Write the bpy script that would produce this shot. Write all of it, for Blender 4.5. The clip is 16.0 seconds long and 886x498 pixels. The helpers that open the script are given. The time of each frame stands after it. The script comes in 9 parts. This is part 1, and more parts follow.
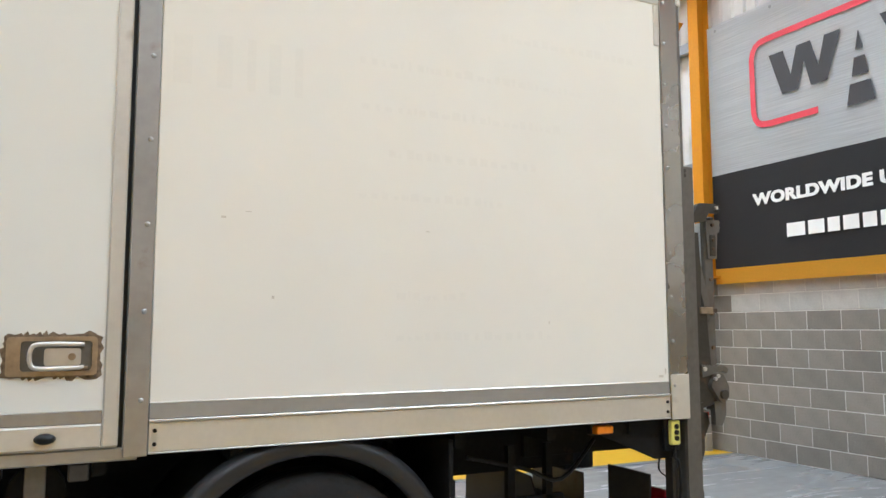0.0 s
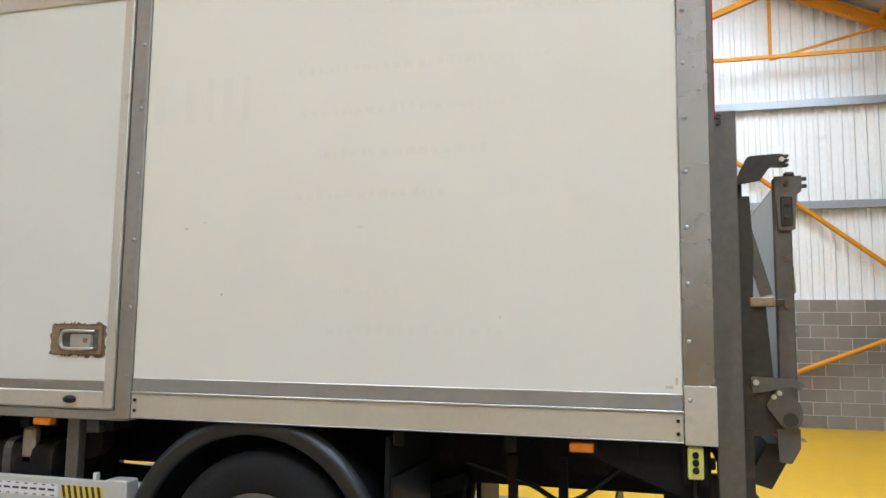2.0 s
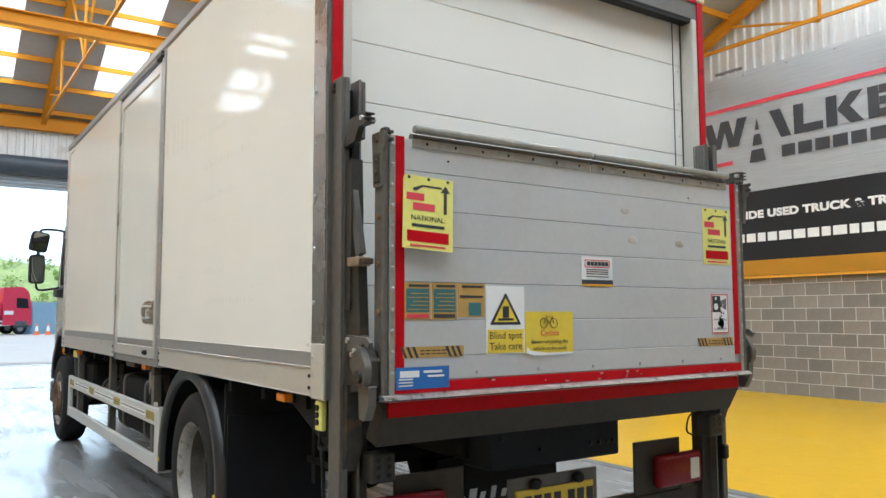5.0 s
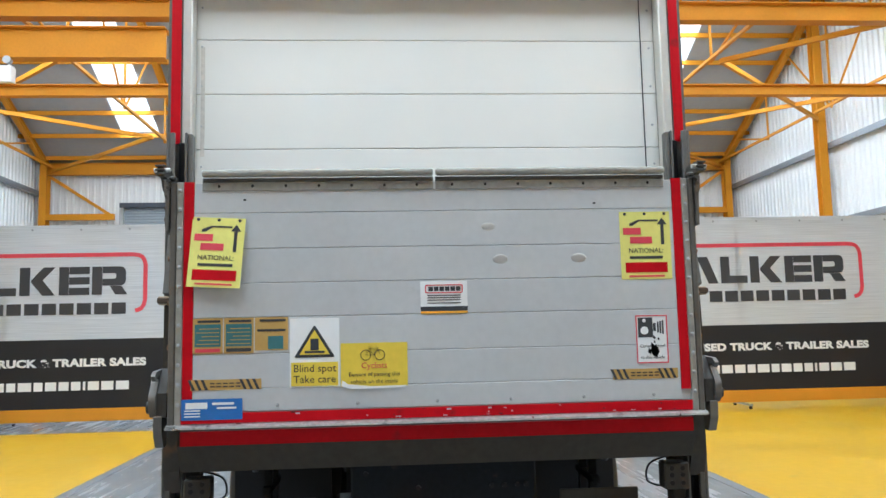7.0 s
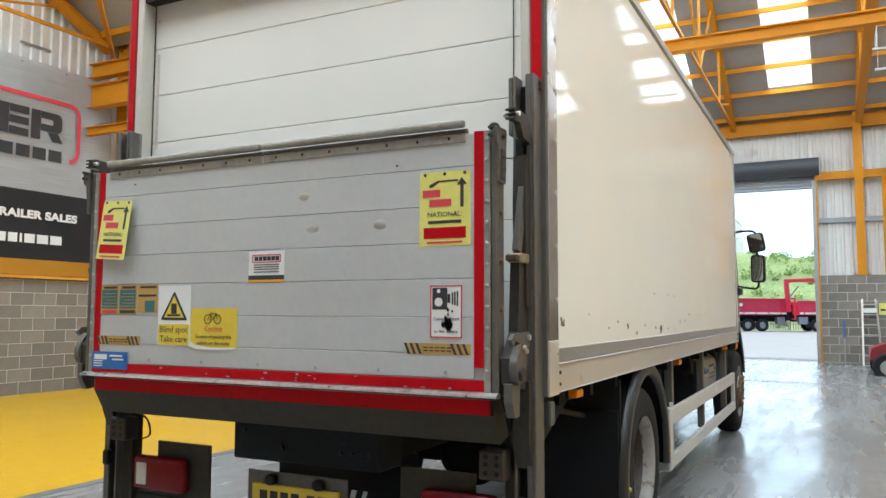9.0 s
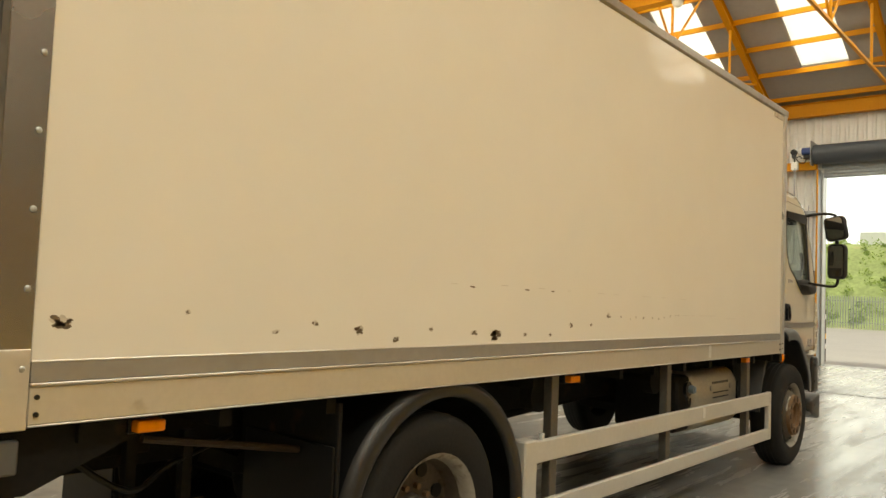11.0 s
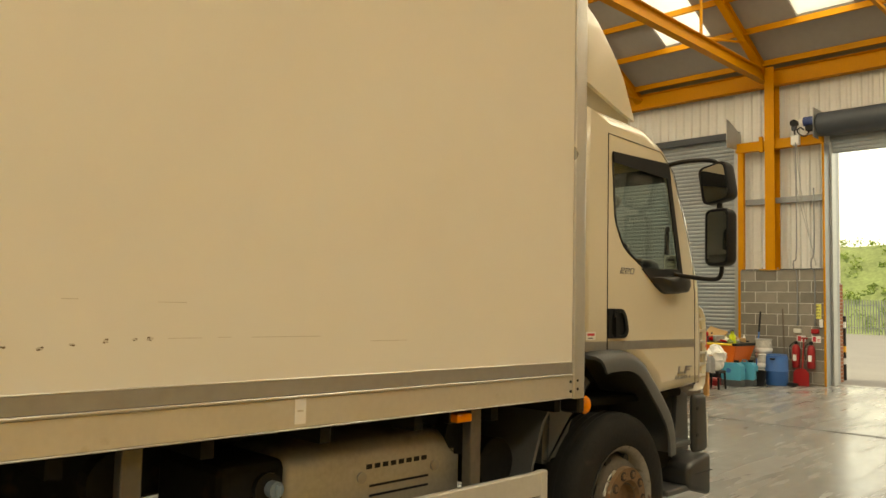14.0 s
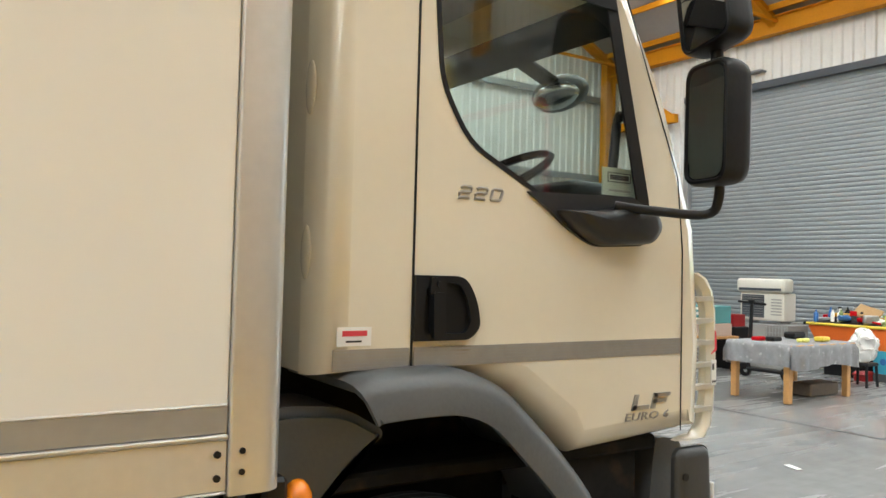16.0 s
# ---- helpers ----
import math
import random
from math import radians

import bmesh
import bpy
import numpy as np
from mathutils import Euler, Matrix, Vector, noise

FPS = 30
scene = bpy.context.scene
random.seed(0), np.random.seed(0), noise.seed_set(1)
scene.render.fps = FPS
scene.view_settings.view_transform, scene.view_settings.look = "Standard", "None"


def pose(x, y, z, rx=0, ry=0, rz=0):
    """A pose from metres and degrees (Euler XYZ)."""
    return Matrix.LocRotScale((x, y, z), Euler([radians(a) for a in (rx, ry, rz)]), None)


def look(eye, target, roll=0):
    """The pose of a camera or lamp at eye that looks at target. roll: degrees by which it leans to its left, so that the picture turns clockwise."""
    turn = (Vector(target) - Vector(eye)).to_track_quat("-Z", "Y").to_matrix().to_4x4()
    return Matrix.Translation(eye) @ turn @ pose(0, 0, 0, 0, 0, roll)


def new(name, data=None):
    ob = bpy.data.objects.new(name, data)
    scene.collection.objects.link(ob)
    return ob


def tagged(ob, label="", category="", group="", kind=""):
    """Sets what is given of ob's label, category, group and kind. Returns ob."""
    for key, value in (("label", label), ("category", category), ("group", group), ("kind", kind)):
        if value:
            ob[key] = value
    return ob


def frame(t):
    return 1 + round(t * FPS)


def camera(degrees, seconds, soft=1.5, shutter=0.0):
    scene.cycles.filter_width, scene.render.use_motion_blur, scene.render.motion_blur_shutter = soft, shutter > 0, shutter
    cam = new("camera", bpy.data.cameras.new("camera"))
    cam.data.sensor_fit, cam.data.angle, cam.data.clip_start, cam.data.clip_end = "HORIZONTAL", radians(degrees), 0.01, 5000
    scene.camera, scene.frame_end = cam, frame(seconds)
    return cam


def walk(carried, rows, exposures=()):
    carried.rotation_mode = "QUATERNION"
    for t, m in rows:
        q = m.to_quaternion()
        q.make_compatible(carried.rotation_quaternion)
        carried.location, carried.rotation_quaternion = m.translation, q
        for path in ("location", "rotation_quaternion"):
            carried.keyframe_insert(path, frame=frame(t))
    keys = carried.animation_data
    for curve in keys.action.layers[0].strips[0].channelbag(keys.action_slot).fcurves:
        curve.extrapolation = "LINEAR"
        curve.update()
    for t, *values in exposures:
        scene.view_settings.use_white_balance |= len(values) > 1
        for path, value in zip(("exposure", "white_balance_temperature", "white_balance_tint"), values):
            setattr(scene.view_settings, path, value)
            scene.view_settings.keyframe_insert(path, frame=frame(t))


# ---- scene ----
cam = camera(59.3, 16.0)
PATH = [
    (0, (2.993, 4.396, 1.599), (2.109, 2.613, 1.802), -0.1),
    (0.5, (2.29, 4.532, 1.566), (1.636, 2.654, 1.78), -0.5),
    (1, (1.573, 4.609, 1.562), (1.238, 2.649, 1.776), 0.0),
    (1.5, (0.875, 4.571, 1.554), (0.934, 2.584, 1.773), 0.2),
    (2, (0.218, 4.528, 1.549), (0.745, 2.611, 1.768), 0.7),
    (2.5, (-0.381, 4.392, 1.515), (0.646, 2.692, 1.747), 1.8),
    (3, (-0.973, 4.199, 1.492), (0.36, 2.722, 1.695), 2.4),
    (3.5, (-1.459, 3.89, 1.472), (-0.015, 2.515, 1.636), 2.3),
    (4, (-2.041, 3.6, 1.495), (-0.533, 2.294, 1.642), 1.3),
    (4.5, (-2.485, 3.143, 1.459), (-0.91, 1.92, 1.614), 0.3),
    (5, (-2.972, 2.665, 1.48), (-1.32, 1.55, 1.648), -0.2),
    (5.2, (-3.104, 2.446, 1.477), (-1.414, 1.39, 1.652), -0.4),
    (7.3, (-3.711, -0.178, 1.541), (-1.723, -0.136, 1.76), -0.8),
    (7.5, (-3.659, -0.441, 1.508), (-1.678, -0.282, 1.734), -0.4),
    (8, (-3.56, -1.089, 1.503), (-1.624, -0.639, 1.722), -0.3),
    (8.5, (-3.386, -1.716, 1.473), (-1.516, -1.035, 1.668), -0.1),
    (9, (-3.111, -2.329, 1.477), (-1.331, -1.432, 1.639), 0.2),
    (9.5, (-2.706, -2.841, 1.486), (-1.011, -1.789, 1.624), 0.7),
    (10, (-2.174, -3.254, 1.515), (-0.546, -2.099, 1.63), 1.3),
    (10.2, (-1.928, -3.385, 1.539), (-0.33, -2.188, 1.652), 1.7),
    (12.3, (0.99, -3.723, 1.576), (2.453, -2.364, 1.69), 2.0),
    (12.5, (1.247, -3.752, 1.57), (2.7, -2.383, 1.684), 2.0),
    (13, (1.989, -3.763, 1.587), (3.431, -2.382, 1.708), 1.7),
    (13.5, (2.707, -3.775, 1.609), (4.135, -2.38, 1.741), 1.4),
    (14, (3.462, -3.69, 1.608), (4.872, -2.279, 1.751), 1.3),
    (14.5, (4.203, -3.608, 1.62), (5.586, -2.172, 1.779), 1.1),
    (15, (4.944, -3.398, 1.628), (6.278, -1.916, 1.781), 1.0),
    (15.5, (5.687, -3.176, 1.627), (6.936, -1.619, 1.752), 1.0),
    (16, (6.338, -2.892, 1.616), (7.441, -1.225, 1.677), 1.5),
]
EXPO = [(0, 1.06, 5550, 5), (1.5, 0.93, 5550, 5), (2.5, 0.84, 5450, 5), (3.0, 0.85, 5450, 5), (3.5, 0.88, 6500, 4), (4, 0.90, 6350, 4), (4.5, 0.98, 5750, 3), (5, 0.99, 5600, 3), (7.5, 1.2, 5300, 2), (8.5, 1.1, 5350, 1), (9.0, 0.98, 5700, 2), (9.5, 0.87, 6400, 3), (10, 0.77, 6900, 3), (12.3, 0.45, 10400, 2), (14.5, 0.50, 10400, 1), (15.2, 0.69, 8800, 1), (15.5, 0.70, 7800, 1), (16, 1.12, 6350, 3)]
walk(cam, [(t, look(eye, target, roll)) for t, eye, target, roll in PATH], EXPO)

# ---- world and lights ----
world = bpy.data.worlds.new("sky")
scene.world = world
world.use_nodes = True
wn = world.node_tree
sky = wn.nodes.new("ShaderNodeTexSky")
sky.sky_type, sky.sun_disc = "NISHITA", False
sky.sun_elevation, sky.sun_rotation, sky.air_density, sky.dust_density = radians(48), radians(120), 1.0, 4.0
wn.links.new(sky.outputs[0], wn.nodes["Background"].inputs[0])
wn.nodes["Background"].inputs[1].default_value = 0.115
sun = new("sun", bpy.data.lights.new("sun", "SUN"))
sun.data.energy, sun.data.angle, sun.data.color = 2.7, radians(12), (1.0, 0.96, 0.9)
sun.matrix_world = look((0, 0, 40), (12, -9, 0))

# hall: inner faces of the walls
X0, X1, Y0, Y1 = -5.0, 20.0, -10.7, 10.7
XV = 7.5                      # valley between the two roof spans
EAVE, RISE = 6.75, 3.0        # eaves height, rise to each ridge
XR = ((X0 + XV) / 2, (XV + X1) / 2)
BLOCK_TOP = 2.25


def roof_z(x):
    r = XR[0] if x < XV else XR[1]
    return EAVE + RISE * (1 - abs(x - r) / (XR[0] - X0))


SKYLIGHTS = [-7.3, -4.25, -1.45, 1.45, 4.25, 7.3]


def area(name, loc, target, sx, sy, power, color=(1, 1, 1)):
    d = bpy.data.lights.new(name, "AREA")
    d.shape, d.size, d.size_y, d.energy, d.color = "RECTANGLE", sx, sy, power, color
    o = new(name, d)
    o.matrix_world = look(loc, target)
    return o


SLOPES = [(X0, XR[0], 1), (XR[0], XV, -1), (XV, XR[1], 1), (XR[1], X1, -1)]
SKY_W, SKY_A, SKY_B = 1.05, 0.205, 0.86       # width, and the part of the slope that it covers
for xa, xb, s in SLOPES:
    lo, hi = (xa, xb) if s > 0 else (xb, xa)
    xs, xe = lo + (hi - lo) * SKY_A, lo + (hi - lo) * SKY_B
    xm, zm = (xs + xe) / 2, (roof_z(xs) + roof_z(xe)) / 2
    n = Vector((RISE / (XR[0] - X0) * s, 0, -1)).normalized()
    for y in SKYLIGHTS:
        d = bpy.data.lights.new("skylight", "AREA")
        d.shape, d.size, d.size_y, d.energy, d.color = "RECTANGLE", math.hypot(xe - xs, roof_z(xe) - roof_z(xs)), SKY_W, ((134 if xa < 0 else 122) if s > 0 else 58) * (1.0 if xa < 0 else 0.8) * (1.62 if abs(y) > 7 else 0.76 if abs(y) > 4 else 0.98), (0.96, 0.985, 1.0)
        o = new("skylight", d)
        ax = Vector((xe - xs, 0, roof_z(xe) - roof_z(xs))).normalized()
        zz = -n
        yy = zz.cross(ax)
        o.matrix_world = Matrix.Translation(Vector((xm, y, zm)) + n * 0.03) @ Matrix((ax, yy, zz)).transposed().to_4x4()
area("door_daylight", (20.4, 0.02, 2.6), (10, 0.02, 2.2), 3.7, 4.8, 14, (1.0, 0.99, 0.97))

# ---- materials ----
def mat(name, col, rough=0.6, metal=0.0, var=0.06, scale=3.0, grain=40.0, bump=0.0, spec=0.5, spot=None, piece=0.0, coat=0.0, rvar=0.08):
    """A surface with variation at two scales; spot: (colour, amount, scale) of stains; piece: variation from piece to piece."""
    m = bpy.data.materials.new(name)
    m.use_nodes = True
    nt = m.node_tree
    N, L = nt.nodes, nt.links
    p = N["Principled BSDF"]
    tc = N.new("ShaderNodeTexCoord")
    big, fine = N.new("ShaderNodeTexNoise"), N.new("ShaderNodeTexNoise")
    big.inputs["Scale"].default_value, big.inputs["Detail"].default_value = scale, 4
    fine.inputs["Scale"].default_value, fine.inputs["Detail"].default_value = grain, 3
    L.new(tc.outputs["Object"], big.inputs["Vector"])
    L.new(tc.outputs["Object"], fine.inputs["Vector"])
    add = N.new("ShaderNodeMath")
    add.operation = "ADD"
    L.new(big.outputs["Fac"], add.inputs[0])
    L.new(fine.outputs["Fac"], add.inputs[1])
    mr = N.new("ShaderNodeMapRange")
    mr.inputs["From Min"].default_value, mr.inputs["From Max"].default_value = 0.6, 1.4
    mr.inputs["To Min"].default_value, mr.inputs["To Max"].default_value = 1 - var, 1 + var
    L.new(add.outputs[0], mr.inputs["Value"])
    val = mr.outputs[0]
    if piece:
        info, pr, mul = N.new("ShaderNodeObjectInfo"), N.new("ShaderNodeMapRange"), N.new("ShaderNodeMath")
        pr.inputs["To Min"].default_value, pr.inputs["To Max"].default_value = 1 - piece, 1 + piece
        geo = N.new("ShaderNodeNewGeometry")
        ad = N.new("ShaderNodeMath")
        ad.operation = "ADD"
        L.new(info.outputs["Random"], ad.inputs[0])
        L.new(geo.outputs["Random Per Island"], ad.inputs[1])
        fr = N.new("ShaderNodeMath")
        fr.operation = "FRACT"
        L.new(ad.outputs[0], fr.inputs[0])
        L.new(fr.outputs[0], pr.inputs["Value"])
        mul.operation = "MULTIPLY"
        L.new(val, mul.inputs[0])
        L.new(pr.outputs[0], mul.inputs[1])
        val = mul.outputs[0]
    hsv = N.new("ShaderNodeHueSaturation")
    hsv.inputs["Color"].default_value = (*col, 1)
    L.new(val, hsv.inputs["Value"])
    out = hsv.outputs[0]
    if spot:
        sn, rp, mx = N.new("ShaderNodeTexNoise"), N.new("ShaderNodeMapRange"), N.new("ShaderNodeMix")
        sn.inputs["Scale"].default_value, sn.inputs["Detail"].default_value = spot[2], 8
        L.new(tc.outputs["Object"], sn.inputs["Vector"])
        rp.inputs["From Min"].default_value, rp.inputs["From Max"].default_value = 0.68 - spot[1] * 0.3, 0.78 - spot[1] * 0.2
        L.new(sn.outputs["Fac"], rp.inputs["Value"])
        mx.data_type = "RGBA"
        L.new(rp.outputs[0], mx.inputs["Factor"])
        L.new(out, mx.inputs["A"])
        mx.inputs["B"].default_value = (*spot[0], 1)
        out = mx.outputs["Result"]
    L.new(out, p.inputs["Base Color"])
    rr = N.new("ShaderNodeMapRange")
    rr.inputs["To Min"].default_value, rr.inputs["To Max"].default_value = max(0.02, rough - rvar), min(1, rough + rvar)
    L.new(big.outputs["Fac"], rr.inputs["Value"])
    L.new(rr.outputs[0], p.inputs["Roughness"])
    p.inputs["Metallic"].default_value = metal
    p.inputs["Specular IOR Level"].default_value = spec
    p.inputs["Coat Weight"].default_value = coat
    if bump:
        b = N.new("ShaderNodeBump")
        b.inputs["Strength"].default_value, b.inputs["Distance"].default_value = bump, 0.01
        L.new(fine.outputs["Fac"], b.inputs["Height"])
        L.new(b.outputs[0], p.inputs["Normal"])
    return m


def glass_mat(name, tint=(0.9, 0.95, 0.93), rough=0.0):
    m = bpy.data.materials.new(name)
    m.use_nodes = True
    nt = m.node_tree
    N, L = nt.nodes, nt.links
    N.remove(N["Principled BSDF"])
    tr, gl, fr, mx = N.new("ShaderNodeBsdfTransparent"), N.new("ShaderNodeBsdfGlossy"), N.new("ShaderNodeLayerWeight"), N.new("ShaderNodeMixShader")
    tr.inputs[0].default_value = (*tint, 1)
    gl.inputs["Roughness"].default_value = rough
    fr.inputs[0].default_value = 0.5
    pw, mr = N.new("ShaderNodeMath"), N.new("ShaderNodeMapRange")
    pw.operation, pw.inputs[1].default_value = "POWER", 4.0
    mr.inputs["To Min"].default_value, mr.inputs["To Max"].default_value = 0.05, 0.8
    L.new(fr.outputs["Facing"], pw.inputs[0])
    L.new(pw.outputs[0], mr.inputs["Value"])
    L.new(mr.outputs[0], mx.inputs[0])
    L.new(tr.outputs[0], mx.inputs[1])
    L.new(gl.outputs[0], mx.inputs[2])
    L.new(mx.outputs[0], N["Material Output"].inputs[0])
    return m


def glow(name, col, strength):
    m = bpy.data.materials.new(name)
    m.use_nodes = True
    p = m.node_tree.nodes["Principled BSDF"]
    p.inputs["Base Color"].default_value = (*col, 1)
    p.inputs["Emission Color"].default_value = (*col, 1)
    p.inputs["Emission Strength"].default_value = strength
    return m


M = {}
M["concrete"] = mat("polished_concrete", (0.228, 0.227, 0.224), 0.24, spec=0.20, var=0.2, scale=0.7, grain=6, bump=0.02, spot=((0.17, 0.17, 0.17), 0.25, 0.9), rvar=0.14)


def streaks(m, lo, hi, scale=1.1, twist=2.5):
    """Swept, swirling gloss as on a worn polished floor."""
    N, L = m.node_tree.nodes, m.node_tree.links
    tc, nz, mr = N.new("ShaderNodeTexCoord"), N.new("ShaderNodeTexNoise"), N.new("ShaderNodeMapRange")
    mp = N.new("ShaderNodeMapping")
    mp.inputs["Scale"].default_value = (0.5, 1.6, 1)
    nz.inputs["Scale"].default_value, nz.inputs["Detail"].default_value, nz.inputs["Distortion"].default_value = scale, 5, twist
    mr.inputs["From Min"].default_value, mr.inputs["From Max"].default_value = 0.2, 0.7
    mr.inputs["To Min"].default_value, mr.inputs["To Max"].default_value = lo, hi
    L.new(tc.outputs["Object"], mp.inputs["Vector"])
    L.new(mp.outputs[0], nz.inputs["Vector"])
    # tyre sweeps: long fine brush marks over the cloudy gloss
    wv, sw_, mix, tone, dirt = N.new("ShaderNodeTexNoise"), N.new("ShaderNodeMapRange"), N.new("ShaderNodeMix"), N.new("ShaderNodeMapRange"), N.new("ShaderNodeMix")
    long_ = N.new("ShaderNodeMapping")
    long_.inputs["Scale"].default_value, long_.inputs["Rotation"].default_value = (0.22, 2.6, 1), (0, 0, 0.25)
    for key, value in (("Scale", 2.2), ("Detail", 9.0), ("Roughness", 0.62), ("Distortion", 0.9)):
        wv.inputs[key].default_value = value
    L.new(tc.outputs["Object"], long_.inputs["Vector"])
    L.new(long_.outputs[0], wv.inputs["Vector"])
    sw_.inputs["From Min"].default_value, sw_.inputs["From Max"].default_value = 0.38, 0.66
    L.new(wv.outputs["Fac"], sw_.inputs["Value"])
    mix.inputs["Factor"].default_value = 0.22
    L.new(nz.outputs["Fac"], mix.inputs["A"])
    L.new(sw_.outputs[0], mix.inputs["B"])
    L.new(mix.outputs["Result"], mr.inputs["Value"])
    p = N["Principled BSDF"]
    L.new(mr.outputs[0], p.inputs["Roughness"])
    tone.inputs["To Min"].default_value, tone.inputs["To Max"].default_value = 0.96, 1.05
    L.new(sw_.outputs[0], tone.inputs["Value"])
    dirt.data_type, dirt.blend_type = "RGBA", "MULTIPLY"
    dirt.inputs["Factor"].default_value = 1.0
    L.new(p.inputs["Base Color"].links[0].from_socket, dirt.inputs["A"])
    L.new(tone.outputs[0], dirt.inputs["B"])
    L.new(dirt.outputs["Result"], p.inputs["Base Color"])


streaks(M["concrete"], 0.07, 0.36, twist=1.0)
M["yellow_floor"] = mat("yellow_floor_paint", (0.54, 0.315, 0.012), 0.34, spec=0.14, var=0.08, scale=0.8, grain=9, bump=0.02, spot=((0.45, 0.31, 0.05), 0.08, 3.0), rvar=0.12)
M["line"] = mat("grey_floor_line", (0.14, 0.14, 0.14), 0.5, var=0.2, scale=5)
M["yard"] = mat("yard_concrete", (0.25, 0.25, 0.245), 0.8, var=0.14, scale=0.5, grain=12, bump=0.1)
M["block"] = mat("concrete_block", (0.222, 0.203, 0.176), 0.92, var=0.17, scale=3.5, grain=90, bump=0.6, piece=0.2, spec=0.2, spot=((0.30, 0.285, 0.255), 0.1, 2.5))
M["block_pale"] = mat("pale_concrete_block", (0.42, 0.41, 0.385), 0.92, var=0.15, scale=4, grain=90, bump=0.6, piece=0.12, spec=0.2, spot=((0.28, 0.275, 0.26), 0.12, 2.5))
M["mortar"] = mat("mortar", (0.56, 0.54, 0.50), 0.95, var=0.1, scale=8, grain=60, bump=0.4, spec=0.2)
M["clad"] = mat("white_cladding", (0.71, 0.71, 0.69), 0.5, var=0.05, scale=1.0, grain=12, spot=((0.5, 0.49, 0.45), 0.06, 1.3))
M["roof"] = mat("grey_roof_liner", (0.36, 0.36, 0.36), 0.7, var=0.06, scale=0.8, grain=8)
M["orange"] = mat("orange_steel_paint", (0.56, 0.235, 0.010), 0.55, spec=0.2, var=0.08, scale=2.5, grain=30, spot=((0.55, 0.21, 0.02), 0.05, 5))
M["girt"] = mat("galvanised_rail", (0.30, 0.32, 0.34), 0.45, metal=0.6, var=0.12, scale=4)
sk = bpy.data.materials.new("rooflight_sheet")
sk.use_nodes = True
_n, _l = sk.node_tree.nodes, sk.node_tree.links
_t = _n.new("ShaderNodeBsdfTranslucent")
_t.inputs[0].default_value = (0.95, 0.95, 0.93, 1)
_l.new(_t.outputs[0], _n["Material Output"].inputs[0])
M["sheetskin"] = sk
M["shutter"] = mat("grey_shutter_slat", (0.30, 0.33, 0.35), 0.42, metal=0.3, var=0.08, scale=2, grain=20)
M["shutter_dark"] = mat("dark_shutter_box", (0.05, 0.06, 0.075), 0.5, var=0.1)
M["white"] = mat("white_paint", (0.78, 0.78, 0.76), 0.5, var=0.03)
M["black"] = mat("black_plastic", (0.009, 0.009, 0.010), 0.45, spec=0.25, var=0.2, scale=6, grain=60, bump=0.05)
M["dark"] = mat("charcoal_print", (0.035, 0.035, 0.038), 0.55, var=0.06)
M["silver_print"] = mat("brushed_silver_print", (0.67, 0.68, 0.685), 0.45, var=0.06, scale=2)
_n, _l = M["silver_print"].node_tree.nodes, M["silver_print"].node_tree.links
_tc, _mp, _nz, _mr, _hs = _n.new("ShaderNodeTexCoord"), _n.new("ShaderNodeMapping"), _n.new("ShaderNodeTexNoise"), _n.new("ShaderNodeMapRange"), _n.new("ShaderNodeHueSaturation")
_mp.inputs["Scale"].default_value = (0.6, 0.6, 45)
_nz.inputs["Scale"].default_value, _nz.inputs["Detail"].default_value = 2.0, 4
_mr.inputs["From Min"].default_value, _mr.inputs["From Max"].default_value = 0.3, 0.7
_mr.inputs["To Min"].default_value, _mr.inputs["To Max"].default_value = 0.86, 1.14
_hs.inputs["Color"].default_value = (0.67, 0.68, 0.685, 1)
_l.new(_tc.outputs["Object"], _mp.inputs["Vector"])
_l.new(_mp.outputs[0], _nz.inputs["Vector"])
_l.new(_nz.outputs["Fac"], _mr.inputs["Value"])
_l.new(_mr.outputs[0], _hs.inputs["Value"])
_l.new(_hs.outputs[0], _n["Principled BSDF"].inputs["Base Color"])
M["redprint"] = mat("red_print", (0.62, 0.05, 0.075), 0.5, var=0.05)
M["amber_band"] = mat("amber_print", (0.80, 0.40, 0.03), 0.5, var=0.05)
M["brick"] = mat("red_brick", (0.36, 0.15, 0.09), 0.9, var=0.2, scale=12, bump=0.3, piece=0.2)
M["grass"] = mat("rough_grass", (0.24, 0.31, 0.12), 0.9, var=0.35, scale=0.5, grain=3, spot=((0.34, 0.33, 0.17), 0.15, 0.35))
M["leaf"] = mat("green_leaf", (0.25, 0.33, 0.125), 0.6, var=0.4, scale=3, piece=0.4)
_n, _l = M["leaf"].node_tree.nodes, M["leaf"].node_tree.links
_t, _m = _n.new("ShaderNodeBsdfTranslucent"), _n.new("ShaderNodeMixShader")
_t.inputs[0].default_value = (0.30, 0.42, 0.10, 1)
_m.inputs[0].default_value = 0.55
_l.new(_n["Principled BSDF"].outputs[0], _m.inputs[1])
_l.new(_t.outputs[0], _m.inputs[2])
_l.new(_m.outputs[0], _n["Material Output"].inputs[0])
M["bark"] = mat("bark", (0.12, 0.09, 0.06), 0.9, var=0.3, bump=0.4)
M["gal"] = mat("galvanised_steel", (0.42, 0.43, 0.43), 0.42, metal=0.7, var=0.14, scale=5)


# ---- mesh helpers ----
ORIGIN = {}


def thing(name, at, label="", category="", group="", kind=""):
    """An Empty at the base of a thing, under which its parts hang."""
    e = new(name)
    e.location = at
    e.empty_display_size = 0.2
    ORIGIN[e] = Vector(at)
    return tagged(e, label, category, group, kind)


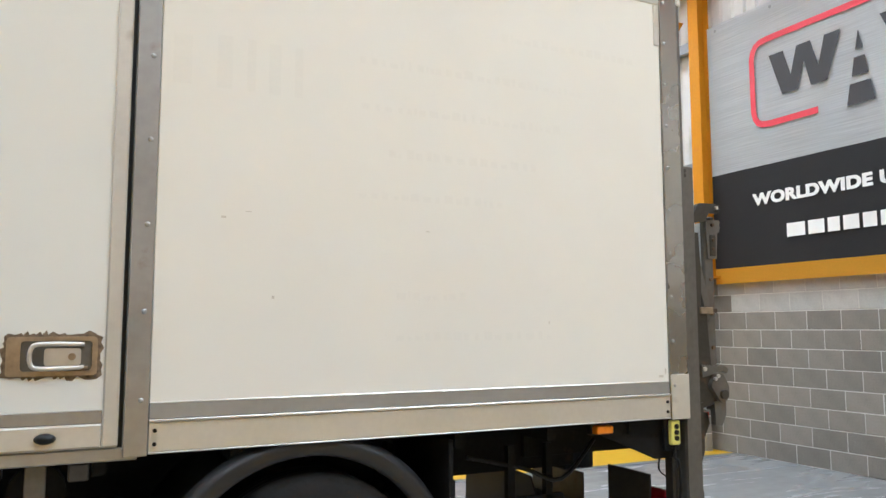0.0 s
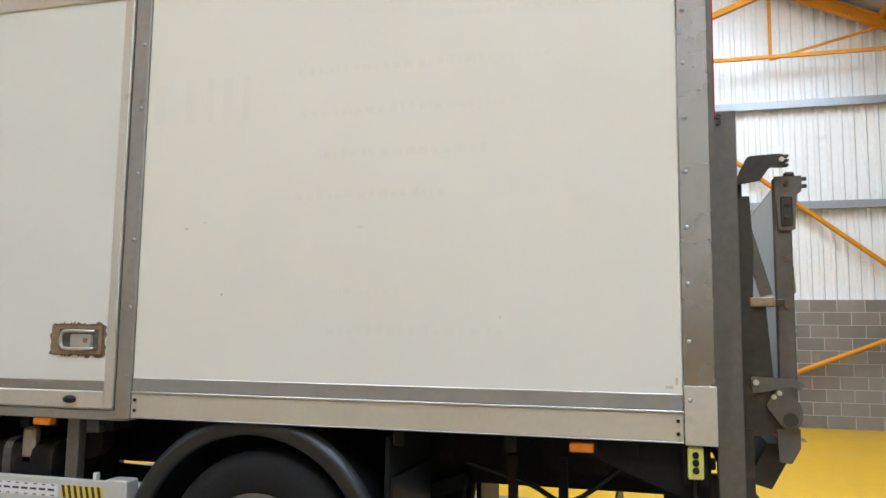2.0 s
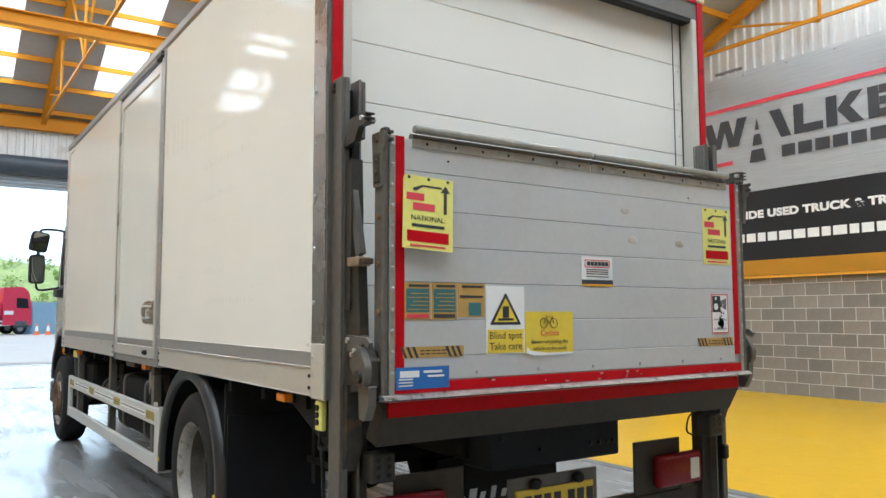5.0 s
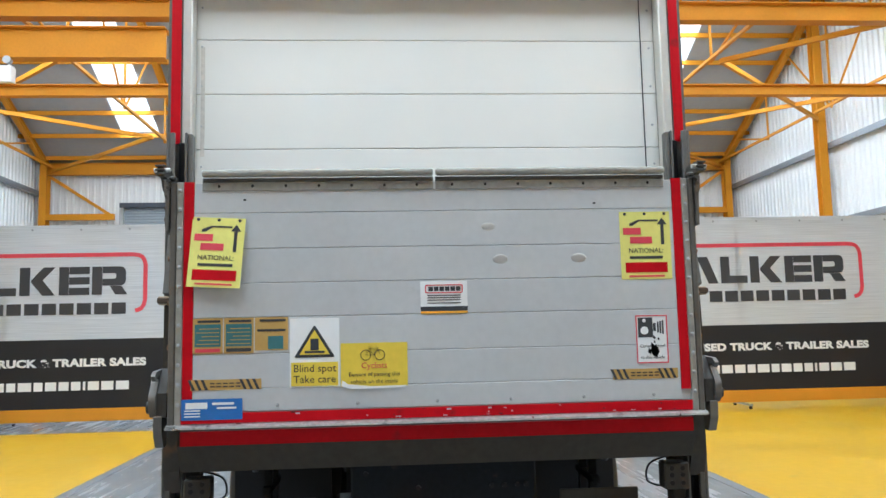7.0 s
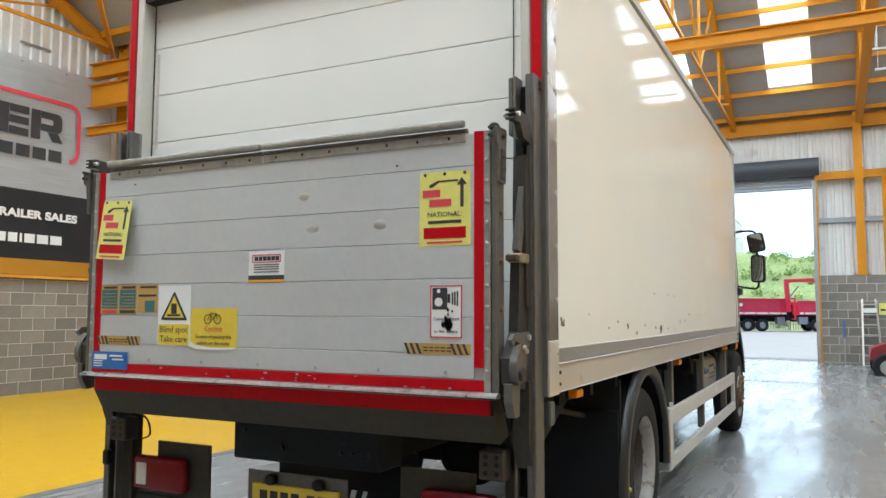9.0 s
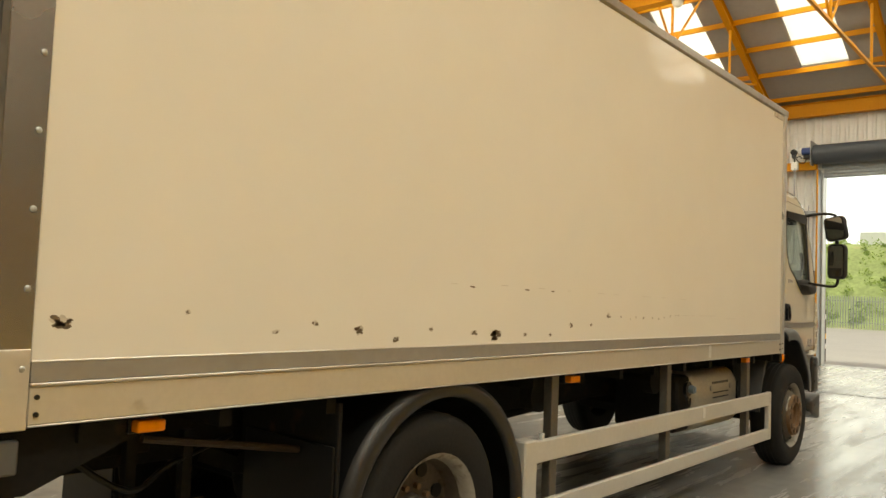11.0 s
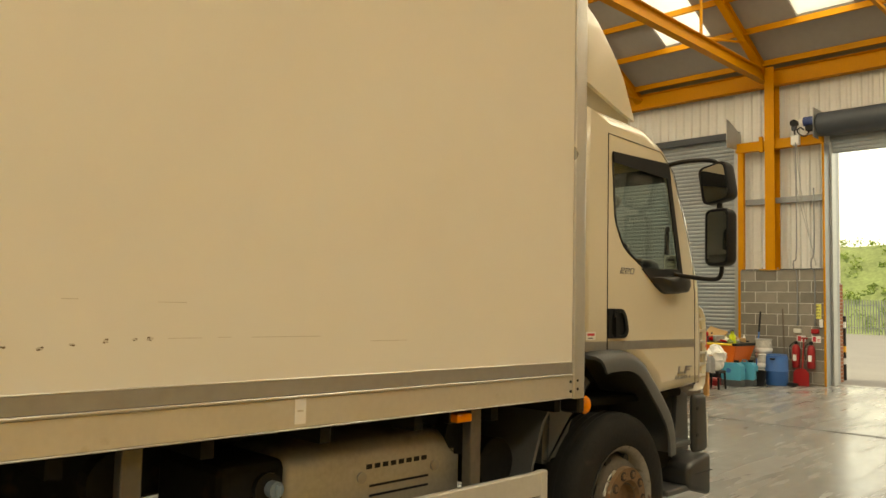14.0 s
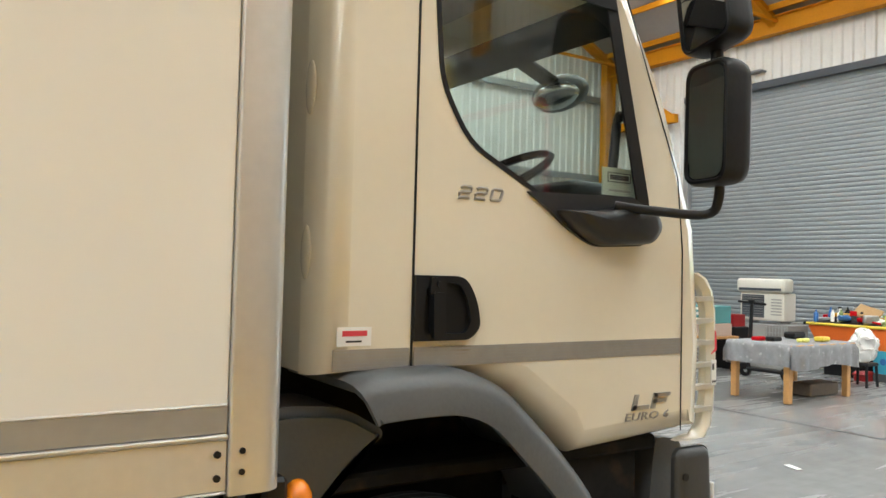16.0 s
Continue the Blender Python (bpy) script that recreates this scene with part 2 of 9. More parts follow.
def part(name, bm, material, parent=None, label="", category="", group="", kind="", smooth=None):
    """Links a bmesh, drawn in world coordinates, as one mesh object."""
    o = ORIGIN.get(parent, Vector((0, 0, 0)))
    bmesh.ops.recalc_face_normals(bm, faces=bm.faces)
    if parent:
        bmesh.ops.translate(bm, verts=bm.verts, vec=-o)
    me = bpy.data.meshes.new(name)
    bm.to_mesh(me)
    bm.free()
    for mt in material if isinstance(material, (list, tuple)) else [material]:
        me.materials.append(mt)
    if smooth:
        me.shade_smooth()
        if smooth != True:
            me.set_sharp_from_angle(angle=radians(smooth))
    ob = new(name, me)
    if parent:
        ob.parent = parent
        ORIGIN[ob] = o
    return tagged(ob, label, category, group, kind)


def B():
    return bmesh.new()


def bx(bm, a, b, bev=0.0, seg=1):
    """A box between two corners."""
    m = Matrix.Translation([(p + q) / 2 for p, q in zip(a, b)]) @ Matrix.Diagonal([abs(q - p) for p, q in zip(a, b)] + [1])
    v = bmesh.ops.create_cube(bm, size=1, matrix=m)["verts"]
    if bev:
        e = list({e for q in v for e in q.link_edges})
        bmesh.ops.bevel(bm, geom=e, offset=bev, segments=seg, affect="EDGES", profile=0.5)
    return bm


def box(a, b, bev=0.0, seg=1):
    return bx(B(), a, b, bev, seg)


def obox(bm, p, q, w, h, up=(0, 0, 1), bev=0.0):
    """A bar from p to q, w wide and h high."""
    p, q = Vector(p), Vector(q)
    x = (q - p).normalized()
    y = Vector(up).cross(x)
    y = (Vector((0, 1, 0)) if y.length < 1e-4 else y).normalized()
    z = x.cross(y)
    m = Matrix.Translation((p + q) / 2) @ Matrix((x, y, z)).transposed().to_4x4() @ Matrix.Diagonal(((q - p).length, w, h, 1))
    v = bmesh.ops.create_cube(bm, size=1, matrix=m)["verts"]
    if bev:
        bmesh.ops.bevel(bm, geom=list({e for k in v for e in k.link_edges}), offset=bev, segments=1, affect="EDGES")
    return bm


def ibeam(bm, p, q, w, h, t=0.014, up=(0, 0, 1)):
    """An I section from p to q."""
    p, q, u = Vector(p), Vector(q), Vector(up)
    x = (q - p).normalized()
    z = x.cross(u.cross(x).normalized())
    obox(bm, p + z * (h / 2 - t / 2), q + z * (h / 2 - t / 2), w, t, up)
    obox(bm, p - z * (h / 2 - t / 2), q - z * (h / 2 - t / 2), w, t, up)
    obox(bm, p, q, t, h - 2 * t, up)
    return bm


def cyl(bm, p, q, r, r2=None, n=16, cap=True):
    p, q = Vector(p), Vector(q)
    m = Matrix.Translation((p + q) / 2) @ (q - p).to_track_quat("Z", "Y").to_matrix().to_4x4()
    bmesh.ops.create_cone(bm, cap_ends=cap, segments=n, radius1=r, radius2=r if r2 is None else r2, depth=(q - p).length, matrix=m)
    return bm


def ball(bm, c, r, s=(1, 1, 1), n=10):
    bmesh.ops.create_uvsphere(bm, u_segments=n, v_segments=max(4, n // 2 + 1), radius=r, matrix=Matrix.Translation(c) @ Matrix.Diagonal((*s, 1)))
    return bm


def tube(bm, pts, r, n=8):
    """A round tube along a line of points."""
    pts = [Vector(p) for p in pts]
    rings, ref = [], Vector((0.31, 0.2, 0.93))
    for i, p in enumerate(pts):
        d = (pts[min(i + 1, len(pts) - 1)] - pts[max(i - 1, 0)]).normalized()
        a = d.cross(ref).normalized()
        b = d.cross(a)
        rings.append([bm.verts.new(p + r * (math.cos(k * 2 * math.pi / n) * a + math.sin(k * 2 * math.pi / n) * b)) for k in range(n)])
    for u, v in zip(rings, rings[1:]):
        for k in range(n):
            bm.faces.new((u[k], u[(k + 1) % n], v[(k + 1) % n], v[k]))
    bm.faces.new(rings[0][::-1])
    bm.faces.new(rings[-1])
    return bm


def smoothline(pts, n=6):
    """Points of a smooth curve through the given ones."""
    P = [Vector(p) for p in pts]
    P = [P[0]] + P + [P[-1]]
    out = []
    for a, b, c, d in zip(P, P[1:], P[2:], P[3:]):
        for k in range(n):
            t = k / n
            out.append(0.5 * (2 * b + (c - a) * t + (2 * a - 5 * b + 4 * c - d) * t * t + (3 * b - a - 3 * c + d) * t ** 3))
    return out + [P[-1]]


def put2(axis, u, v, d):
    """A point of a drawing plane: u and v in the plane, d along the axis."""
    return {"x": (d, u, v), "y": (u, d, v), "z": (u, v, d)}[axis]


def plate(bm, axis, outer, d0, d1, holes=()):
    """A flat plate with holes, cut from the plane across an axis, between d0 and d1."""
    loops = [outer, *holes]
    edges = []
    for loop in loops:
        vs = [bm.verts.new(put2(axis, u, v, d0)) for u, v in loop]
        edges += [bm.edges.new((a, b)) for a, b in zip(vs, vs[1:] + vs[:1])]
    if holes:
        faces = [f for f in bmesh.ops.triangle_fill(bm, use_beauty=True, edges=edges)["geom"] if isinstance(f, bmesh.types.BMFace)]
    else:
        faces = [bm.faces.new(list(dict.fromkeys(v for e in edges for v in e.verts)))] if len(outer) > 2 else []
    ex = bmesh.ops.extrude_face_region(bm, geom=faces)
    move = Vector(put2(axis, 0, 0, d1 - d0))
    bmesh.ops.translate(bm, vec=move, verts=[v for v in ex["geom"] if isinstance(v, bmesh.types.BMVert)])
    return bm


def sweep(bm, axis, path, prof_d, thick):
    """A band along a path in the plane across an axis, between two depths, thick to the left of the path."""
    n = len(path)
    rows = []
    for i, (u, v) in enumerate(path):
        (a, b), (c, e) = path[max(i - 1, 0)], path[min(i + 1, n - 1)]
        k = math.hypot(c - a, e - b)
        nu, nv = -(e - b) / k * thick, (c - a) / k * thick
        rows.append([bm.verts.new(put2(axis, *q)) for q in ((u, v, prof_d[0]), (u, v, prof_d[1]), (u + nu, v + nv, prof_d[1]), (u + nu, v + nv, prof_d[0]))])
    for r, s in zip(rows, rows[1:]):
        for k in range(4):
            bm.faces.new((r[k], r[(k + 1) % 4], s[(k + 1) % 4], s[k]))
    bm.faces.new(rows[0][::-1])
    bm.faces.new(rows[-1])
    return bm


def rounded(pts, r, n=4):
    """A polygon with rounded corners; r: one radius or one for each corner."""
    out = []
    for i, p in enumerate(pts):
        rr = r[i] if isinstance(r, (list, tuple)) else r
        p, a, b = Vector(p), Vector(pts[i - 1]), Vector(pts[(i + 1) % len(pts)])
        if rr <= 0:
            out.append(tuple(p))
            continue
        da, db = (a - p), (b - p)
        k = min(rr, da.length * 0.45, db.length * 0.45)
        s, e = p + da.normalized() * k, p + db.normalized() * k
        for j in range(n + 1):
            t = j / n
            q = s * (1 - t) ** 2 + p * 2 * t * (1 - t) + e * t * t
            out.append((q.x, q.y))
    return out


def lathe(bm, axis, centre, prof, n=32):
    """A turned shape about a line along an axis: prof of (radius, depth)."""
    c = Vector(centre)
    rings = []
    for r, d in prof:
        ring = []
        for k in range(n):
            a = 2 * math.pi * k / n
            ring.append(bm.verts.new(c + Vector(put2(axis, r * math.cos(a), r * math.sin(a), d))))
        rings.append(ring)
    for u, v in zip(rings, rings[1:]):
        for k in range(n):
            bm.faces.new((u[k], u[(k + 1) % n], v[(k + 1) % n], v[k]))
    return bm


def lettering(name, words, size, m, material, parent, depth=0.001, spacing=1.0, label=""):
    """Raised words in the built-in font, centred at the pose m."""
    c = bpy.data.curves.new("words", "FONT")
    c.body, c.size, c.align_x, c.align_y, c.extrude, c.space_character = words, size, "CENTER", "CENTER", depth, spacing
    c.resolution_u = 2
    o = bpy.data.objects.new("words", c)
    me = bpy.data.meshes.new_from_object(o)
    me.name = name
    bpy.data.objects.remove(o)
    me.transform(Matrix.Translation(-ORIGIN.get(parent, Vector())) @ m)
    me.materials.clear()
    me.materials.append(material)
    ob = new(name, me)
    if parent:
        ob.parent = parent
        ORIGIN[ob] = ORIGIN.get(parent, Vector())
    return tagged(ob, label)


# poses for flat things on the four sides: letters read from inside the hall
def face(axis, sign, p):
    """A pose at p whose +z looks along sign * axis, with up upright."""
    z = Vector((sign, 0, 0)) if axis == "x" else Vector((0, sign, 0))
    y = Vector((0, 0, 1))
    return Matrix.Translation(p) @ Matrix((y.cross(z), y, z)).transposed().to_4x4()
# ---- the hall ----
RAMP = 9.3


def rise(x):
    """The floor climbs slightly from the middle of the hall to the front doorway."""
    return 0.018 * min(max(0.0, x - RAMP), X1 + 0.3 - RAMP)


def ramped(bm):
    bmesh.ops.bisect_plane(bm, geom=list(bm.verts) + list(bm.edges) + list(bm.faces), plane_co=(RAMP, 0, 0), plane_no=(1, 0, 0))
    for v in bm.verts:
        v.co.z += rise(v.co.x)
    return bm


LANE_R, LANE_L = -3.05, 3.45
tagged(part("floor", ramped(box((X0 - 0.3, LANE_R, -0.2), (X1 + 0.25, LANE_L, 0))), M["concrete"]), "polished grey concrete hall floor, scuffed and streaked", "floor", kind="structure")
# the paint stops short of the front bays, where bare concrete goes on
XF = 14.4
tagged(part("floor_yellow_1", ramped(box((X0 - 0.3, Y0 - 0.3, -0.2), (XF, LANE_R, 0))), M["yellow_floor"]), "glossy yellow painted floor bay", "floor", kind="structure")
tagged(part("floor_yellow_2", ramped(box((X0 - 0.3, LANE_L, -0.2), (9.6, Y1 + 0.3, 0))), M["yellow_floor"]), "glossy yellow painted floor bay", "floor", kind="structure")
tagged(part("floor_front_1", ramped(box((XF, Y0 - 0.3, -0.2), (X1 + 0.25, LANE_R, 0))), M["concrete"]), "bare grey concrete floor by the shutters", "floor", kind="structure")
tagged(part("floor_front_2", ramped(box((9.6, LANE_L, -0.2), (X1 + 0.25, Y1 + 0.3, 0))), M["concrete"]), "bare grey concrete floor by the shutters", "floor", kind="structure")
tagged(part("trim_line_1", ramped(box((X0, LANE_R - 0.06, 0), (XF, LANE_R + 0.06, 0.004))), M["line"]), "dark grey line along the painted floor", "floor line", kind="structure")
tagged(part("trim_line_2", ramped(box((X0, LANE_L - 0.06, 0), (9.6, LANE_L + 0.06, 0.004))), M["line"]), "dark grey line along the painted floor", "floor line", kind="structure")


def ribbed(axis, u0, u1, d, inward, zlo, ztop, pitch=0.2, depth=0.035, cuts=()):
    """Ribbed sheeting along u at depth d; ztop: height as a function of u; cuts: (u0, u1, z) openings reaching down to zlo."""
    bm = B()
    us, u = [], u0
    while u < u1 - 1e-6:
        for f, h in ((0.0, 0), (0.5, 0), (0.62, 1), (0.88, 1)):
            if u + f * pitch < u1:
                us.append((u + f * pitch, h))
        u += pitch
    us.append((u1, 0))
    prev = None
    for u, h in us:
        lo = zlo
        for a, b, z in cuts:
            if a <= u <= b:
                lo = z
        dd = d + inward * depth * h
        cur = [bm.verts.new(put2(axis, u, z, dd)) for z in (lo, ztop(u))]
        if prev and abs(prev[2] - lo) < 1e-6:
            bm.faces.new((prev[0], cur[0], cur[1], prev[1]))
        elif prev:
            hi = max(prev[2], lo)
            a = bm.verts.new(put2(axis, prev[3], hi, prev[4]))
            b = bm.verts.new(put2(axis, u, hi, dd))
            bm.faces.new((a, b, cur[1], prev[1]))
        prev = (*cur, lo, u, dd)
    ex = bmesh.ops.extrude_face_region(bm, geom=list(bm.faces))
    bmesh.ops.translate(bm, vec=Vector(put2(axis, 0, 0, -inward * 0.04)), verts=[v for v in ex["geom"] if isinstance(v, bmesh.types.BMVert)])
    return bm


SHUT = (3.72, 8.2, 5.42)             # side shutters of the front wall: from, to, top
DOOR = (-1.9, 1.79, 5.05)             # open roller door
# gable walls, front and rear wall: ribbed liner above the blockwork
peak = lambda x: roof_z(x) + 0.02
tagged(part("wall_right", ribbed("y", X0, X1, Y0, 1, BLOCK_TOP - 0.02, peak), M["clad"]), "white ribbed steel cladding of the gable wall", "wall", kind="structure")
tagged(part("wall_left", ribbed("y", X0, X1, Y1, -1, BLOCK_TOP - 0.02, peak), M["clad"]), "white ribbed steel cladding of the gable wall", "wall", kind="structure")
tagged(part("wall_rear", ribbed("x", Y0, Y1, X0, 1, BLOCK_TOP - 0.02, lambda y: EAVE + 0.05), M["clad"]), "white ribbed steel cladding above blockwork", "wall", kind="structure")
fc = [(DOOR[0], DOOR[1], DOOR[2]), (SHUT[0], SHUT[1], SHUT[2]), (-SHUT[1], -SHUT[0], SHUT[2])]
tagged(part("wall_front", ribbed("x", Y0, Y1, X1, -1, BLOCK_TOP - 0.02, lambda y: EAVE + 0.05, cuts=fc), M["clad"]), "white ribbed steel cladding round the doorways", "wall", kind="structure")

# roof: four slopes with rooflight openings, in one sheet each
k = RISE / (XR[0] - X0)
for i, (xa, xb, s) in enumerate(SLOPES):
    lo, hi = (xa, xb) if s > 0 else (xb, xa)
    xs, xe = lo + (hi - lo) * SKY_A, lo + (hi - lo) * SKY_B
    holes = [[(xs, y - SKY_W / 2), (xe, y - SKY_W / 2), (xe, y + SKY_W / 2), (xs, y + SKY_W / 2)] for y in SKYLIGHTS]
    bm = plate(B(), "z", [(xa, Y0 - 0.3), (xb, Y0 - 0.3), (xb, Y1 + 0.3), (xa, Y1 + 0.3)], 0.0, 0.1, holes)
    for v in bm.verts:
        v.co.z += roof_z(v.co.x)
    tagged(part("ceiling_%d" % (i + 1), bm, M["roof"]), "grey roof liner sheets with rooflights", "ceiling", kind="structure")
    for y in SKYLIGHTS:
        bm = B()
        xm = (xs + xe) / 2
        for a, b in ((xs, xm - 0.02), (xm + 0.02, xe)):
            vs = [bm.verts.new((x, yy, roof_z(x) + 0.04)) for x, yy in ((a, y - SKY_W / 2), (b, y - SKY_W / 2), (b, y + SKY_W / 2), (a, y + SKY_W / 2))]
            bm.faces.new(vs)
        bmesh.ops.solidify(bm, geom=list(bm.faces), thickness=0.004)
        tagged(part("window_rooflight", bm, M["sheetskin"]), "translucent white rooflight sheet", "rooflight", kind="structure")


# blockwork: face from u0 to u1 along an axis, at depth d, looking inward
block_mesh = {}


def block_piece(axis, length, mk):
    key = (axis, round(length, 3), mk)
    if key not in block_mesh:
        h, t = 0.1075, 0.05
        a, b = put2(axis, -length / 2, -h, -t), put2(axis, length / 2, h, t)
        bm = box(a, b, 0.004)
        me = bpy.data.meshes.new("block")
        bm.to_mesh(me)
        bm.free()
        me.materials.append(M[mk])
        block_mesh[key] = me
    return block_mesh[key]


def blockwall(name, axis, u0, u1, d, inward, near, top=BLOCK_TOP, label="grey concrete blockwork with pale mortar joints", joint=0.006, pale=None):
    """Blocks proud of a mortar core; those between the two u of near are pieces of their own, the others one joined part.
    pale: from this u on the two top courses are of paler blocks."""
    core = box(put2(axis, u0, 0, d - inward * (0.1 if "pier" in name else 0.14)), put2(axis, u1, top, d - inward * 0.004))
    wall = tagged(part(name, core, M["mortar"]), label, "wall", kind="structure")
    rest, L = B(), 0.45
    rows = round(top / 0.225)
    for r in range(rows):
        z = (r + 0.5) * 0.225
        u = u0 - (0.225 if r % 2 else 0)
        while u < u1 - 0.02:
            a = u + joint if u > u0 + 0.001 else u0 - 0.003
            b = u + L - joint if u + L < u1 - 0.001 else u1 + 0.003
            u += L
            if b - a < 0.05:
                continue
            c = (a + b) / 2
            jit = random.uniform(-0.0015, 0.0015)
            if near and near[0] <= c <= near[1]:
                ob = new("block", block_piece(axis, b - a, "block_pale" if pale is not None and r >= rows - 2 and c > pale else "block"))
                ob.location = put2(axis, c, z, d - inward * 0.05 + jit)
                ob.parent = wall
            else:
                bx(rest, put2(axis, a, z - 0.1075, d - inward * 0.1 + jit), put2(axis, b, z + 0.1075, d + jit))
    if rest.faces:
        part("block_rest", rest, M["block"], wall, kind="stuff")
    else:
        rest.free()
    return wall
# ---- steel frame ----
def frame_thing(name, at, label, cat="steel frame", group=""):
    return thing(name, at, label, cat, group, kind="structure")


# columns
def column(x, y, z1, w=0.2, h=0.3, along="x", z0=0.0, label="orange painted steel column"):
    t = frame_thing("steel_column", (x, y, z0), label, "column", "steel columns")
    part("shaft", ibeam(B(), (x, y, z0), (x, y, z1), w, h, 0.016, up=(1, 0, 0) if along == "x" else (0, 1, 0)), M["orange"], t)
    part("base_plate", box((x - 0.2, y - 0.2, z0), (x + 0.2, y + 0.2, z0 + 0.02)), M["orange"], t)
    for sx in (-1, 1):
        for sy in (-1, 1):
            part("bolt", cyl(B(), (x + 0.16 * sx, y + 0.16 * sy, z0 + 0.02), (x + 0.16 * sx, y + 0.16 * sy, z0 + 0.05), 0.014, n=6), M["girt"], t)
    return t


for y in (-2.97, 2.88):
    column(X1 - 0.26, y, EAVE, z0=2.475, label="orange steel column on the front wall")
    column(X0 + 0.25, -3.31 if y < 0 else 3.15, EAVE, 0.18, 0.2, z0=2.25 if y < 0 else 0, label="orange steel column on the rear wall")
for x in (X0 + 0.3, X1 - 0.3):
    for y in (Y0 + 0.35, Y1 - 0.35):
        if x > 0 or y > 0:
            column(x, y, EAVE, label="orange steel corner column")
rcc = column(X0 + 0.15, Y0 + 0.3, EAVE, 0.2, 0.26, z0=2.22, label="orange steel corner column on a bracket")
part("lower_post", obox(B(), (X0 + 0.24, Y0 + 0.33, 0), (X0 + 0.24, Y0 + 0.33, 2.21), 0.11, 0.11), M["orange"], rcc)
part("bracket", plate(B(), "y", [(X0 + 0.19, 1.76), (X0 + 0.62, 1.76), (X0 + 0.62, 1.86), (X0 + 0.34, 1.87), (X0 + 0.34, 2.02), (X0 + 0.58, 2.04), (X0 + 0.62, 2.12), (X0 + 0.19, 2.12)], Y0 + 0.40, Y0 + 0.46), M["orange"], rcc, "orange bracket with an open hook")
part("bracket_arm", tube(B(), smoothline([(X0 + 0.3, Y0 + 0.43, 2.13), (X0 + 0.36, Y0 + 0.43, 2.26), (X0 + 0.48, Y0 + 0.43, 2.30), (X0 + 0.6, Y0 + 0.43, 2.4)], 4), 0.03, 8), M["orange"], rcc, smooth=True)
for y in (Y0 + 0.4, Y1 - 0.4):
    column(XV + 0.35, y, EAVE, 0.3, 0.4, label="heavy orange valley column by the gable wall")
    for x in (1.25, 14.4):
        column(x, y + (0.1 if y > 0 else -0.1), roof_z(x) - 0.1, 0.2, 0.25, "x", label="orange gable post against the cladding")
# free-standing valley post
vp = frame_thing("valley_post", (7.45, -3.1, 0), "slim orange square post on a base plate", "post")
part("shaft", box((7.37, -3.18, 0), (7.53, -3.02, EAVE - 0.3), 0.012), M["orange"], vp)
part("base_plate", box((7.28, -3.27, 0), (7.62, -2.93, 0.012)), M["orange"], vp)

# valley beams along y, between the walls
vb = frame_thing("valley_beam", (XV, 0, 6.2), "orange steel beams along the roof valley", "beam")
part("top_beam", ibeam(B(), (7.1, Y0 + 0.2, 6.12), (7.1, Y1 - 0.2, 6.12), 0.2, 0.28), M["orange"], vb)
part("deep_beam", ibeam(B(), (7.1, 3.3, 5.62), (7.1, Y1 - 0.2, 5.62), 0.2, 0.45), M["orange"], vb)
part("tie", ibeam(B(), (7.05, Y0 + 0.2, 4.93), (7.05, Y1 - 0.2, 4.93), 0.13, 0.16), M["orange"], vb)

# eaves beams, rafters, trusses, purlins
for x, n in ((X1 - 0.2, "front"), (X0 + 0.2, "rear")):
    e = frame_thing("eaves_beam", (x, 0, EAVE), "orange eaves beam above the cladding", "beam")
    zc, hh = (EAVE - 0.2, 0.35) if n == "front" else (EAVE - 0.28, 0.32)
    part("beam", ibeam(B(), (x, Y0 + 0.2, zc), (x, Y1 - 0.2, zc), 0.2, hh), M["orange"], e)
for y in (-10.35, -6.1, -3.03, 0.08, 3.03, 6.1, 10.35):
    for a, r, b in ((X0, XR[0], XV), (XV, XR[1], X1)):
        t = frame_thing("roof_truss", (r, y, EAVE), "orange roof truss with tie beam, struts and rafters", "truss", "roof trusses")
        part("rafter", ibeam(B(), (a + 0.15, y, roof_z(a + 0.15) - 0.2), (r, y, roof_z(r) - 0.2), 0.14, 0.2), M["orange"], t)
        part("rafter", ibeam(B(), (b - 0.15, y, roof_z(b - 0.15) - 0.2), (r, y, roof_z(r) - 0.2), 0.14, 0.2), M["orange"], t)
        if 1 < abs(y) < 5:
            part("tie_beam", ibeam(B(), (a + 0.15, y, EAVE - 0.16), (b - 0.15, y, EAVE - 0.16), 0.16, 0.26), M["orange"], t)
        else:
            part("tie_rod", obox(B(), (a + 0.2, y * 0.985, EAVE - 0.12), (b - 0.2, y * 0.985, EAVE - 0.12), 0.06, 0.06), M["orange"], t)
        zb = EAVE - 0.05 if 1 < abs(y) < 5 else EAVE - 0.12
        for f in (0.5, 1.0):
            for c, d in ((a, 1), (b, -1)):
                xx = c + (r - c) * f
                if f < 1 or d > 0:
                    part("strut", cyl(B(), (xx, y, zb), (xx, y, roof_z(xx) - 0.25), 0.03, n=8), M["orange"], t)
                x2 = c + (r - c) * (f - 0.3)
                part("web", cyl(B(), (xx, y, zb), (x2, y, roof_z(x2) - 0.25), 0.026, n=8), M["orange"], t)
for xa, xb, s in SLOPES:
    for f in (0.06, 0.205, 0.345, 0.485, 0.625, 0.765, 0.90, 0.975):
        lo, hi = (xa, xb) if s > 0 else (xb, xa)
        x = lo + (hi - lo) * f
        p = part("purlin", obox(B(), (x, Y0, roof_z(x) - 0.075), (x, Y1, roof_z(x) - 0.075), 0.05, 0.12), M["orange"], None, "orange steel purlin under the roof sheets", "purlin", "purlins", "structure")
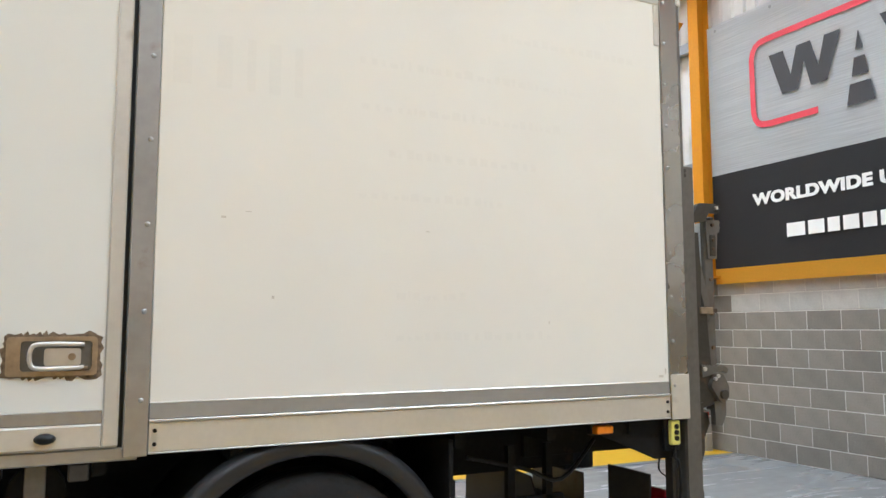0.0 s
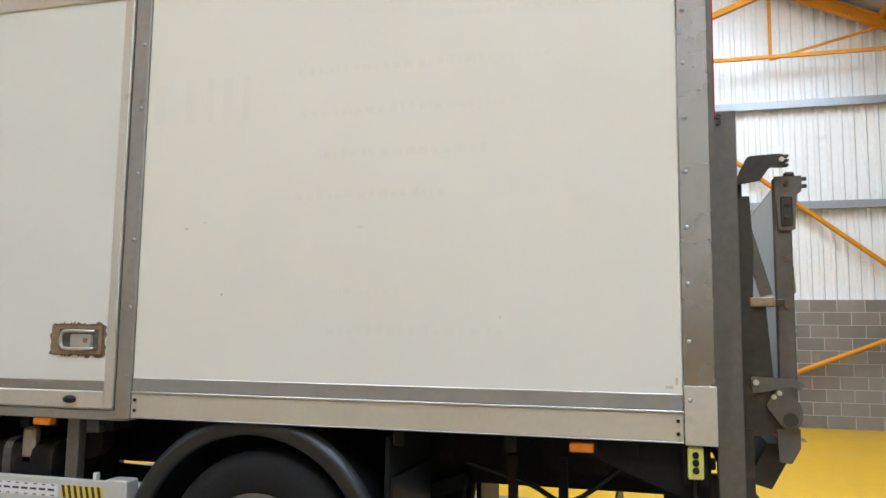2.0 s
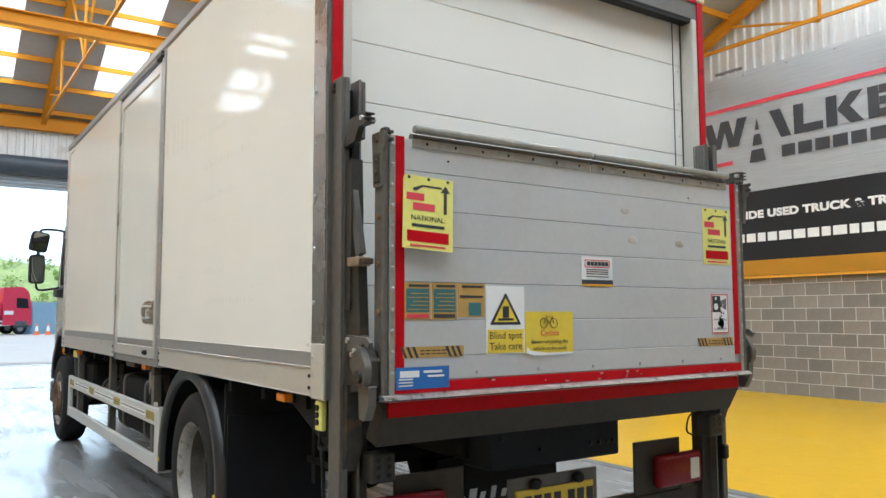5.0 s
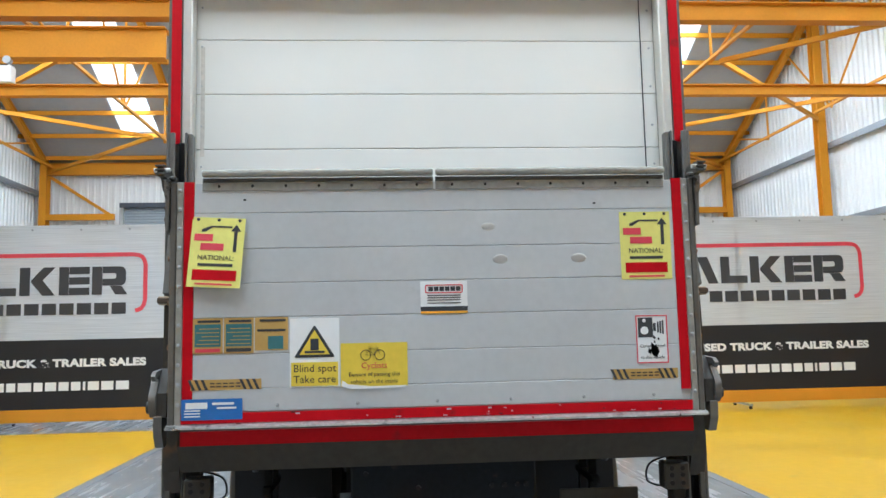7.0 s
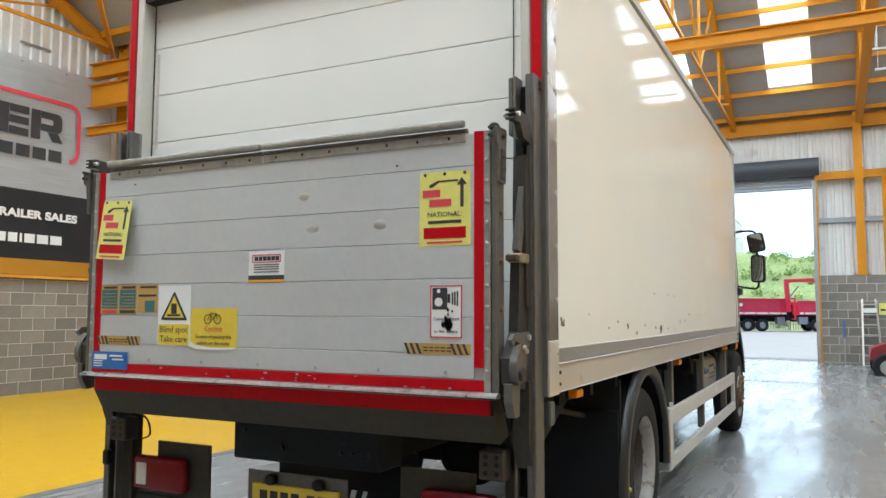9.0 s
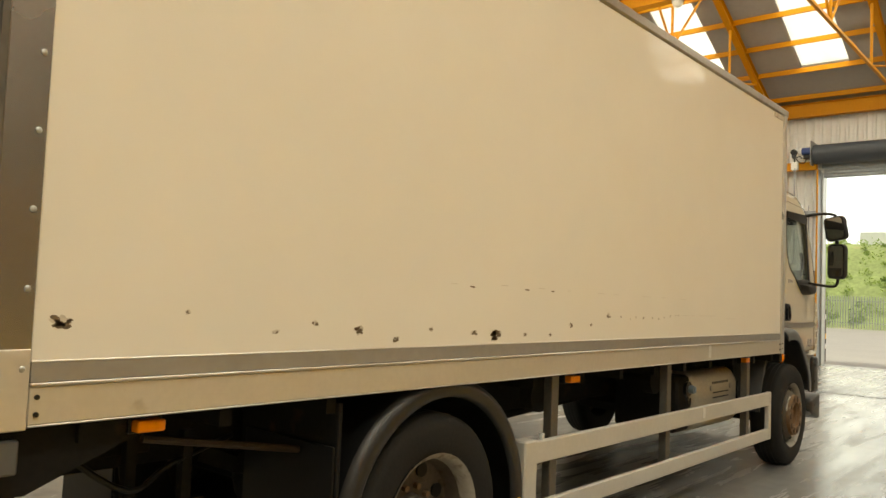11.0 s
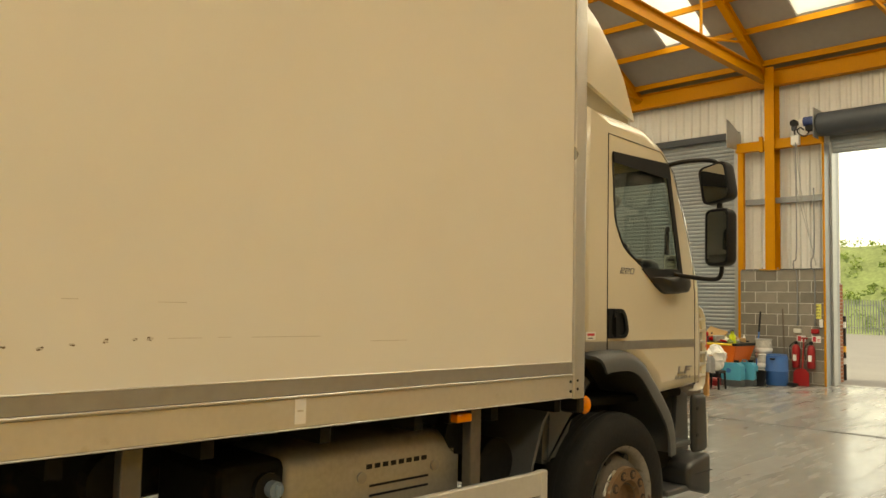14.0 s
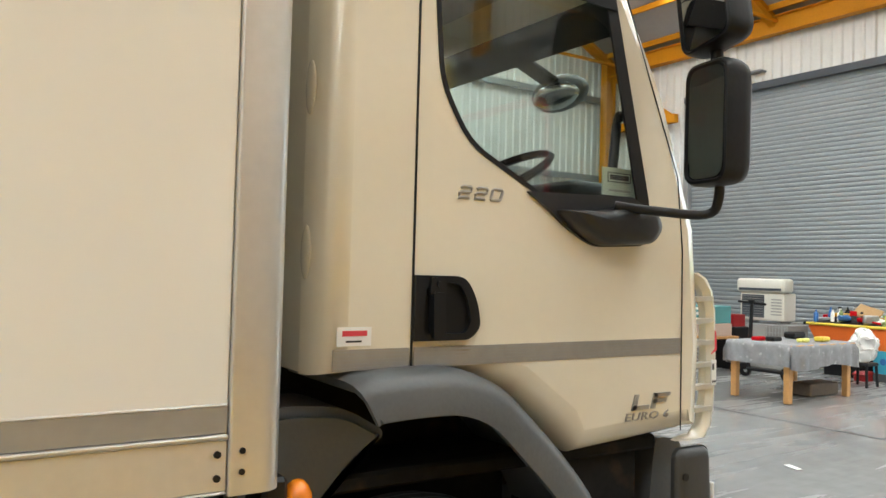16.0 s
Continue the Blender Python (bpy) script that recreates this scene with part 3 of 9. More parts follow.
# flat bracing at tie level between the outer trusses and the gable walls
for x0, c in ((XV, 1), (X0, 1)):
    for sy in (-1, 1):
        na, nb = x0 + 8.3, x0 + 2.7
        for p, q in (((na, 6.1), (x0 + 4.4, 10.4)), ((na, 6.1), (x0 + 12.4, 10.3)), ((nb, 6.1), (x0 + 6.9, 10.4)), ((nb, 6.1), (x0 + 0.1, 9.0))):
            part("roof_brace", obox(B(), (p[0], sy * p[1], 6.5), (q[0], sy * q[1], 6.5), 0.07, 0.09), M["orange"], None, "orange diagonal brace at tie level", "brace", "roof braces", "structure")

# wall rails
for x0, y0, x1, y1 in ((X0 + 0.12, Y0, X0 + 0.12, Y1), (X0, Y0 + 0.12, X1, Y0 + 0.12), (X0, Y1 - 0.12, X1, Y1 - 0.12)):
    for z in (3.8 if x0 == x1 else 3.95, 5.54 if x0 == x1 else 5.83):
        part("wall_rail", obox(B(), (x0, y0, z), (x1, y1, z), 0.09, 0.14), M["girt"], None, "galvanised horizontal cladding rail", "rail", "cladding rails", "structure")
for a, b in ((SHUT[0] - 0.2, DOOR[1] + 0.1), (DOOR[0] - 0.1, -SHUT[0] + 0.2)):
    part("wall_rail", obox(B(), (X1 - 0.09, a, 3.95), (X1 - 0.09, b, 3.95), 0.08, 0.12), M["girt"], None, "galvanised horizontal cladding rail", "rail", "cladding rails", "structure")
for y in (-5.35, -7.6):
    part("wall_mullion", obox(B(), (X0 + 0.1, y, 2.25), (X0 + 0.1, y, 5.5), 0.07, 0.07), M["girt"], None, "galvanised vertical cladding rail", "rail", "cladding rails", "structure")
# crossed bracing on the rear wall
xb = frame_thing("cross_brace", (X0 + 0.4, -7.0, 0), "crossed orange flat-steel wall bracing", "brace")
part("flat", obox(B(), (X0 + 0.16, -3.95, 0.03), (X0 + 0.16, -10.1, 6.05), 0.015, 0.11, up=(1, 0, 0)), M["orange"], xb)
part("flat", obox(B(), (X0 + 0.18, -10.05, 0.17), (X0 + 0.18, -3.72, 5.94), 0.015, 0.11, up=(1, 0, 0)), M["orange"], xb)

# ---- front wall: doors ----
def slats(y0, y1, z0, z1, x, pitch=0.085):
    bm = B()
    z, prof = z0, []
    while z < z1:
        prof += [(x, z), (x - 0.012, z + pitch * 0.2), (x - 0.016, z + pitch * 0.5), (x - 0.012, z + pitch * 0.8)]
        z += pitch
    prof.append((x, z1))
    va = [(bm.verts.new((px, y0, pz)), bm.verts.new((px, y1, pz))) for px, pz in prof]
    for (a, b), (c, d) in zip(va, va[1:]):
        bm.faces.new((a, b, d, c))
    ex = bmesh.ops.extrude_face_region(bm, geom=list(bm.faces))
    bmesh.ops.translate(bm, vec=Vector((0.03, 0, 0)), verts=[v for v in ex["geom"] if isinstance(v, bmesh.types.BMVert)])
    return bm


for i, s in ((1, 1), (2, -1)):
    a, b = sorted((SHUT[0] * s, SHUT[1] * s))
    d = thing("door_shutter_%d" % i, (X1, (a + b) / 2, 0), "closed grey steel roller shutter", "roller shutter", kind="structure")
    part("curtain", slats(a, b, 0.02, SHUT[2], X1 + 0.03), M["shutter"], d)
    for y in (a, b):
        part("guide", box((X1 - 0.1, y - 0.06, 0), (X1 + 0.05, y + 0.06, SHUT[2] + 0.1)), M["gal"], d)
    part("bottom_bar", box((X1 - 0.02, a, 0), (X1 + 0.05, b, 0.1), 0.01), M["shutter_dark"], d)
    part("hood", box((X1 - 0.12, a - 0.05, SHUT[2] - 0.02), (X1 + 0.05, b + 0.05, SHUT[2] + 0.12)), M["shutter_dark"], d)
    part("end_plate", plate(B(), "y", [(X1 - 0.8, 5.08), (X1 - 0.1, 5.10), (X1 - 0.1, 5.45), (X1 - 0.66, 5.66), (X1 - 0.8, 5.68)], s * 3.62, s * 3.635), M["gal"], d)
dd = thing("door_main", (X1, 0, 0), "open roller door with its curtain rolled up", "roller door", kind="structure")
part("drum", cyl(B(), (X1 - 0.32, DOOR[0] - 0.15, 5.39), (X1 - 0.32, DOOR[1] + 0.12, 5.39), 0.24, n=28), M["shutter_dark"], dd, smooth=40)
part("curtain_end", slats(DOOR[0], DOOR[1], 4.82, 5.27, X1 - 0.1), M["shutter"], dd)
for y in DOOR[:2]:
    part("guide", box((X1 - 0.16, y - 0.05, 0), (X1 + 0.06, y + 0.05, 5.05)), M["gal"], dd)
    part("end_plate", plate(B(), "y", [(X1 - 0.6, 5.1), (X1 - 0.05, 5.1), (X1 - 0.05, 5.7), (X1 - 0.6, 5.7)], y + (0.14 if y > 0 else -0.17), y + (0.15 if y > 0 else -0.16)), M["gal"], dd)
mo = part("motor", cyl(B(), (X1 - 0.42, 1.96, 5.47), (X1 - 0.42, 2.17, 5.47), 0.095, n=18), mat("motor_blue", (0.03, 0.06, 0.20), 0.35), dd, "blue door motor with a pale end cap", smooth=40)
part("end_cap", lathe(B(), "y", (X1 - 0.42, 2.17, 5.47), [(0.0, 0.09), (0.06, 0.085), (0.092, 0.04), (0.097, 0.0), (0.0, 0.0)], 18), M["white"], mo, smooth=40)
part("terminal_box", box((X1 - 0.52, 1.97, 5.27), (X1 - 0.34, 2.12, 5.375), 0.012), M["black"], mo)
gbx = part("gearbox", cyl(B(), (X1 - 0.46, 2.37, 5.47), (X1 - 0.36, 2.37, 5.47), 0.075, n=14), M["black"], dd, "black chain gearbox above the rail", smooth=40)
part("housing", box((X1 - 0.45, 2.32, 5.32), (X1 - 0.37, 2.42, 5.47), 0.015), M["shutter_dark"], gbx)
part("stem", cyl(B(), (X1 - 0.41, 2.34, 5.2), (X1 - 0.41, 2.37, 5.33), 0.022, n=8), M["black"], gbx)
part("cable", tube(B(), smoothline([(X1 - 0.43, 2.06, 5.28), (X1 - 0.44, 2.14, 5.17), (X1 - 0.44, 2.25, 5.22), (X1 - 0.44, 2.30, 5.30), (X1 - 0.43, 2.24, 5.36), (X1 - 0.43, 2.17, 5.30)], 5), 0.012, 6), M["black"], mo)
for s in (1, -1):
    f = frame_thing("door_frame", (X1 - 0.25, 2.9 * s, 5.0), "orange steel rail beside the doorway", "door frame")
    part("rail", obox(B(), (X1 - 0.25, 3.65 * s, 5.12), (X1 - 0.25, (1.87 if s > 0 else 1.95) * s, 5.12), 0.14, 0.2), M["orange"], f)
    part("cleat", box((X1 - 0.42, 3.02 * s, 4.96), (X1 - 0.34, 3.10 * s, 5.29), 0.006), M["orange"], f)
    part("post", obox(B(), (X1 - 0.25, 3.55 * s, 0), (X1 - 0.25, 3.55 * s, 5.02), 0.12, 0.1), M["orange"], f)
# jamb lining outside the door
for y, s in ((DOOR[0], -1), (DOOR[1], 1)):
    part("trim_jamb", box((X1 + 0.062, y + 0.0 * s, 0), (X1 + 0.35, y + 0.3 * s, 5.4)), M["girt"], None, "grey steel outer door jamb", "door jamb", kind="structure")

for s, yj in ((1, 1.81), (-1, 1.98)):
    jp = frame_thing("door_jamb_steel", (X1 - 0.4, yj * s, 0), "grey and orange steel angle beside the doorway", "door frame")
    part("angle", box((X1 - 0.45, (yj - 0.025) * s, 0), (X1 - 0.17, yj * s, 5.0), 0.004), M["girt"], jp)
    part("orange_edge", box((X1 - 0.475, (yj - 0.03) * s, 0), (X1 - 0.452, (yj + 0.01) * s, 5.0), 0.004), M["orange"], jp)
# crossed bracing on the right gable
xg = frame_thing("cross_brace", (-1.0, Y0 + 0.2, 0), "crossed orange tubular wall bracing", "brace")
part("tube", cyl(B(), (-4.6, Y0 + 0.17, 2.1), (0.9, Y0 + 0.17, 6.5), 0.045, n=10), M["orange"], xg)
part("tube", cyl(B(), (-4.6, Y0 + 0.26, 1.95), (-0.4, Y0 + 0.26, 0.27), 0.045, n=10), M["orange"], xg)

for s in (1, -1):
    f = frame_thing("corner_frame", (X1 - 0.25, 9.3 * s, 5.0), "orange rail and knee brace by the corner column", "steel frame")
    part("rail", obox(B(), (X1 - 0.25, 8.35 * s, 5.1), (X1 - 0.25, 10.3 * s, 5.1), 0.14, 0.18), M["orange"], f)
    part("knee_brace", obox(B(), (X1 - 0.25, 8.5 * s, 5.18), (X1 - 0.25, 10.2 * s, 6.3), 0.07, 0.09), M["orange"], f)
# pipe runs hung at tie level
for x, y0, y1 in ((13.2, -3.1, -6.1), (14.6, -3.2, -4.6)):
    cp_ = frame_thing("pipe_run", (x, y0, 6.4), "pale grey pipe hung below the roof trusses", "pipe")
    part("pipe", cyl(B(), (x, y0, 6.4), (x, y1, 6.4), 0.035, n=12), M["gal"], cp_, smooth=40)
    for y in (y0 - 0.05, y1 + 0.05):
        part("hanger", cyl(B(), (x, y, 6.4), (x, y, roof_z(x) - 0.1), 0.008, n=6), M["gal"], cp_)
# ---- the truck ----
M["grp"] = mat("white_panel", (0.775, 0.755, 0.695), 0.05, var=0.02, scale=1.2, grain=3.0, bump=0.006, spec=0.024, rvar=0.02)
M["door_white"] = mat("door_panel", (0.73, 0.73, 0.69), 0.08, var=0.02, scale=1.2, grain=3.0, bump=0.01, spec=0.035, rvar=0.02)
M["alu"] = mat("anodised_aluminium", (0.365, 0.355, 0.335), 0.38, metal=0.6, var=0.10, scale=3, grain=25, spot=((0.26, 0.22, 0.17), 0.06, 6))
M["edge_alu"] = mat("polished_edge_strip", (0.41, 0.395, 0.365), 0.26, metal=0.92, var=0.08, scale=3, grain=25)
M["alu_pale"] = mat("pale_sill_trim", (0.61, 0.585, 0.525), 0.32, metal=0.35, var=0.05, scale=3, spot=((0.36, 0.31, 0.24), 0.04, 5))
M["alu_post"] = mat("satin_corner_post", (0.64, 0.63, 0.60), 0.30, metal=0.6, var=0.05, scale=3)
M["dull_rail"] = mat("dull_galvanised_rail", (0.35, 0.34, 0.30), 0.45, metal=0.5, var=0.2, scale=7, grain=40, spot=((0.16, 0.15, 0.13), 0.12, 9))
M["worn_edge"] = mat("scratched_edge", (0.62, 0.61, 0.58), 0.3, metal=0.8, var=0.3, scale=12, grain=60, bump=0.1, spot=((0.10, 0.085, 0.07), 0.2, 14))
M["lip"] = mat("bright_lip", (0.60, 0.58, 0.54), 0.36, metal=0.7, var=0.05)
M["post"] = mat("worn_grey_steel", (0.14, 0.133, 0.119), 0.45, metal=0.5, var=0.18, scale=4, grain=30, bump=0.05, spot=((0.14, 0.10, 0.07), 0.10, 6))
M["lift"] = mat("grimy_lift_steel", (0.046, 0.040, 0.032), 0.55, metal=0.3, var=0.25, scale=6, grain=40, bump=0.1, spot=((0.13, 0.07, 0.035), 0.14, 8))
M["brown_steel"] = mat("weathered_brown_steel", (0.125, 0.112, 0.095), 0.55, metal=0.35, var=0.22, scale=5, grain=30, bump=0.06, spot=((0.15, 0.085, 0.045), 0.14, 9))
M["rod_steel"] = mat("rusty_bolt", (0.09, 0.06, 0.04), 0.6, metal=0.4, var=0.3, scale=20)
M["beam"] = mat("olive_grey_beam", (0.05, 0.0435, 0.033), 0.6, spec=0.25, var=0.2, scale=4, grain=30, bump=0.05, spot=((0.05, 0.045, 0.04), 0.12, 5))
M["plank"] = mat("platform_aluminium", (0.565, 0.575, 0.575), 0.42, metal=0.3, var=0.05, scale=3, grain=30, spot=((0.42, 0.42, 0.41), 0.08, 4), piece=0.02)
M["chassis"] = mat("chassis_black", (0.014, 0.0135, 0.013), 0.75, var=0.3, scale=5, grain=30, bump=0.1, spec=0.15, spot=((0.05, 0.035, 0.02), 0.22, 5))
M["red_tape"] = mat("red_reflective_tape", (0.44, 0.001, 0.007), 0.45, var=0.12, scale=5, spec=0.15, spot=((0.2, 0.01, 0.012), 0.08, 9))
M["tyre"] = mat("tyre_rubber", (0.015, 0.0145, 0.014), 0.8, var=0.25, scale=8, grain=60, bump=0.2, spec=0.3, spot=((0.04, 0.034, 0.028), 0.10, 7))
M["rim"] = mat("chipped_white_rim", (0.34, 0.325, 0.295), 0.55, metal=0.2, var=0.2, spot=((0.08, 0.05, 0.03), 0.36, 16))
M["hub"] = mat("rusty_hub", (0.19, 0.115, 0.062), 0.7, metal=0.3, var=0.3, scale=14, bump=0.2, spot=((0.35, 0.32, 0.27), 0.16, 16))
M["amber"] = mat("amber_lens", (0.78, 0.22, 0.01), 0.2, var=0.1, scale=20, spec=0.7)
M["red_lens"] = mat("red_lens", (0.17, 0.002, 0.006), 0.22, var=0.15, scale=20, spec=0.3)
M["clear_lens"] = mat("clear_lens", (0.55, 0.54, 0.5), 0.2, var=0.1, scale=30)
M["cab"] = mat("cream_cab_paint", (0.72, 0.67, 0.55), 0.16, var=0.015, scale=2, coat=0.5, rvar=0.03)
M["bumper"] = mat("dark_bumper_plastic", (0.045, 0.046, 0.047), 0.4, var=0.1, scale=5, grain=80, bump=0.06)
M["fender"] = mat("grey_fender_plastic", (0.088, 0.092, 0.095), 0.42, var=0.1, scale=5, grain=80, bump=0.06)
M["trim_black"] = mat("black_trim", (0.010, 0.010, 0.011), 0.38, spec=0.3, var=0.15)
M["guard_black"] = mat("satin_black_plastic", (0.018, 0.0185, 0.02), 0.4, spec=0.5, var=0.2, scale=6, grain=60, bump=0.05)
M["guard"] = mat("silver_guard_rail", (0.58, 0.58, 0.55), 0.4, metal=0.2, var=0.06, scale=4)
M["mirror"] = mat("mirror_glass", (0.42, 0.43, 0.435), 0.02, metal=1.0, var=0.01, rvar=0.01)
M["glass_clear"] = glass_mat("clear_glass", (0.88, 0.92, 0.9))
M["yellow_label"] = mat("yellow_label", (0.74, 0.55, 0.05), 0.4, var=0.06, scale=10)
M["lime_label"] = mat("pale_yellow_label", (0.74, 0.70, 0.18), 0.4, var=0.06, scale=10)
M["teal"] = mat("teal_print", (0.05, 0.16, 0.17), 0.5, var=0.1)
M["tan_label"] = mat("tan_label", (0.48, 0.30, 0.08), 0.5, var=0.1)
M["blue_label"] = mat("blue_label", (0.03, 0.14, 0.42), 0.4, var=0.1)
M["silver_tank"] = mat("stained_silencer_box", (0.43, 0.405, 0.34), 0.45, metal=0.5, var=0.15, scale=3, spot=((0.20, 0.16, 0.10), 0.15, 3))
M["tan_steel"] = mat("stained_steel", (0.33, 0.25, 0.16), 0.4, metal=0.5, var=0.25, scale=25)
M["seat"] = mat("dark_seat_cloth", (0.04, 0.045, 0.05), 0.9, var=0.2, scale=20)
M["lining"] = mat("grey_cab_lining", (0.33, 0.325, 0.31), 0.8, var=0.08)
M["spot"] = mat("dark_scuff", (0.16, 0.12, 0.08), 0.8, var=0.6, scale=60)
M["smudge"] = mat("faint_scuff", (0.57, 0.53, 0.46), 0.6, var=0.2, scale=30)
M["ghost"] = mat("faded_print_ghost", (0.762, 0.742, 0.683), 0.13, var=0.02, spec=0.04, rvar=0.03)
M["rail"] = mat("satin_rail", (0.35, 0.35, 0.345), 0.36, metal=0.4, var=0.08, scale=3, grain=25)

tr = thing("box_truck", (4, 0, 0), "white and cream box truck with raised tail lift", "truck")


def P(name, bm, m, parent=None, label="", smooth=None):
    """A part of the truck, or of one of its parts."""
    parent = parent or tr
    if parent.parent and parent.parent.parent:
        parent = parent.parent
    return part(name, bm, M[m] if isinstance(m, str) else m, parent, label, smooth=smooth)


YB = 1.235                                # core of the box; panels stand proud of it
SILL0, SILL1, SILL2 = 1.14, 1.255, 1.322  # lower trim, grey rail, foot of the panels
TOP = 3.40

body = P("cargo_box", box((0.1, -YB, 1.16), (6.9, YB, TOP + 0.03)), "grp", None, "white cargo box with grey aluminium edges")
P("roof_skin", box((-0.02, -1.24, TOP + 0.031), (6.9, 1.24, TOP + 0.09), 0.02), "grp", body)


def side_y(s, d0, d1):
    return (s * (YB + d0), s * (YB + d1))


def strip(name, s, x0, x1, z0, z1, d, m, parent=None, bev=0.003, label=""):
    """A flat strip on a side of the box, d proud of its core."""
    return P(name, box((x0, s * YB, z0), (x1, s * (YB + d), z1), bev), m, parent or body, label)


def rivet(s, x, z, d):
    return P("rivet", ball(B(), (x, s * (YB + d), z), 0.0105, (1, 0.55, 1), 8), "gal", body, smooth=True)


for s in (1, -1):
    if s > 0:
        strip("side_panel", s, 0.122, 2.665, SILL2, TOP, 0.015, "grp")
        strip("side_panel", s, 4.165, 6.885, SILL2, TOP, 0.015, "grp")
        spans = [(0.122, 2.665), (4.165, 6.885)]
    else:
        strip("side_panel", s, 0.122, 6.885, SILL2, TOP, 0.015, "grp")
        spans = [(0.122, 6.885)]
    for a, b in spans:
        strip("grey_rail", s, a, b, SILL1 + 0.006, SILL2, 0.018, "rail", label="grey ribbed aluminium rail")
        strip("lower_trim", s, a, b, SILL0, SILL1 - 0.004, 0.02, "alu_pale", label="pale sill trim with a bright lip")
        strip("bright_lip", s, a, b, SILL1 - 0.004, SILL1 + 0.006, 0.028, "lip")
        strip("bright_lip", s, a, b, SILL0 - 0.006, SILL0, 0.024, "lip")
        strip("bright_lip", s, a, b, SILL2 - 0.003, SILL2 + 0.004, 0.02, "lip")
        for x in (a + 0.022, b - 0.022):
            for z in (SILL0 + 0.03, SILL0 + 0.08):
                P("bolt", cyl(B(), (x, s * YB, z), (x, s * (YB + 0.026), z), 0.008, n=8), "trim_black", body)
    # rear edge strip, front corner post, roof rail
    strip("rear_edge_strip", s, 0.0, 0.12, SILL0 - 0.01, TOP + 0.05, 0.025, "edge_alu", label="grey riveted aluminium edge strip")
    strip("corner_foot", s, -0.005, 0.118, SILL0 - 0.012, 1.36, 0.028, "alu_pale")
    for i in range(10):
        rivet(s, 0.096, 1.303 + i * 0.2295, 0.026)
    cp = B()
    plate(cp, "z", rounded([(6.887, s * (YB - 0.02)), (6.887, s * (YB + 0.028)), (7.012, s * (YB + 0.028)), (7.012, s * (YB - 0.11))], [0, 0.008, 0.075, 0], 9), SILL0 - 0.01, TOP + 0.06)
    P("corner_post", cp, "alu_post", body, "rounded aluminium corner post", smooth=40)
    for z in (1.18, 1.225):
        P("bolt", cyl(B(), (6.915, s * YB, z), (6.915, s * (YB + 0.032), z), 0.007, n=8), "trim_black", body)
    strip("roof_rail", s, -0.01, 7.005, TOP, TOP + 0.075, 0.03, "alu", bev=0.012, label="grey aluminium roof rail")
    P("top_cap", box((6.62, s * YB, TOP - 0.05), (6.885, s * (YB + 0.022), TOP), 0.004), "alu_pale", body)
    P("top_cap", box((0.122, s * YB, TOP - 0.05), (0.30, s * (YB + 0.022), TOP), 0.004), "alu_pale", body)
    P("top_cap", box((0.122, s * YB, TOP - 0.28), (0.16, s * (YB + 0.022), TOP - 0.052), 0.004), "alu_pale", body)

# the side door on the near side
strip("door_strip", 1, 2.667, 2.752, SILL0 - 0.012, TOP, 0.026, "alu", label="grey riveted strip beside the side door")
for i in range(7):
    rivet(1, 2.695, 1.334 + i * 0.331, 0.027)
P("door_gap", box((2.754, YB - 0.004, SILL0), (2.772, YB + 0.004, TOP)), "trim_black", body)
strip("door_strip", 1, 4.108, 4.163, SILL0 - 0.01, TOP, 0.024, "alu")
sd = P("side_door", box((2.775, YB - 0.01, 1.20), (4.10, YB + 0.012, 3.315), 0.003), "door_white", None, "white side door in an aluminium frame")
for a, b in (((2.77, 1.17), (2.825, 3.33)), ((4.04, 1.17), (4.105, 3.33)), ((2.826, 3.25), (4.039, 3.33)), ((2.826, 1.17), (4.039, 1.255))):
    P("door_frame", box((a[0], YB - 0.005, a[1]), (b[0], YB + 0.024, b[1]), 0.006), "alu_pale", sd)
strip("door_kick", 1, 2.826, 4.039, 1.256, 1.305, 0.016, "alu", parent=sd)
P("door_header", box((2.754, YB - 0.02, 3.335), (4.108, YB + 0.008, TOP)), "trim_black", body)
P("door_track", cyl(B(), (2.70, YB + 0.03, 3.365), (4.13, YB + 0.03, 3.365), 0.012, n=8), "gal", body)
P("latch_block", box((2.70, YB, 3.345), (2.86, YB + 0.045, 3.39), 0.008), "trim_black", body)
for z in (1.55, 2.25, 2.95):
    P("hinge", box((4.07, YB + 0.02, z), (4.12, YB + 0.036, z + 0.11), 0.006), "alu", sd)
P("bump_stop", ball(B(), (3.01, YB + 0.03, 1.212), 0.028, (1.3, 0.9, 0.7), 12), "trim_black", sd, smooth=True)
P("door_sill", box((2.7, 1.05, 1.115), (4.17, YB + 0.01, 1.165), 0.006), "alu", body)
P("latch_bracket", box((2.86, YB - 0.06, 1.05), (2.93, YB + 0.0, 1.115), 0.006), "lift", body)
P("latch_bracket", box((3.55, YB - 0.06, 1.07), (3.85, YB - 0.02, 1.115), 0.006), "lift", body)
random.seed(5)
edge = []
for x, z, nx, nz in [(2.85 + 0.02 * i, 1.428, 0, -1) for i in range(15)] + [(3.15, 1.43 + 0.02 * i, 1, 0) for i in range(8)] + [(3.14 - 0.02 * i, 1.578, 0, 1) for i in range(15)] + [(2.842, 1.57 - 0.02 * i, -1, 0) for i in range(8)]:
    d = random.uniform(0.001, 0.017)
    edge.append((x + nx * d, z + nz * d))
    if random.random() < 0.6:
        edge.append((x + nx * 0.001 + abs(nz) * 0.006 * (1 if nz < 0 else -1), z + nz * 0.001 + abs(nx) * 0.006 * (1 if nx > 0 else -1)))
tagged(P("grime", plate(B(), "y", edge, YB + 0.0122, YB + 0.0132), "spot", sd), "ragged dirt caked round the handle")
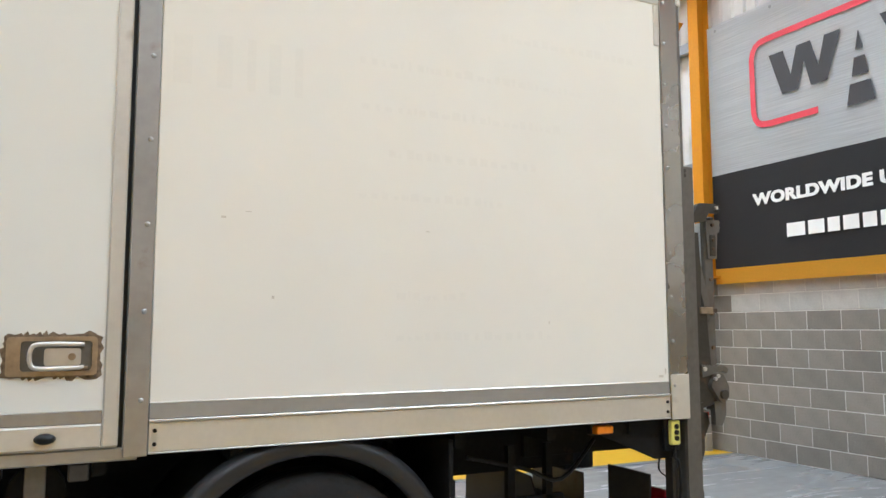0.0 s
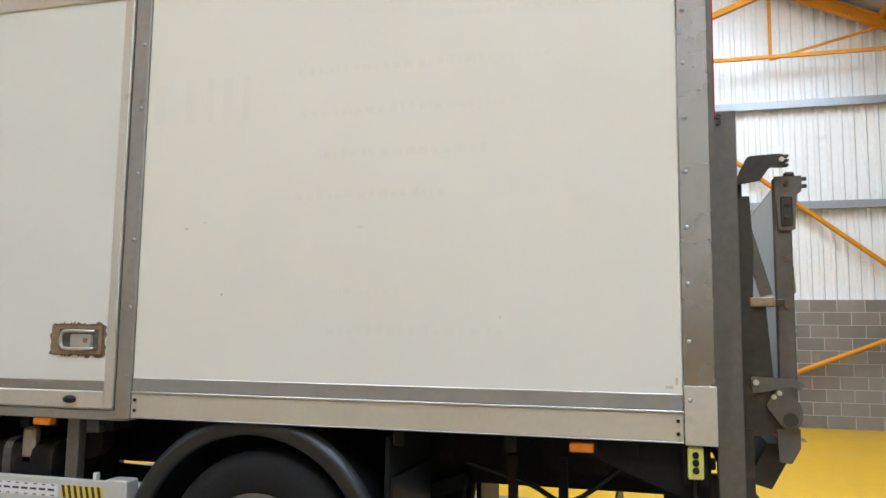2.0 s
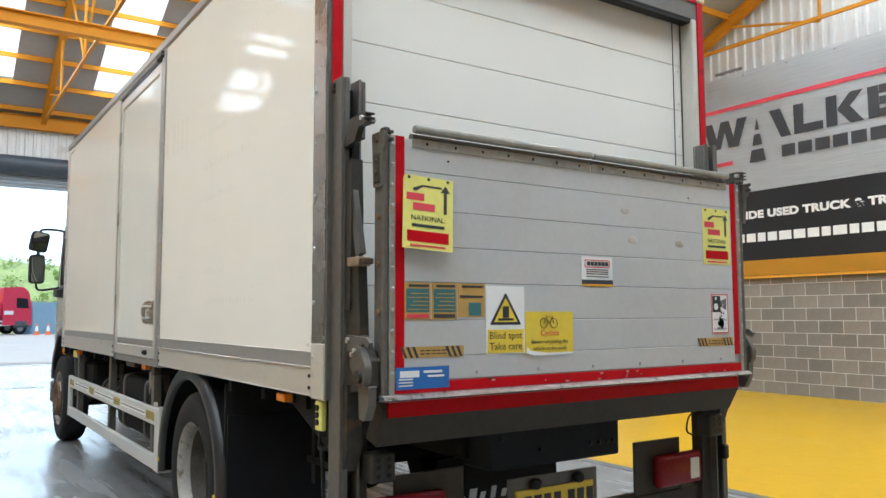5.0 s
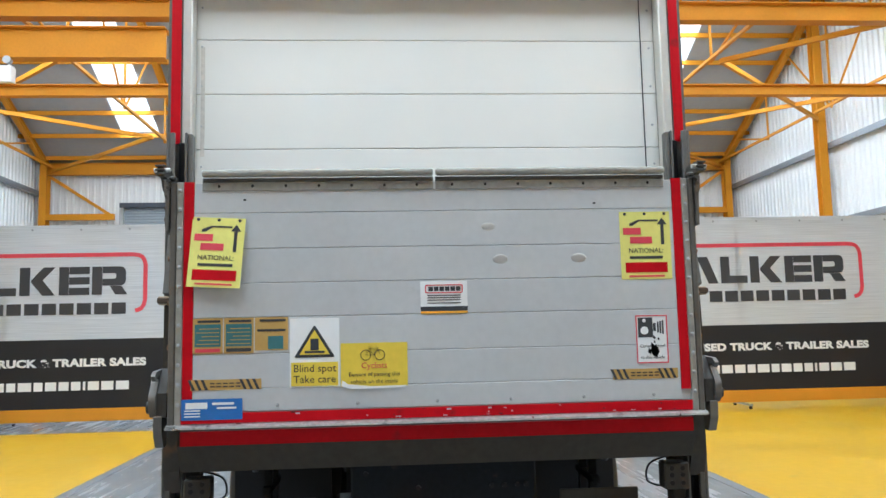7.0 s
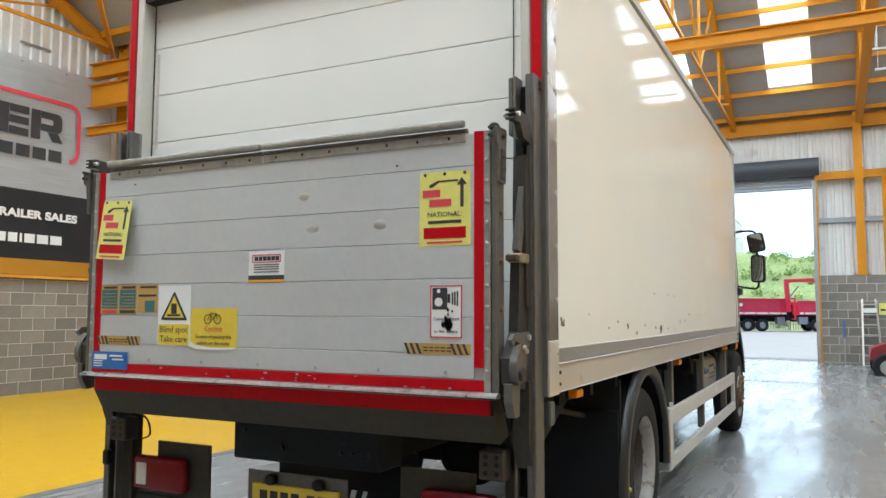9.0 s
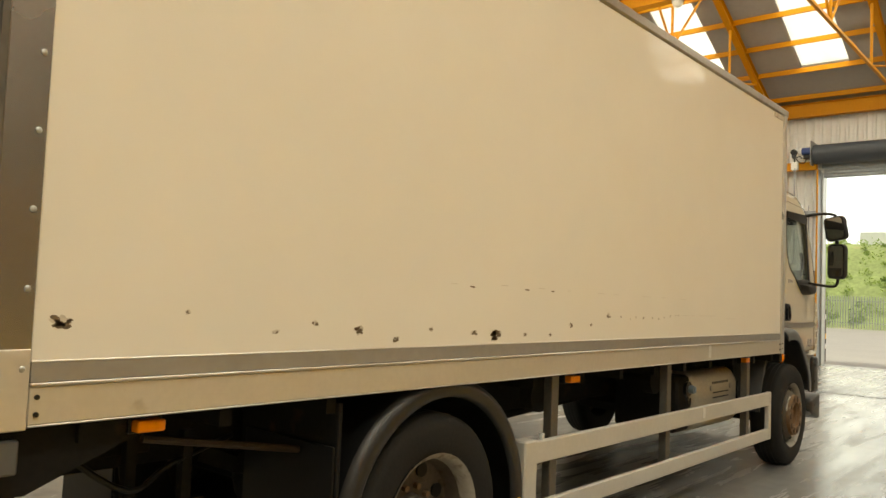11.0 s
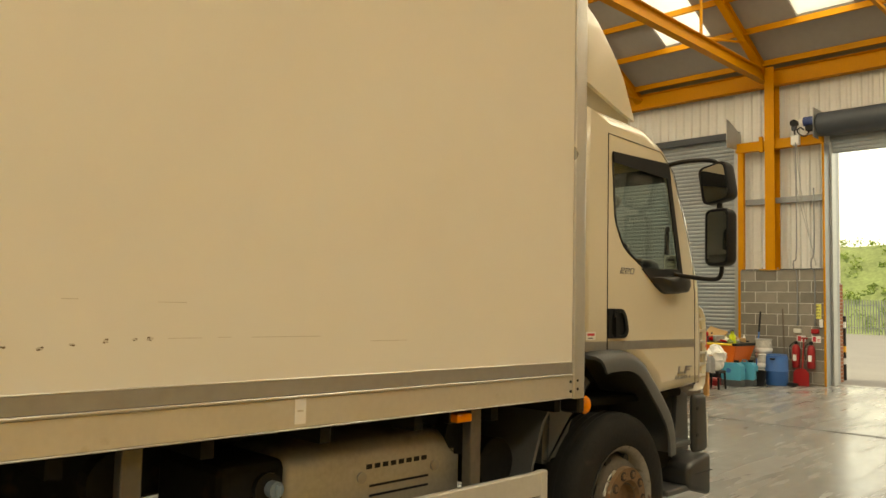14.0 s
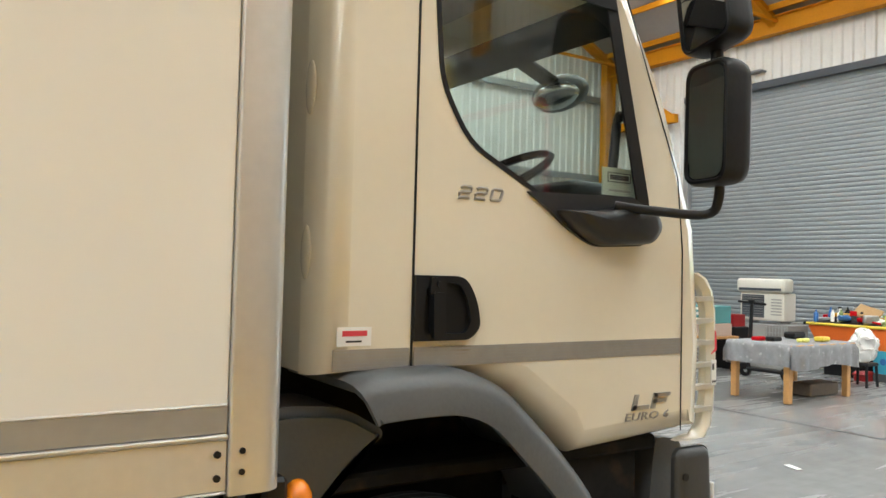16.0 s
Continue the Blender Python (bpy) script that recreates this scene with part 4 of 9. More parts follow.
hd = P("door_handle", plate(B(), "y", rounded([(2.850, 1.432), (3.145, 1.432), (3.145, 1.572), (2.850, 1.572)], 0.015), YB + 0.0135, YB + 0.024, [rounded([(2.868, 1.449), (3.100, 1.449), (3.100, 1.556), (2.868, 1.556)], 0.015)]), "tan_steel", sd, "worn metal handle recess with dirty edge")
P("recess", box((2.868, YB + 0.0137, 1.449), (3.100, YB + 0.0152, 1.556)), "post", hd)
P("paddle", plate(B(), "y", rounded([(2.905, 1.468), (3.025, 1.468), (3.025, 1.530), (2.905, 1.530)], 0.012), YB + 0.016, YB + 0.034), "lip", hd, "worn chrome paddle", smooth=40)
P("lock", cyl(B(), (2.935, YB + 0.034, 1.50), (2.935, YB + 0.038, 1.50), 0.013, n=14), "tan_steel", hd)
P("lever", tube(B(), smoothline([(2.895, YB + 0.022, 1.544), (3.03, YB + 0.045, 1.546), (3.066, YB + 0.046, 1.53), (3.066, YB + 0.046, 1.475), (3.03, YB + 0.045, 1.459), (2.895, YB + 0.022, 1.461)], 5), 0.0085), "lip", hd, smooth=True)
# brassy reflection low in the handle, drawn as a tan strip
P("foot_strip", box((2.88, YB + 0.0155, 1.452), (3.03, YB + 0.030, 1.466), 0.004), "tan_steel", hd, "tan strip drawn as the brassy reflection along the handle's foot")

# marks: dents and scuffs on the off side, a long scrape, chips and stickers
SPOTS = [(0.204, 1.440, 0.020), (0.62, 1.47, 0.008), (0.99, 1.40, 0.010), (1.18, 1.43, 0.012), (1.41, 1.39, 0.010), (1.416, 1.404, 0.016), (1.64, 1.36, 0.013), (1.87, 1.40, 0.010), (2.185, 1.382, 0.014), (2.368, 1.37, 0.027), (2.63, 1.371, 0.011), (2.88, 1.364, 0.011), (3.092, 1.418, 0.013), (3.323, 1.416, 0.010), (3.537, 1.473, 0.014), (3.698, 1.464, 0.007), (3.83, 1.45, 0.005), (3.91, 1.465, 0.006), (4.02, 1.46, 0.008), (4.15, 1.46, 0.006), (4.25, 1.455, 0.007), (4.34, 1.463, 0.006), (4.44, 1.474, 0.007), (4.53, 1.476, 0.006), (4.58, 1.478, 0.007)]


def torn(x, z, rx, rz, n=15):
    """A ragged patch outline."""
    ph, edge = random.uniform(0, 6), []
    for a in range(n):
        b = a * 2 * math.pi / n
        q = 0.8 + 0.2 * math.sin(2 * b + ph) + random.uniform(-0.25, 0.25)
        edge.append((x + rx * q * math.cos(b), z + rz * q * math.sin(b)))
    return edge


for x, z, r in SPOTS:
    # a pale worn patch with broken dark flakes along its foot and edges
    mark = P("scuff", plate(B(), "y", torn(x, z, 1.7 * r, 1.1 * r), -(YB + 0.0152), -(YB + 0.0146)), "smudge", body)
    for k in range(3 + int(max(0.0, r - 0.006) * 620)):
        a, q = random.uniform(0, 2 * math.pi), random.uniform(0.2, 1.0)
        fx, fz, w = x + 1.5 * r * q * math.cos(a), z + 0.95 * r * q * math.sin(a) - 0.15 * r, r * random.uniform(0.3, 0.7)
        P("flake", plate(B(), "y", torn(fx, fz, 1.3 * w, 0.75 * w, 9), -(YB + 0.0158), -(YB + 0.0152)), "spot", mark)
for x, z, w in ((2.163, 1.606, 0.022), (2.636, 1.605, 0.022), (2.886, 1.604, 0.016)):
    P("scrape", plate(B(), "y", torn(x, z, w, 0.006), -(YB + 0.0155), -(YB + 0.0145)), "spot", body)
for x, z, w in ((2.0, 1.615, 0.05), (2.75, 1.615, 0.06), (3.05, 1.610, 0.03), (2.4, 1.620, 0.06), (3.4, 1.605, 0.08), (3.6, 1.603, 0.06), (4.0, 1.600, 0.12), (4.3, 1.600, 0.05), (4.6, 1.595, 0.1), (4.64, 1.477, 0.12), (4.82, 1.478, 0.05), (4.95, 1.477, 0.3), (5.5, 1.455, 0.2), (4.1, 1.32, 0.3)):
    P("scrape", box((x, -(YB + 0.0155), z), (x + w, -(YB + 0.0145), z + 0.0025)), "smudge", body)
for x, z, w, h in ((2.40, 2.04, 0.02, 0.008), (2.3, 2.07, 0.025, 0.003), (2.2, 1.72, 0.01, 0.012), (0.86, 1.62, 0.006, 0.012), (0.16, 1.345, 0.03, 0.012), (0.14, 1.36, 0.01, 0.03), (1.5, 2.03, 0.02, 0.003), (5.4, 2.2, 0.05, 0.003)):
    P("chip", box((x, YB + 0.0145, z), (x + w, YB + 0.0155, z + h)), "smudge", body)
# ghosts of removed lettering: unreadable, so plain bars
random.seed(11)
for z, xa, xb in ((2.765, 1.84, 0.64), (2.56, 1.83, 0.77), (2.355, 1.70, 0.94), (2.165, 1.84, 1.13), (1.725, 1.66, 1.32), (1.545, 1.66, 0.84), (2.985, 1.11, 0.31)):
    x = xa
    while x > xb:
        w, h = random.uniform(0.012, 0.045), random.uniform(0.018, 0.042)
        P("ghost_bar", box((x - w, YB + 0.0148, z), (x, YB + 0.0153, z + h)), "ghost", body)
        x -= w + random.uniform(0.008, 0.03)
for x, w, h in ((2.62, 0.07, 0.20), (2.45, 0.06, 0.22), (2.33, 0.035, 0.22), (2.24, 0.05, 0.215), (2.13, 0.035, 0.215)):
    P("ghost_bar", box((x - w, YB + 0.0148, 2.57), (x, YB + 0.0153, 2.57 + h)), "ghost", body)
P("sticker", box((5.14, -(YB + 0.022), 1.155), (5.19, -(YB + 0.021), 1.25)), M["white"], body, "small white sticker on the sill")
P("sticker_mark", box((5.152, -(YB + 0.0225), 1.20), (5.178, -(YB + 0.0219), 1.207)), "smudge", body)

# ---- rear end ----
rf = P("rear_frame", plate(B(), "x", [(-1.255, SILL0 - 0.01), (1.255, SILL0 - 0.01), (1.255, TOP + 0.06), (-1.255, TOP + 0.06)], -0.02, 0.1, [[(-1.15, 1.2), (1.15, 1.2), (1.15, 3.26), (-1.15, 3.26)]]), "post", None, "grey rear door frame with red tape")
for s in (1, -1):
    P("red_tape", box((-0.026, s * 1.195, 2.44), (-0.0205, s * 1.24, TOP + 0.01)), "red_tape", rf)
    P("guide", box((-0.024, s * 1.144, 1.2), (0.066, s * 1.19, 3.26), 0.006), "alu_pale", rf)
    P("top_corner", box((-0.035, s * 1.19, TOP - 0.03), (0.0, s * 1.262, TOP + 0.075), 0.008), "alu_pale", rf)
P("red_tape", box((-0.026, -1.19, TOP - 0.035), (-0.0205, 1.19, TOP + 0.015)), "red_tape", rf)
P("roof_edge", cyl(B(), (-0.02, -1.25, TOP + 0.06), (-0.02, 1.25, TOP + 0.06), 0.025, n=10), "alu", rf, smooth=True)
P("seal", box((-0.015, -1.15, 3.235), (0.05, 1.15, 3.26)), "trim_black", rf)
sh = P("roller_door", box((0.102, -1.149, 1.2), (0.11, 1.149, 3.26)), "trim_black", None, "white slatted roller door, closed")
z = 3.26
while z > 1.25:
    z0 = max(1.2, z - 0.275)
    P("door_slat", box((0.072, -1.148, z0 + 0.0012), (0.1, 1.148, z - 0.0012), 0.003), "grp", sh)
    z = z0
for s in (1, -1):
    for zz in [1.35 + 0.2 * i for i in range(10)]:
        P("rivet", ball(B(), (0.072, s * 1.12, zz), 0.006, (0.5, 1, 1), 6), "gal", sh)
P("door_cable", box((0.068, -1.079, 1.2), (0.0718, -1.075, 3.25)), "trim_black", sh)
P("grime_streak", box((0.0705, 1.105, 2.4), (0.0715, 1.125, 2.95)), "smudge", sh)

# tail lift
tl = P("tail_lift_frame", box((-0.09, -1.13, 0.985), (-0.03, 1.13, 1.06), 0.01), "lift", None, "grimy grey tail lift frame")
for s in (1, -1):
    cpost = B()
    bx(cpost, (-0.105, s * 1.222, 0.42), (-0.005, s * 1.236, 2.475), 0.003)
    bx(cpost, (-0.105, s * 1.197, 0.42), (-0.093, s * 1.222, 2.475), 0.003)
    bx(cpost, (-0.105, s * 1.142, 0.42), (-0.017, s * 1.153, 2.475), 0.003)
    bx(cpost, (-0.017, s * 1.142, 0.42), (-0.005, s * 1.222, 2.475), 0.003)
    P("column_slide", box((-0.05, s * 1.155, 0.45), (-0.019, s * 1.195, 2.44), 0.004), "trim_black", tl, "greasy black slide in the column")
    P("lift_post", cpost, "post", tl, "upright grey steel lift column")
    for z in (2.45, 2.425):
        P("bolt", cyl(B(), (-0.038, s * 1.23, z), (-0.038, s * 1.245, z), 0.011, n=8), "lift", tl)
    P("runner", box((-0.125, s * 1.156, 1.05), (-0.052, s * 1.192, 2.2), 0.006), "trim_black", tl)
    P("post_cap", box((-0.10, s * 1.118, 2.22), (-0.05, s * 1.141, 2.47), 0.005), "post", tl)
    arm = plate(B(), "y", rounded([(-0.10, 2.17), (-0.112, 2.215), (-0.145, 2.283), (-0.270, 2.288), (-0.287, 2.282), (-0.287, 2.235), (-0.230, 2.237), (-0.215, 2.215), (-0.195, 2.185)], [0.01, 0.01, 0.02, 0.008, 0.004, 0.004, 0.02, 0.02, 0.01]), s * 1.195, s * 1.222)
    P("hook_arm", arm, "lift", tl, "black hooked arm")
    P("hook_pin", cyl(B(), (-0.273, s * 1.17, 2.262), (-0.273, s * 1.238, 2.262), 0.010, n=10), "lip", tl)
    for dz in (0.0, 0.018, 0.036):
        P("hook_tooth", box((-0.301, s * 1.185, 2.238 + dz), (-0.285, s * 1.228, 2.246 + dz), 0.002), "lift", tl)
    P("slider", plate(B(), "y", [(-0.10, 2.12), (-0.15, 2.12), (-0.16, 1.9), (-0.145, 1.5), (-0.10, 1.5)], s * 1.16, s * 1.215), "lift", tl)
    P("stay", obox(B(), (-0.125, s * 1.195, 2.02), (-0.205, s * 1.195, 1.72), 0.025, 0.045), "post", tl)
    P("latch", box((-0.235, s * 1.165, 1.675), (-0.14, s * 1.225, 1.712), 0.004), "tan_steel", tl, "rust-stained latch bar")
    P("latch_end", box((-0.268, s * 1.17, 1.68), (-0.235, s * 1.22, 1.705), 0.004), "rod_steel", tl)
    P("side_box", plate(B(), "y", [(-0.11, 1.68), (-0.20, 1.68), (-0.22, 1.4), (-0.30, 1.30), (-0.30, 1.20), (-0.10, 1.16)], s * 1.165, s * 1.205), "lift", tl)
    cam_p = plate(B(), "y", rounded([(-0.185, 1.29), (-0.235, 1.36), (-0.268, 1.355), (-0.318, 1.285), (-0.315, 1.225), (-0.282, 1.195), (-0.248, 1.205)], 0.02), s * 1.205, s * 1.235)
    P("pivot_plate", cam_p, "brown_steel", tl, "worn steel pivot plate")
    P("pivot_pin", cyl(B(), (-0.272, s * 1.2, 1.24), (-0.272, s * 1.25, 1.24), 0.026, n=14), "lift", tl, smooth=40)
    for px, pz in ((-0.215, 1.325), (-0.235, 1.34)):
        P("bolt", cyl(B(), (px, s * 1.23, pz), (px, s * 1.245, pz), 0.010, n=8), "lip", tl)
    P("lever", plate(B(), "y", [(-0.135, 1.40), (-0.14, 1.335), (-0.2, 1.345), (-0.285, 1.368), (-0.31, 1.35), (-0.33, 1.372), (-0.30, 1.392)], s * 1.205, s * 1.222), "post", tl, "bent steel lever")
    P("lever_bolt", cyl(B(), (-0.152, s * 1.222, 1.378), (-0.152, s * 1.232, 1.378), 0.012, n=8), "lip", tl)
    P("finger", plate(B(), "y", rounded([(-0.225, 1.20), (-0.31, 1.205), (-0.308, 1.13), (-0.275, 1.07), (-0.232, 1.075)], 0.006), s * 1.18, s * 1.215), "post", tl)
    P("lower_gusset", plate(B(), "y", [(-0.10, 1.2), (-0.14, 1.2), (-0.14, 0.95), (-0.10, 0.85)], s * 1.15, s * 1.22), "lift", tl)
    P("buffer", box((-0.15, s * 1.16, 0.66), (-0.105, s * 1.2, 0.74), 0.008), "trim_black", tl)
    hb = P("marker_lamp_block", box((-0.17, s * 1.01, 0.80), (-0.08, s * 1.125, 0.92), 0.008), "lift", tl)
    for dy in (-0.025, 0.025):
        for dz in (0.03, 0.065, 0.095):
            P("hole", cyl(B(), (-0.172, s * (1.067 + dy), 0.80 + dz), (-0.165, s * (1.067 + dy), 0.80 + dz), 0.011, n=10), "trim_black", hb)

pf = P("lift_platform", box((-0.30, -1.10, 1.19), (-0.275, 1.10, 2.195), 0.002), "plank", None, "folded aluminium lift platform, dented, with red borders")
zs = [1.215, 1.312, 1.457, 1.611, 1.758, 1.907, 2.063, 2.195]
for a, b in zip(zs, zs[1:]):
    P("plank", box((-0.31, -1.055, a + 0.0015), (-0.302, 1.055, b - 0.0015), 0.0015), "plank", pf)
for s in (1, -1):
    P("red_border", box((-0.3115, s * 1.056, 1.26), (-0.3025, s * 1.098, 2.2)), "red_tape", pf)
    rail = P("side_rail", box((-0.314, s * 1.128, 1.15), (-0.245, s * 1.158, 2.2), 0.006), "brown_steel", pf, "weathered steel side rail")
    P("edge_strip", box((-0.317, s * 1.1, 1.16), (-0.295, s * 1.127, 2.2), 0.003), "dull_rail", pf, "bolted pale edge strip")
    for i in range(12):
        P("bolt", ball(B(), (-0.318, s * 1.114, 1.25 + i * 0.083), 0.009, (0.6, 1, 1), 8), "gal", rail)
    for i in range(5):
        P("bolt", cyl(B(), (-0.285, s * 1.155, 1.3 + i * 0.19), (-0.285, s * 1.168, 1.3 + i * 0.19), 0.011, n=8), "hub", rail)
    ew = P("end_plate", plate(B(), "y", rounded([(-0.25, 2.205), (-0.355, 2.205), (-0.352, 2.14), (-0.335, 2.13), (-0.325, 1.985), (-0.262, 1.985)], 0.006, 2), s * 1.16, s * 1.172), "brown_steel", pf, "weathered bracket plate")
    P("pocket", box((-0.316, s * 1.172, 2.0), (-0.272, s * 1.178, 2.12), 0.004), "lift", pf)
    for z in (2.04, 2.09, 2.175):
        P("bolt", cyl(B(), (-0.294, s * 1.172, z), (-0.294, s * 1.184, z), 0.010, n=8), "rod_steel", pf)
    for dz in (0.0, 0.03):
        P("stop_tooth", cyl(B(), (-0.35, s * 1.15, 2.165 + dz), (-0.375, s * 1.15, 2.165 + dz), 0.008, n=8), "lift", pf)
    P("end_knob", box((-0.33, s * 1.13, 2.205), (-0.29, s * 1.16, 2.225), 0.006), "lift", pf)
for y0, y1 in ((0.02, 1.02), (-1.02, 0.01)):
    P("top_rail", box((-0.343, y0, 2.218), (-0.307, y1, 2.25), 0.01, 2), "dull_rail", pf, "dull galvanised stop rail", smooth=40)
    P("top_rail", cyl(B(), (-0.30, y0, 2.205), (-0.30, y1, 2.205), 0.014, n=10), "post", pf, smooth=40)
    P("rail_flat", box((-0.3165, y0, 2.16), (-0.3105, y1, 2.197), 0.002), "dull_rail", pf)
    for i in range(7):
        y = y0 + (y1 - y0) * (i + 0.5) / 7
        P("bolt", ball(B(), (-0.315, y, 2.18), 0.008, (0.6, 1, 1), 6), "trim_black", pf)
for y in (-0.93, -0.62, -0.30, 0.02, 0.36, 0.70, 0.95):
    P("bolt", ball(B(), (-0.3115, y, 1.238), 0.008, (0.6, 1, 1), 8), "gal", pf)
P("bottom_strip", box((-0.3105, -1.10, 1.2125), (-0.3005, 1.10, 1.2148)), "alu", pf)
P("red_border", box((-0.316, -1.10, 1.170), (-0.3005, 1.10, 1.212)), "red_tape", pf)
P("chrome_edge", plate(B(), "y", [(-0.30, 1.168), (-0.318, 1.166), (-0.338, 1.157), (-0.340, 1.149), (-0.29, 1.145)], -1.16, 1.16), "worn_edge", pf, "scratched bright bottom edge")
P("red_border", box((-0.285, -1.11, 1.075), (-0.262, 1.11, 1.134)), "red_tape", pf)
P("under_beam", plate(B(), "y", [(-0.275, 1.073), (-0.262, 1.134), (-0.2, 1.134), (-0.12, 0.98), (-0.21, 0.955)], -1.125, 1.125), "beam", pf, "olive grey folded steel beam")
for y, z, r in ((-0.22, 1.99, 0.03), (-0.27, 1.845, 0.035), (-0.62, 1.845, 0.035), (0.84, 2.12, 0.008), (-0.7, 2.09, 0.008)):
    P("dent", ball(B(), (-0.3098, y, z), r, (0.06, 1.0, 0.6), 12), "lip" if r > 0.02 else "trim_black", pf, smooth=True)

random.seed(31)
for i in range(26):
    y, z, w = random.uniform(-1.05, 1.05), random.choice((1.175, 1.185, 1.2, 1.206)), random.uniform(0.004, 0.02)
    P("paint_chip", box((-0.3166, y, z), (-0.3159, y + w, z + random.uniform(0.002, 0.006))), "plank" if i % 3 else "trim_black", pf)

# stickers on the platform
XS = -0.3105


def sticker(name, y0, y1, z0, z1, m, label="", lift=0.0, parent=None):
    return P(name, box((XS - 0.0012 - lift, y0, z0), (XS - lift + 0.0002, y1, z1)), m, parent or pf, label)


def bar(st, y0, y1, z0, z1, m, lift=0.0013):
    return P("bar", box((XS - 0.0012 - lift, y0, z0), (XS - lift - 0.0002, y1, z1)), m, st)


def back_words(st, words, size, y, z, m):
    """Words on the rear-facing side."""
    return lettering("caption", words, size, face("x", -1, (XS - 0.0028, y, z)), M[m], st, 0.0003)


for yc, tilt in ((0.945, 0.02), (-0.925, 0.0)):
    old = set(bpy.data.objects)
    st = sticker("advert_sticker", yc - 0.115, yc + 0.115, 1.745, 2.048, "lime_label", "pale yellow advert sticker with red print, corner peeling")
    bar(st, yc - 0.095, yc + 0.095, 1.775, 1.82, "red_tape")
    bar(st, yc + 0.02, yc + 0.10, 1.945, 1.975, "redprint")
    bar(st, yc - 0.03, yc + 0.07, 1.905, 1.935, "redprint")
    back_words(st, "NATIONAL:", 0.03, yc, 1.872, "dark")
    bar(st, yc - 0.075, yc + 0.075, 1.836, 1.848, "dark")
    bar(st, yc - 0.08, yc + 0.08, 1.755, 1.763, "redprint")
    lorry = B()
    plate(lorry, "x", [(yc + 0.07, 1.985), (yc + 0.07, 1.995), (yc + 0.03, 2.012), (yc - 0.06, 2.012), (yc - 0.06, 2.005), (yc + 0.025, 2.005), (yc + 0.055, 1.985)], XS - 0.0028, XS - 0.0013)
    P("motif", lorry, "dark", st)
    P("arrow", plate(B(), "x", [(yc - 0.085, 1.90), (yc - 0.085, 1.99), (yc - 0.10, 1.99), (yc - 0.078, 2.02), (yc - 0.056, 1.99), (yc - 0.071, 1.99), (yc - 0.071, 1.90)], XS - 0.0028, XS - 0.0013), "dark", st)
    for dy in (-0.09, 0.0, 0.09):
        P("eyelet", ball(B(), (XS - 0.002, yc + dy, 2.038), 0.007, (0.4, 1, 1), 8), "dark", st)
    if tilt:
        # this one has come loose along its foot and one side
        pin = Vector((XS, yc + 0.11, 2.04)) - ORIGIN[st]
        fresh = set(bpy.data.objects) - old
        for ob in fresh:
            if ob.parent not in fresh:
                ob.matrix_local = Matrix.Translation(pin) @ pose(0, 0, 0, 3.5, 5, -5) @ Matrix.Translation(-pin) @ ob.matrix_local
st = sticker("dealer_sticker", -0.12, 0.085, 1.612, 1.752, M["white"], "white dealer sticker with black and amber foot")
bar(st, -0.12, 0.085, 1.622, 1.642, "dark")
bar(st, -0.12, 0.085, 1.612, 1.6215, "amber_band")
P("logo_box", plate(B(), "x", rounded([(-0.10, 1.70), (0.065, 1.70), (0.065, 1.737), (-0.10, 1.737)], 0.008), XS - 0.0026, XS - 0.0013, [rounded([(-0.096, 1.704), (0.061, 1.704), (0.061, 1.733), (-0.096, 1.733)], 0.006)]), "redprint", st)
for i in range(6):
    bar(st, 0.05 - i * 0.024 - 0.02, 0.05 - i * 0.024, 1.709, 1.728, "dark")
for z in (1.688, 1.678, 1.668, 1.655):
    bar(st, -0.09, 0.055, z, z + 0.004, "dark")
st = sticker("blind_spot_sign", 0.437, 0.648, 1.31, 1.602, M["white"], "white and yellow blind spot warning sign")
bar(st, 0.443, 0.642, 1.315, 1.415, "yellow_label")
P("triangle", plate(B(), "x", rounded([(0.63, 1.435), (0.455, 1.435), (0.5425, 1.575)], 0.01), XS - 0.0026, XS - 0.0013), "dark", st)
P("triangle_field", plate(B(), "x", [(0.607, 1.447), (0.478, 1.447), (0.5425, 1.552)], XS - 0.0034, XS - 0.0027), "yellow_label", st)
P("pictogram", box((XS - 0.004, 0.525, 1.465), (XS - 0.0035, 0.56, 1.515)), "dark", st)
P("pictogram", box((XS - 0.004, 0.50, 1.453), (XS - 0.0035, 0.585, 1.463)), "dark", st)
back_words(st, "Blind spot", 0.045, 0.5425, 1.388, "dark")
back_words(st, "Take care", 0.045, 0.5425, 1.342, "dark")
st = sticker("cyclist_sign", 0.146, 0.432, 1.308, 1.492, "yellow_label", "yellow cyclist warning sticker, curling at its foot")
back_words(st, "Cyclists", 0.036, 0.289, 1.395, "redprint")
back_words(st, "Beware of passing this", 0.0245, 0.289, 1.358, "dark")
back_words(st, "vehicle on the inside", 0.0245, 0.289, 1.328, "dark")
P("peeling_edge", plate(B(), "x", [(0.15, 1.309), (0.30, 1.308), (0.40, 1.318), (0.425, 1.335), (0.43, 1.312), (0.39, 1.298), (0.25, 1.299), (0.16, 1.302)], XS - 0.006, XS - 0.0045), M["white"], st, "pale curled edge of the sticker")
bike = B()
for y in (0.325, 0.265):
    lathe(bike, "x", (XS - 0.003, y, 1.44), [(0.020, 0), (0.023, 0), (0.023, 0.001), (0.020, 0.001), (0.020, 0)], 18)
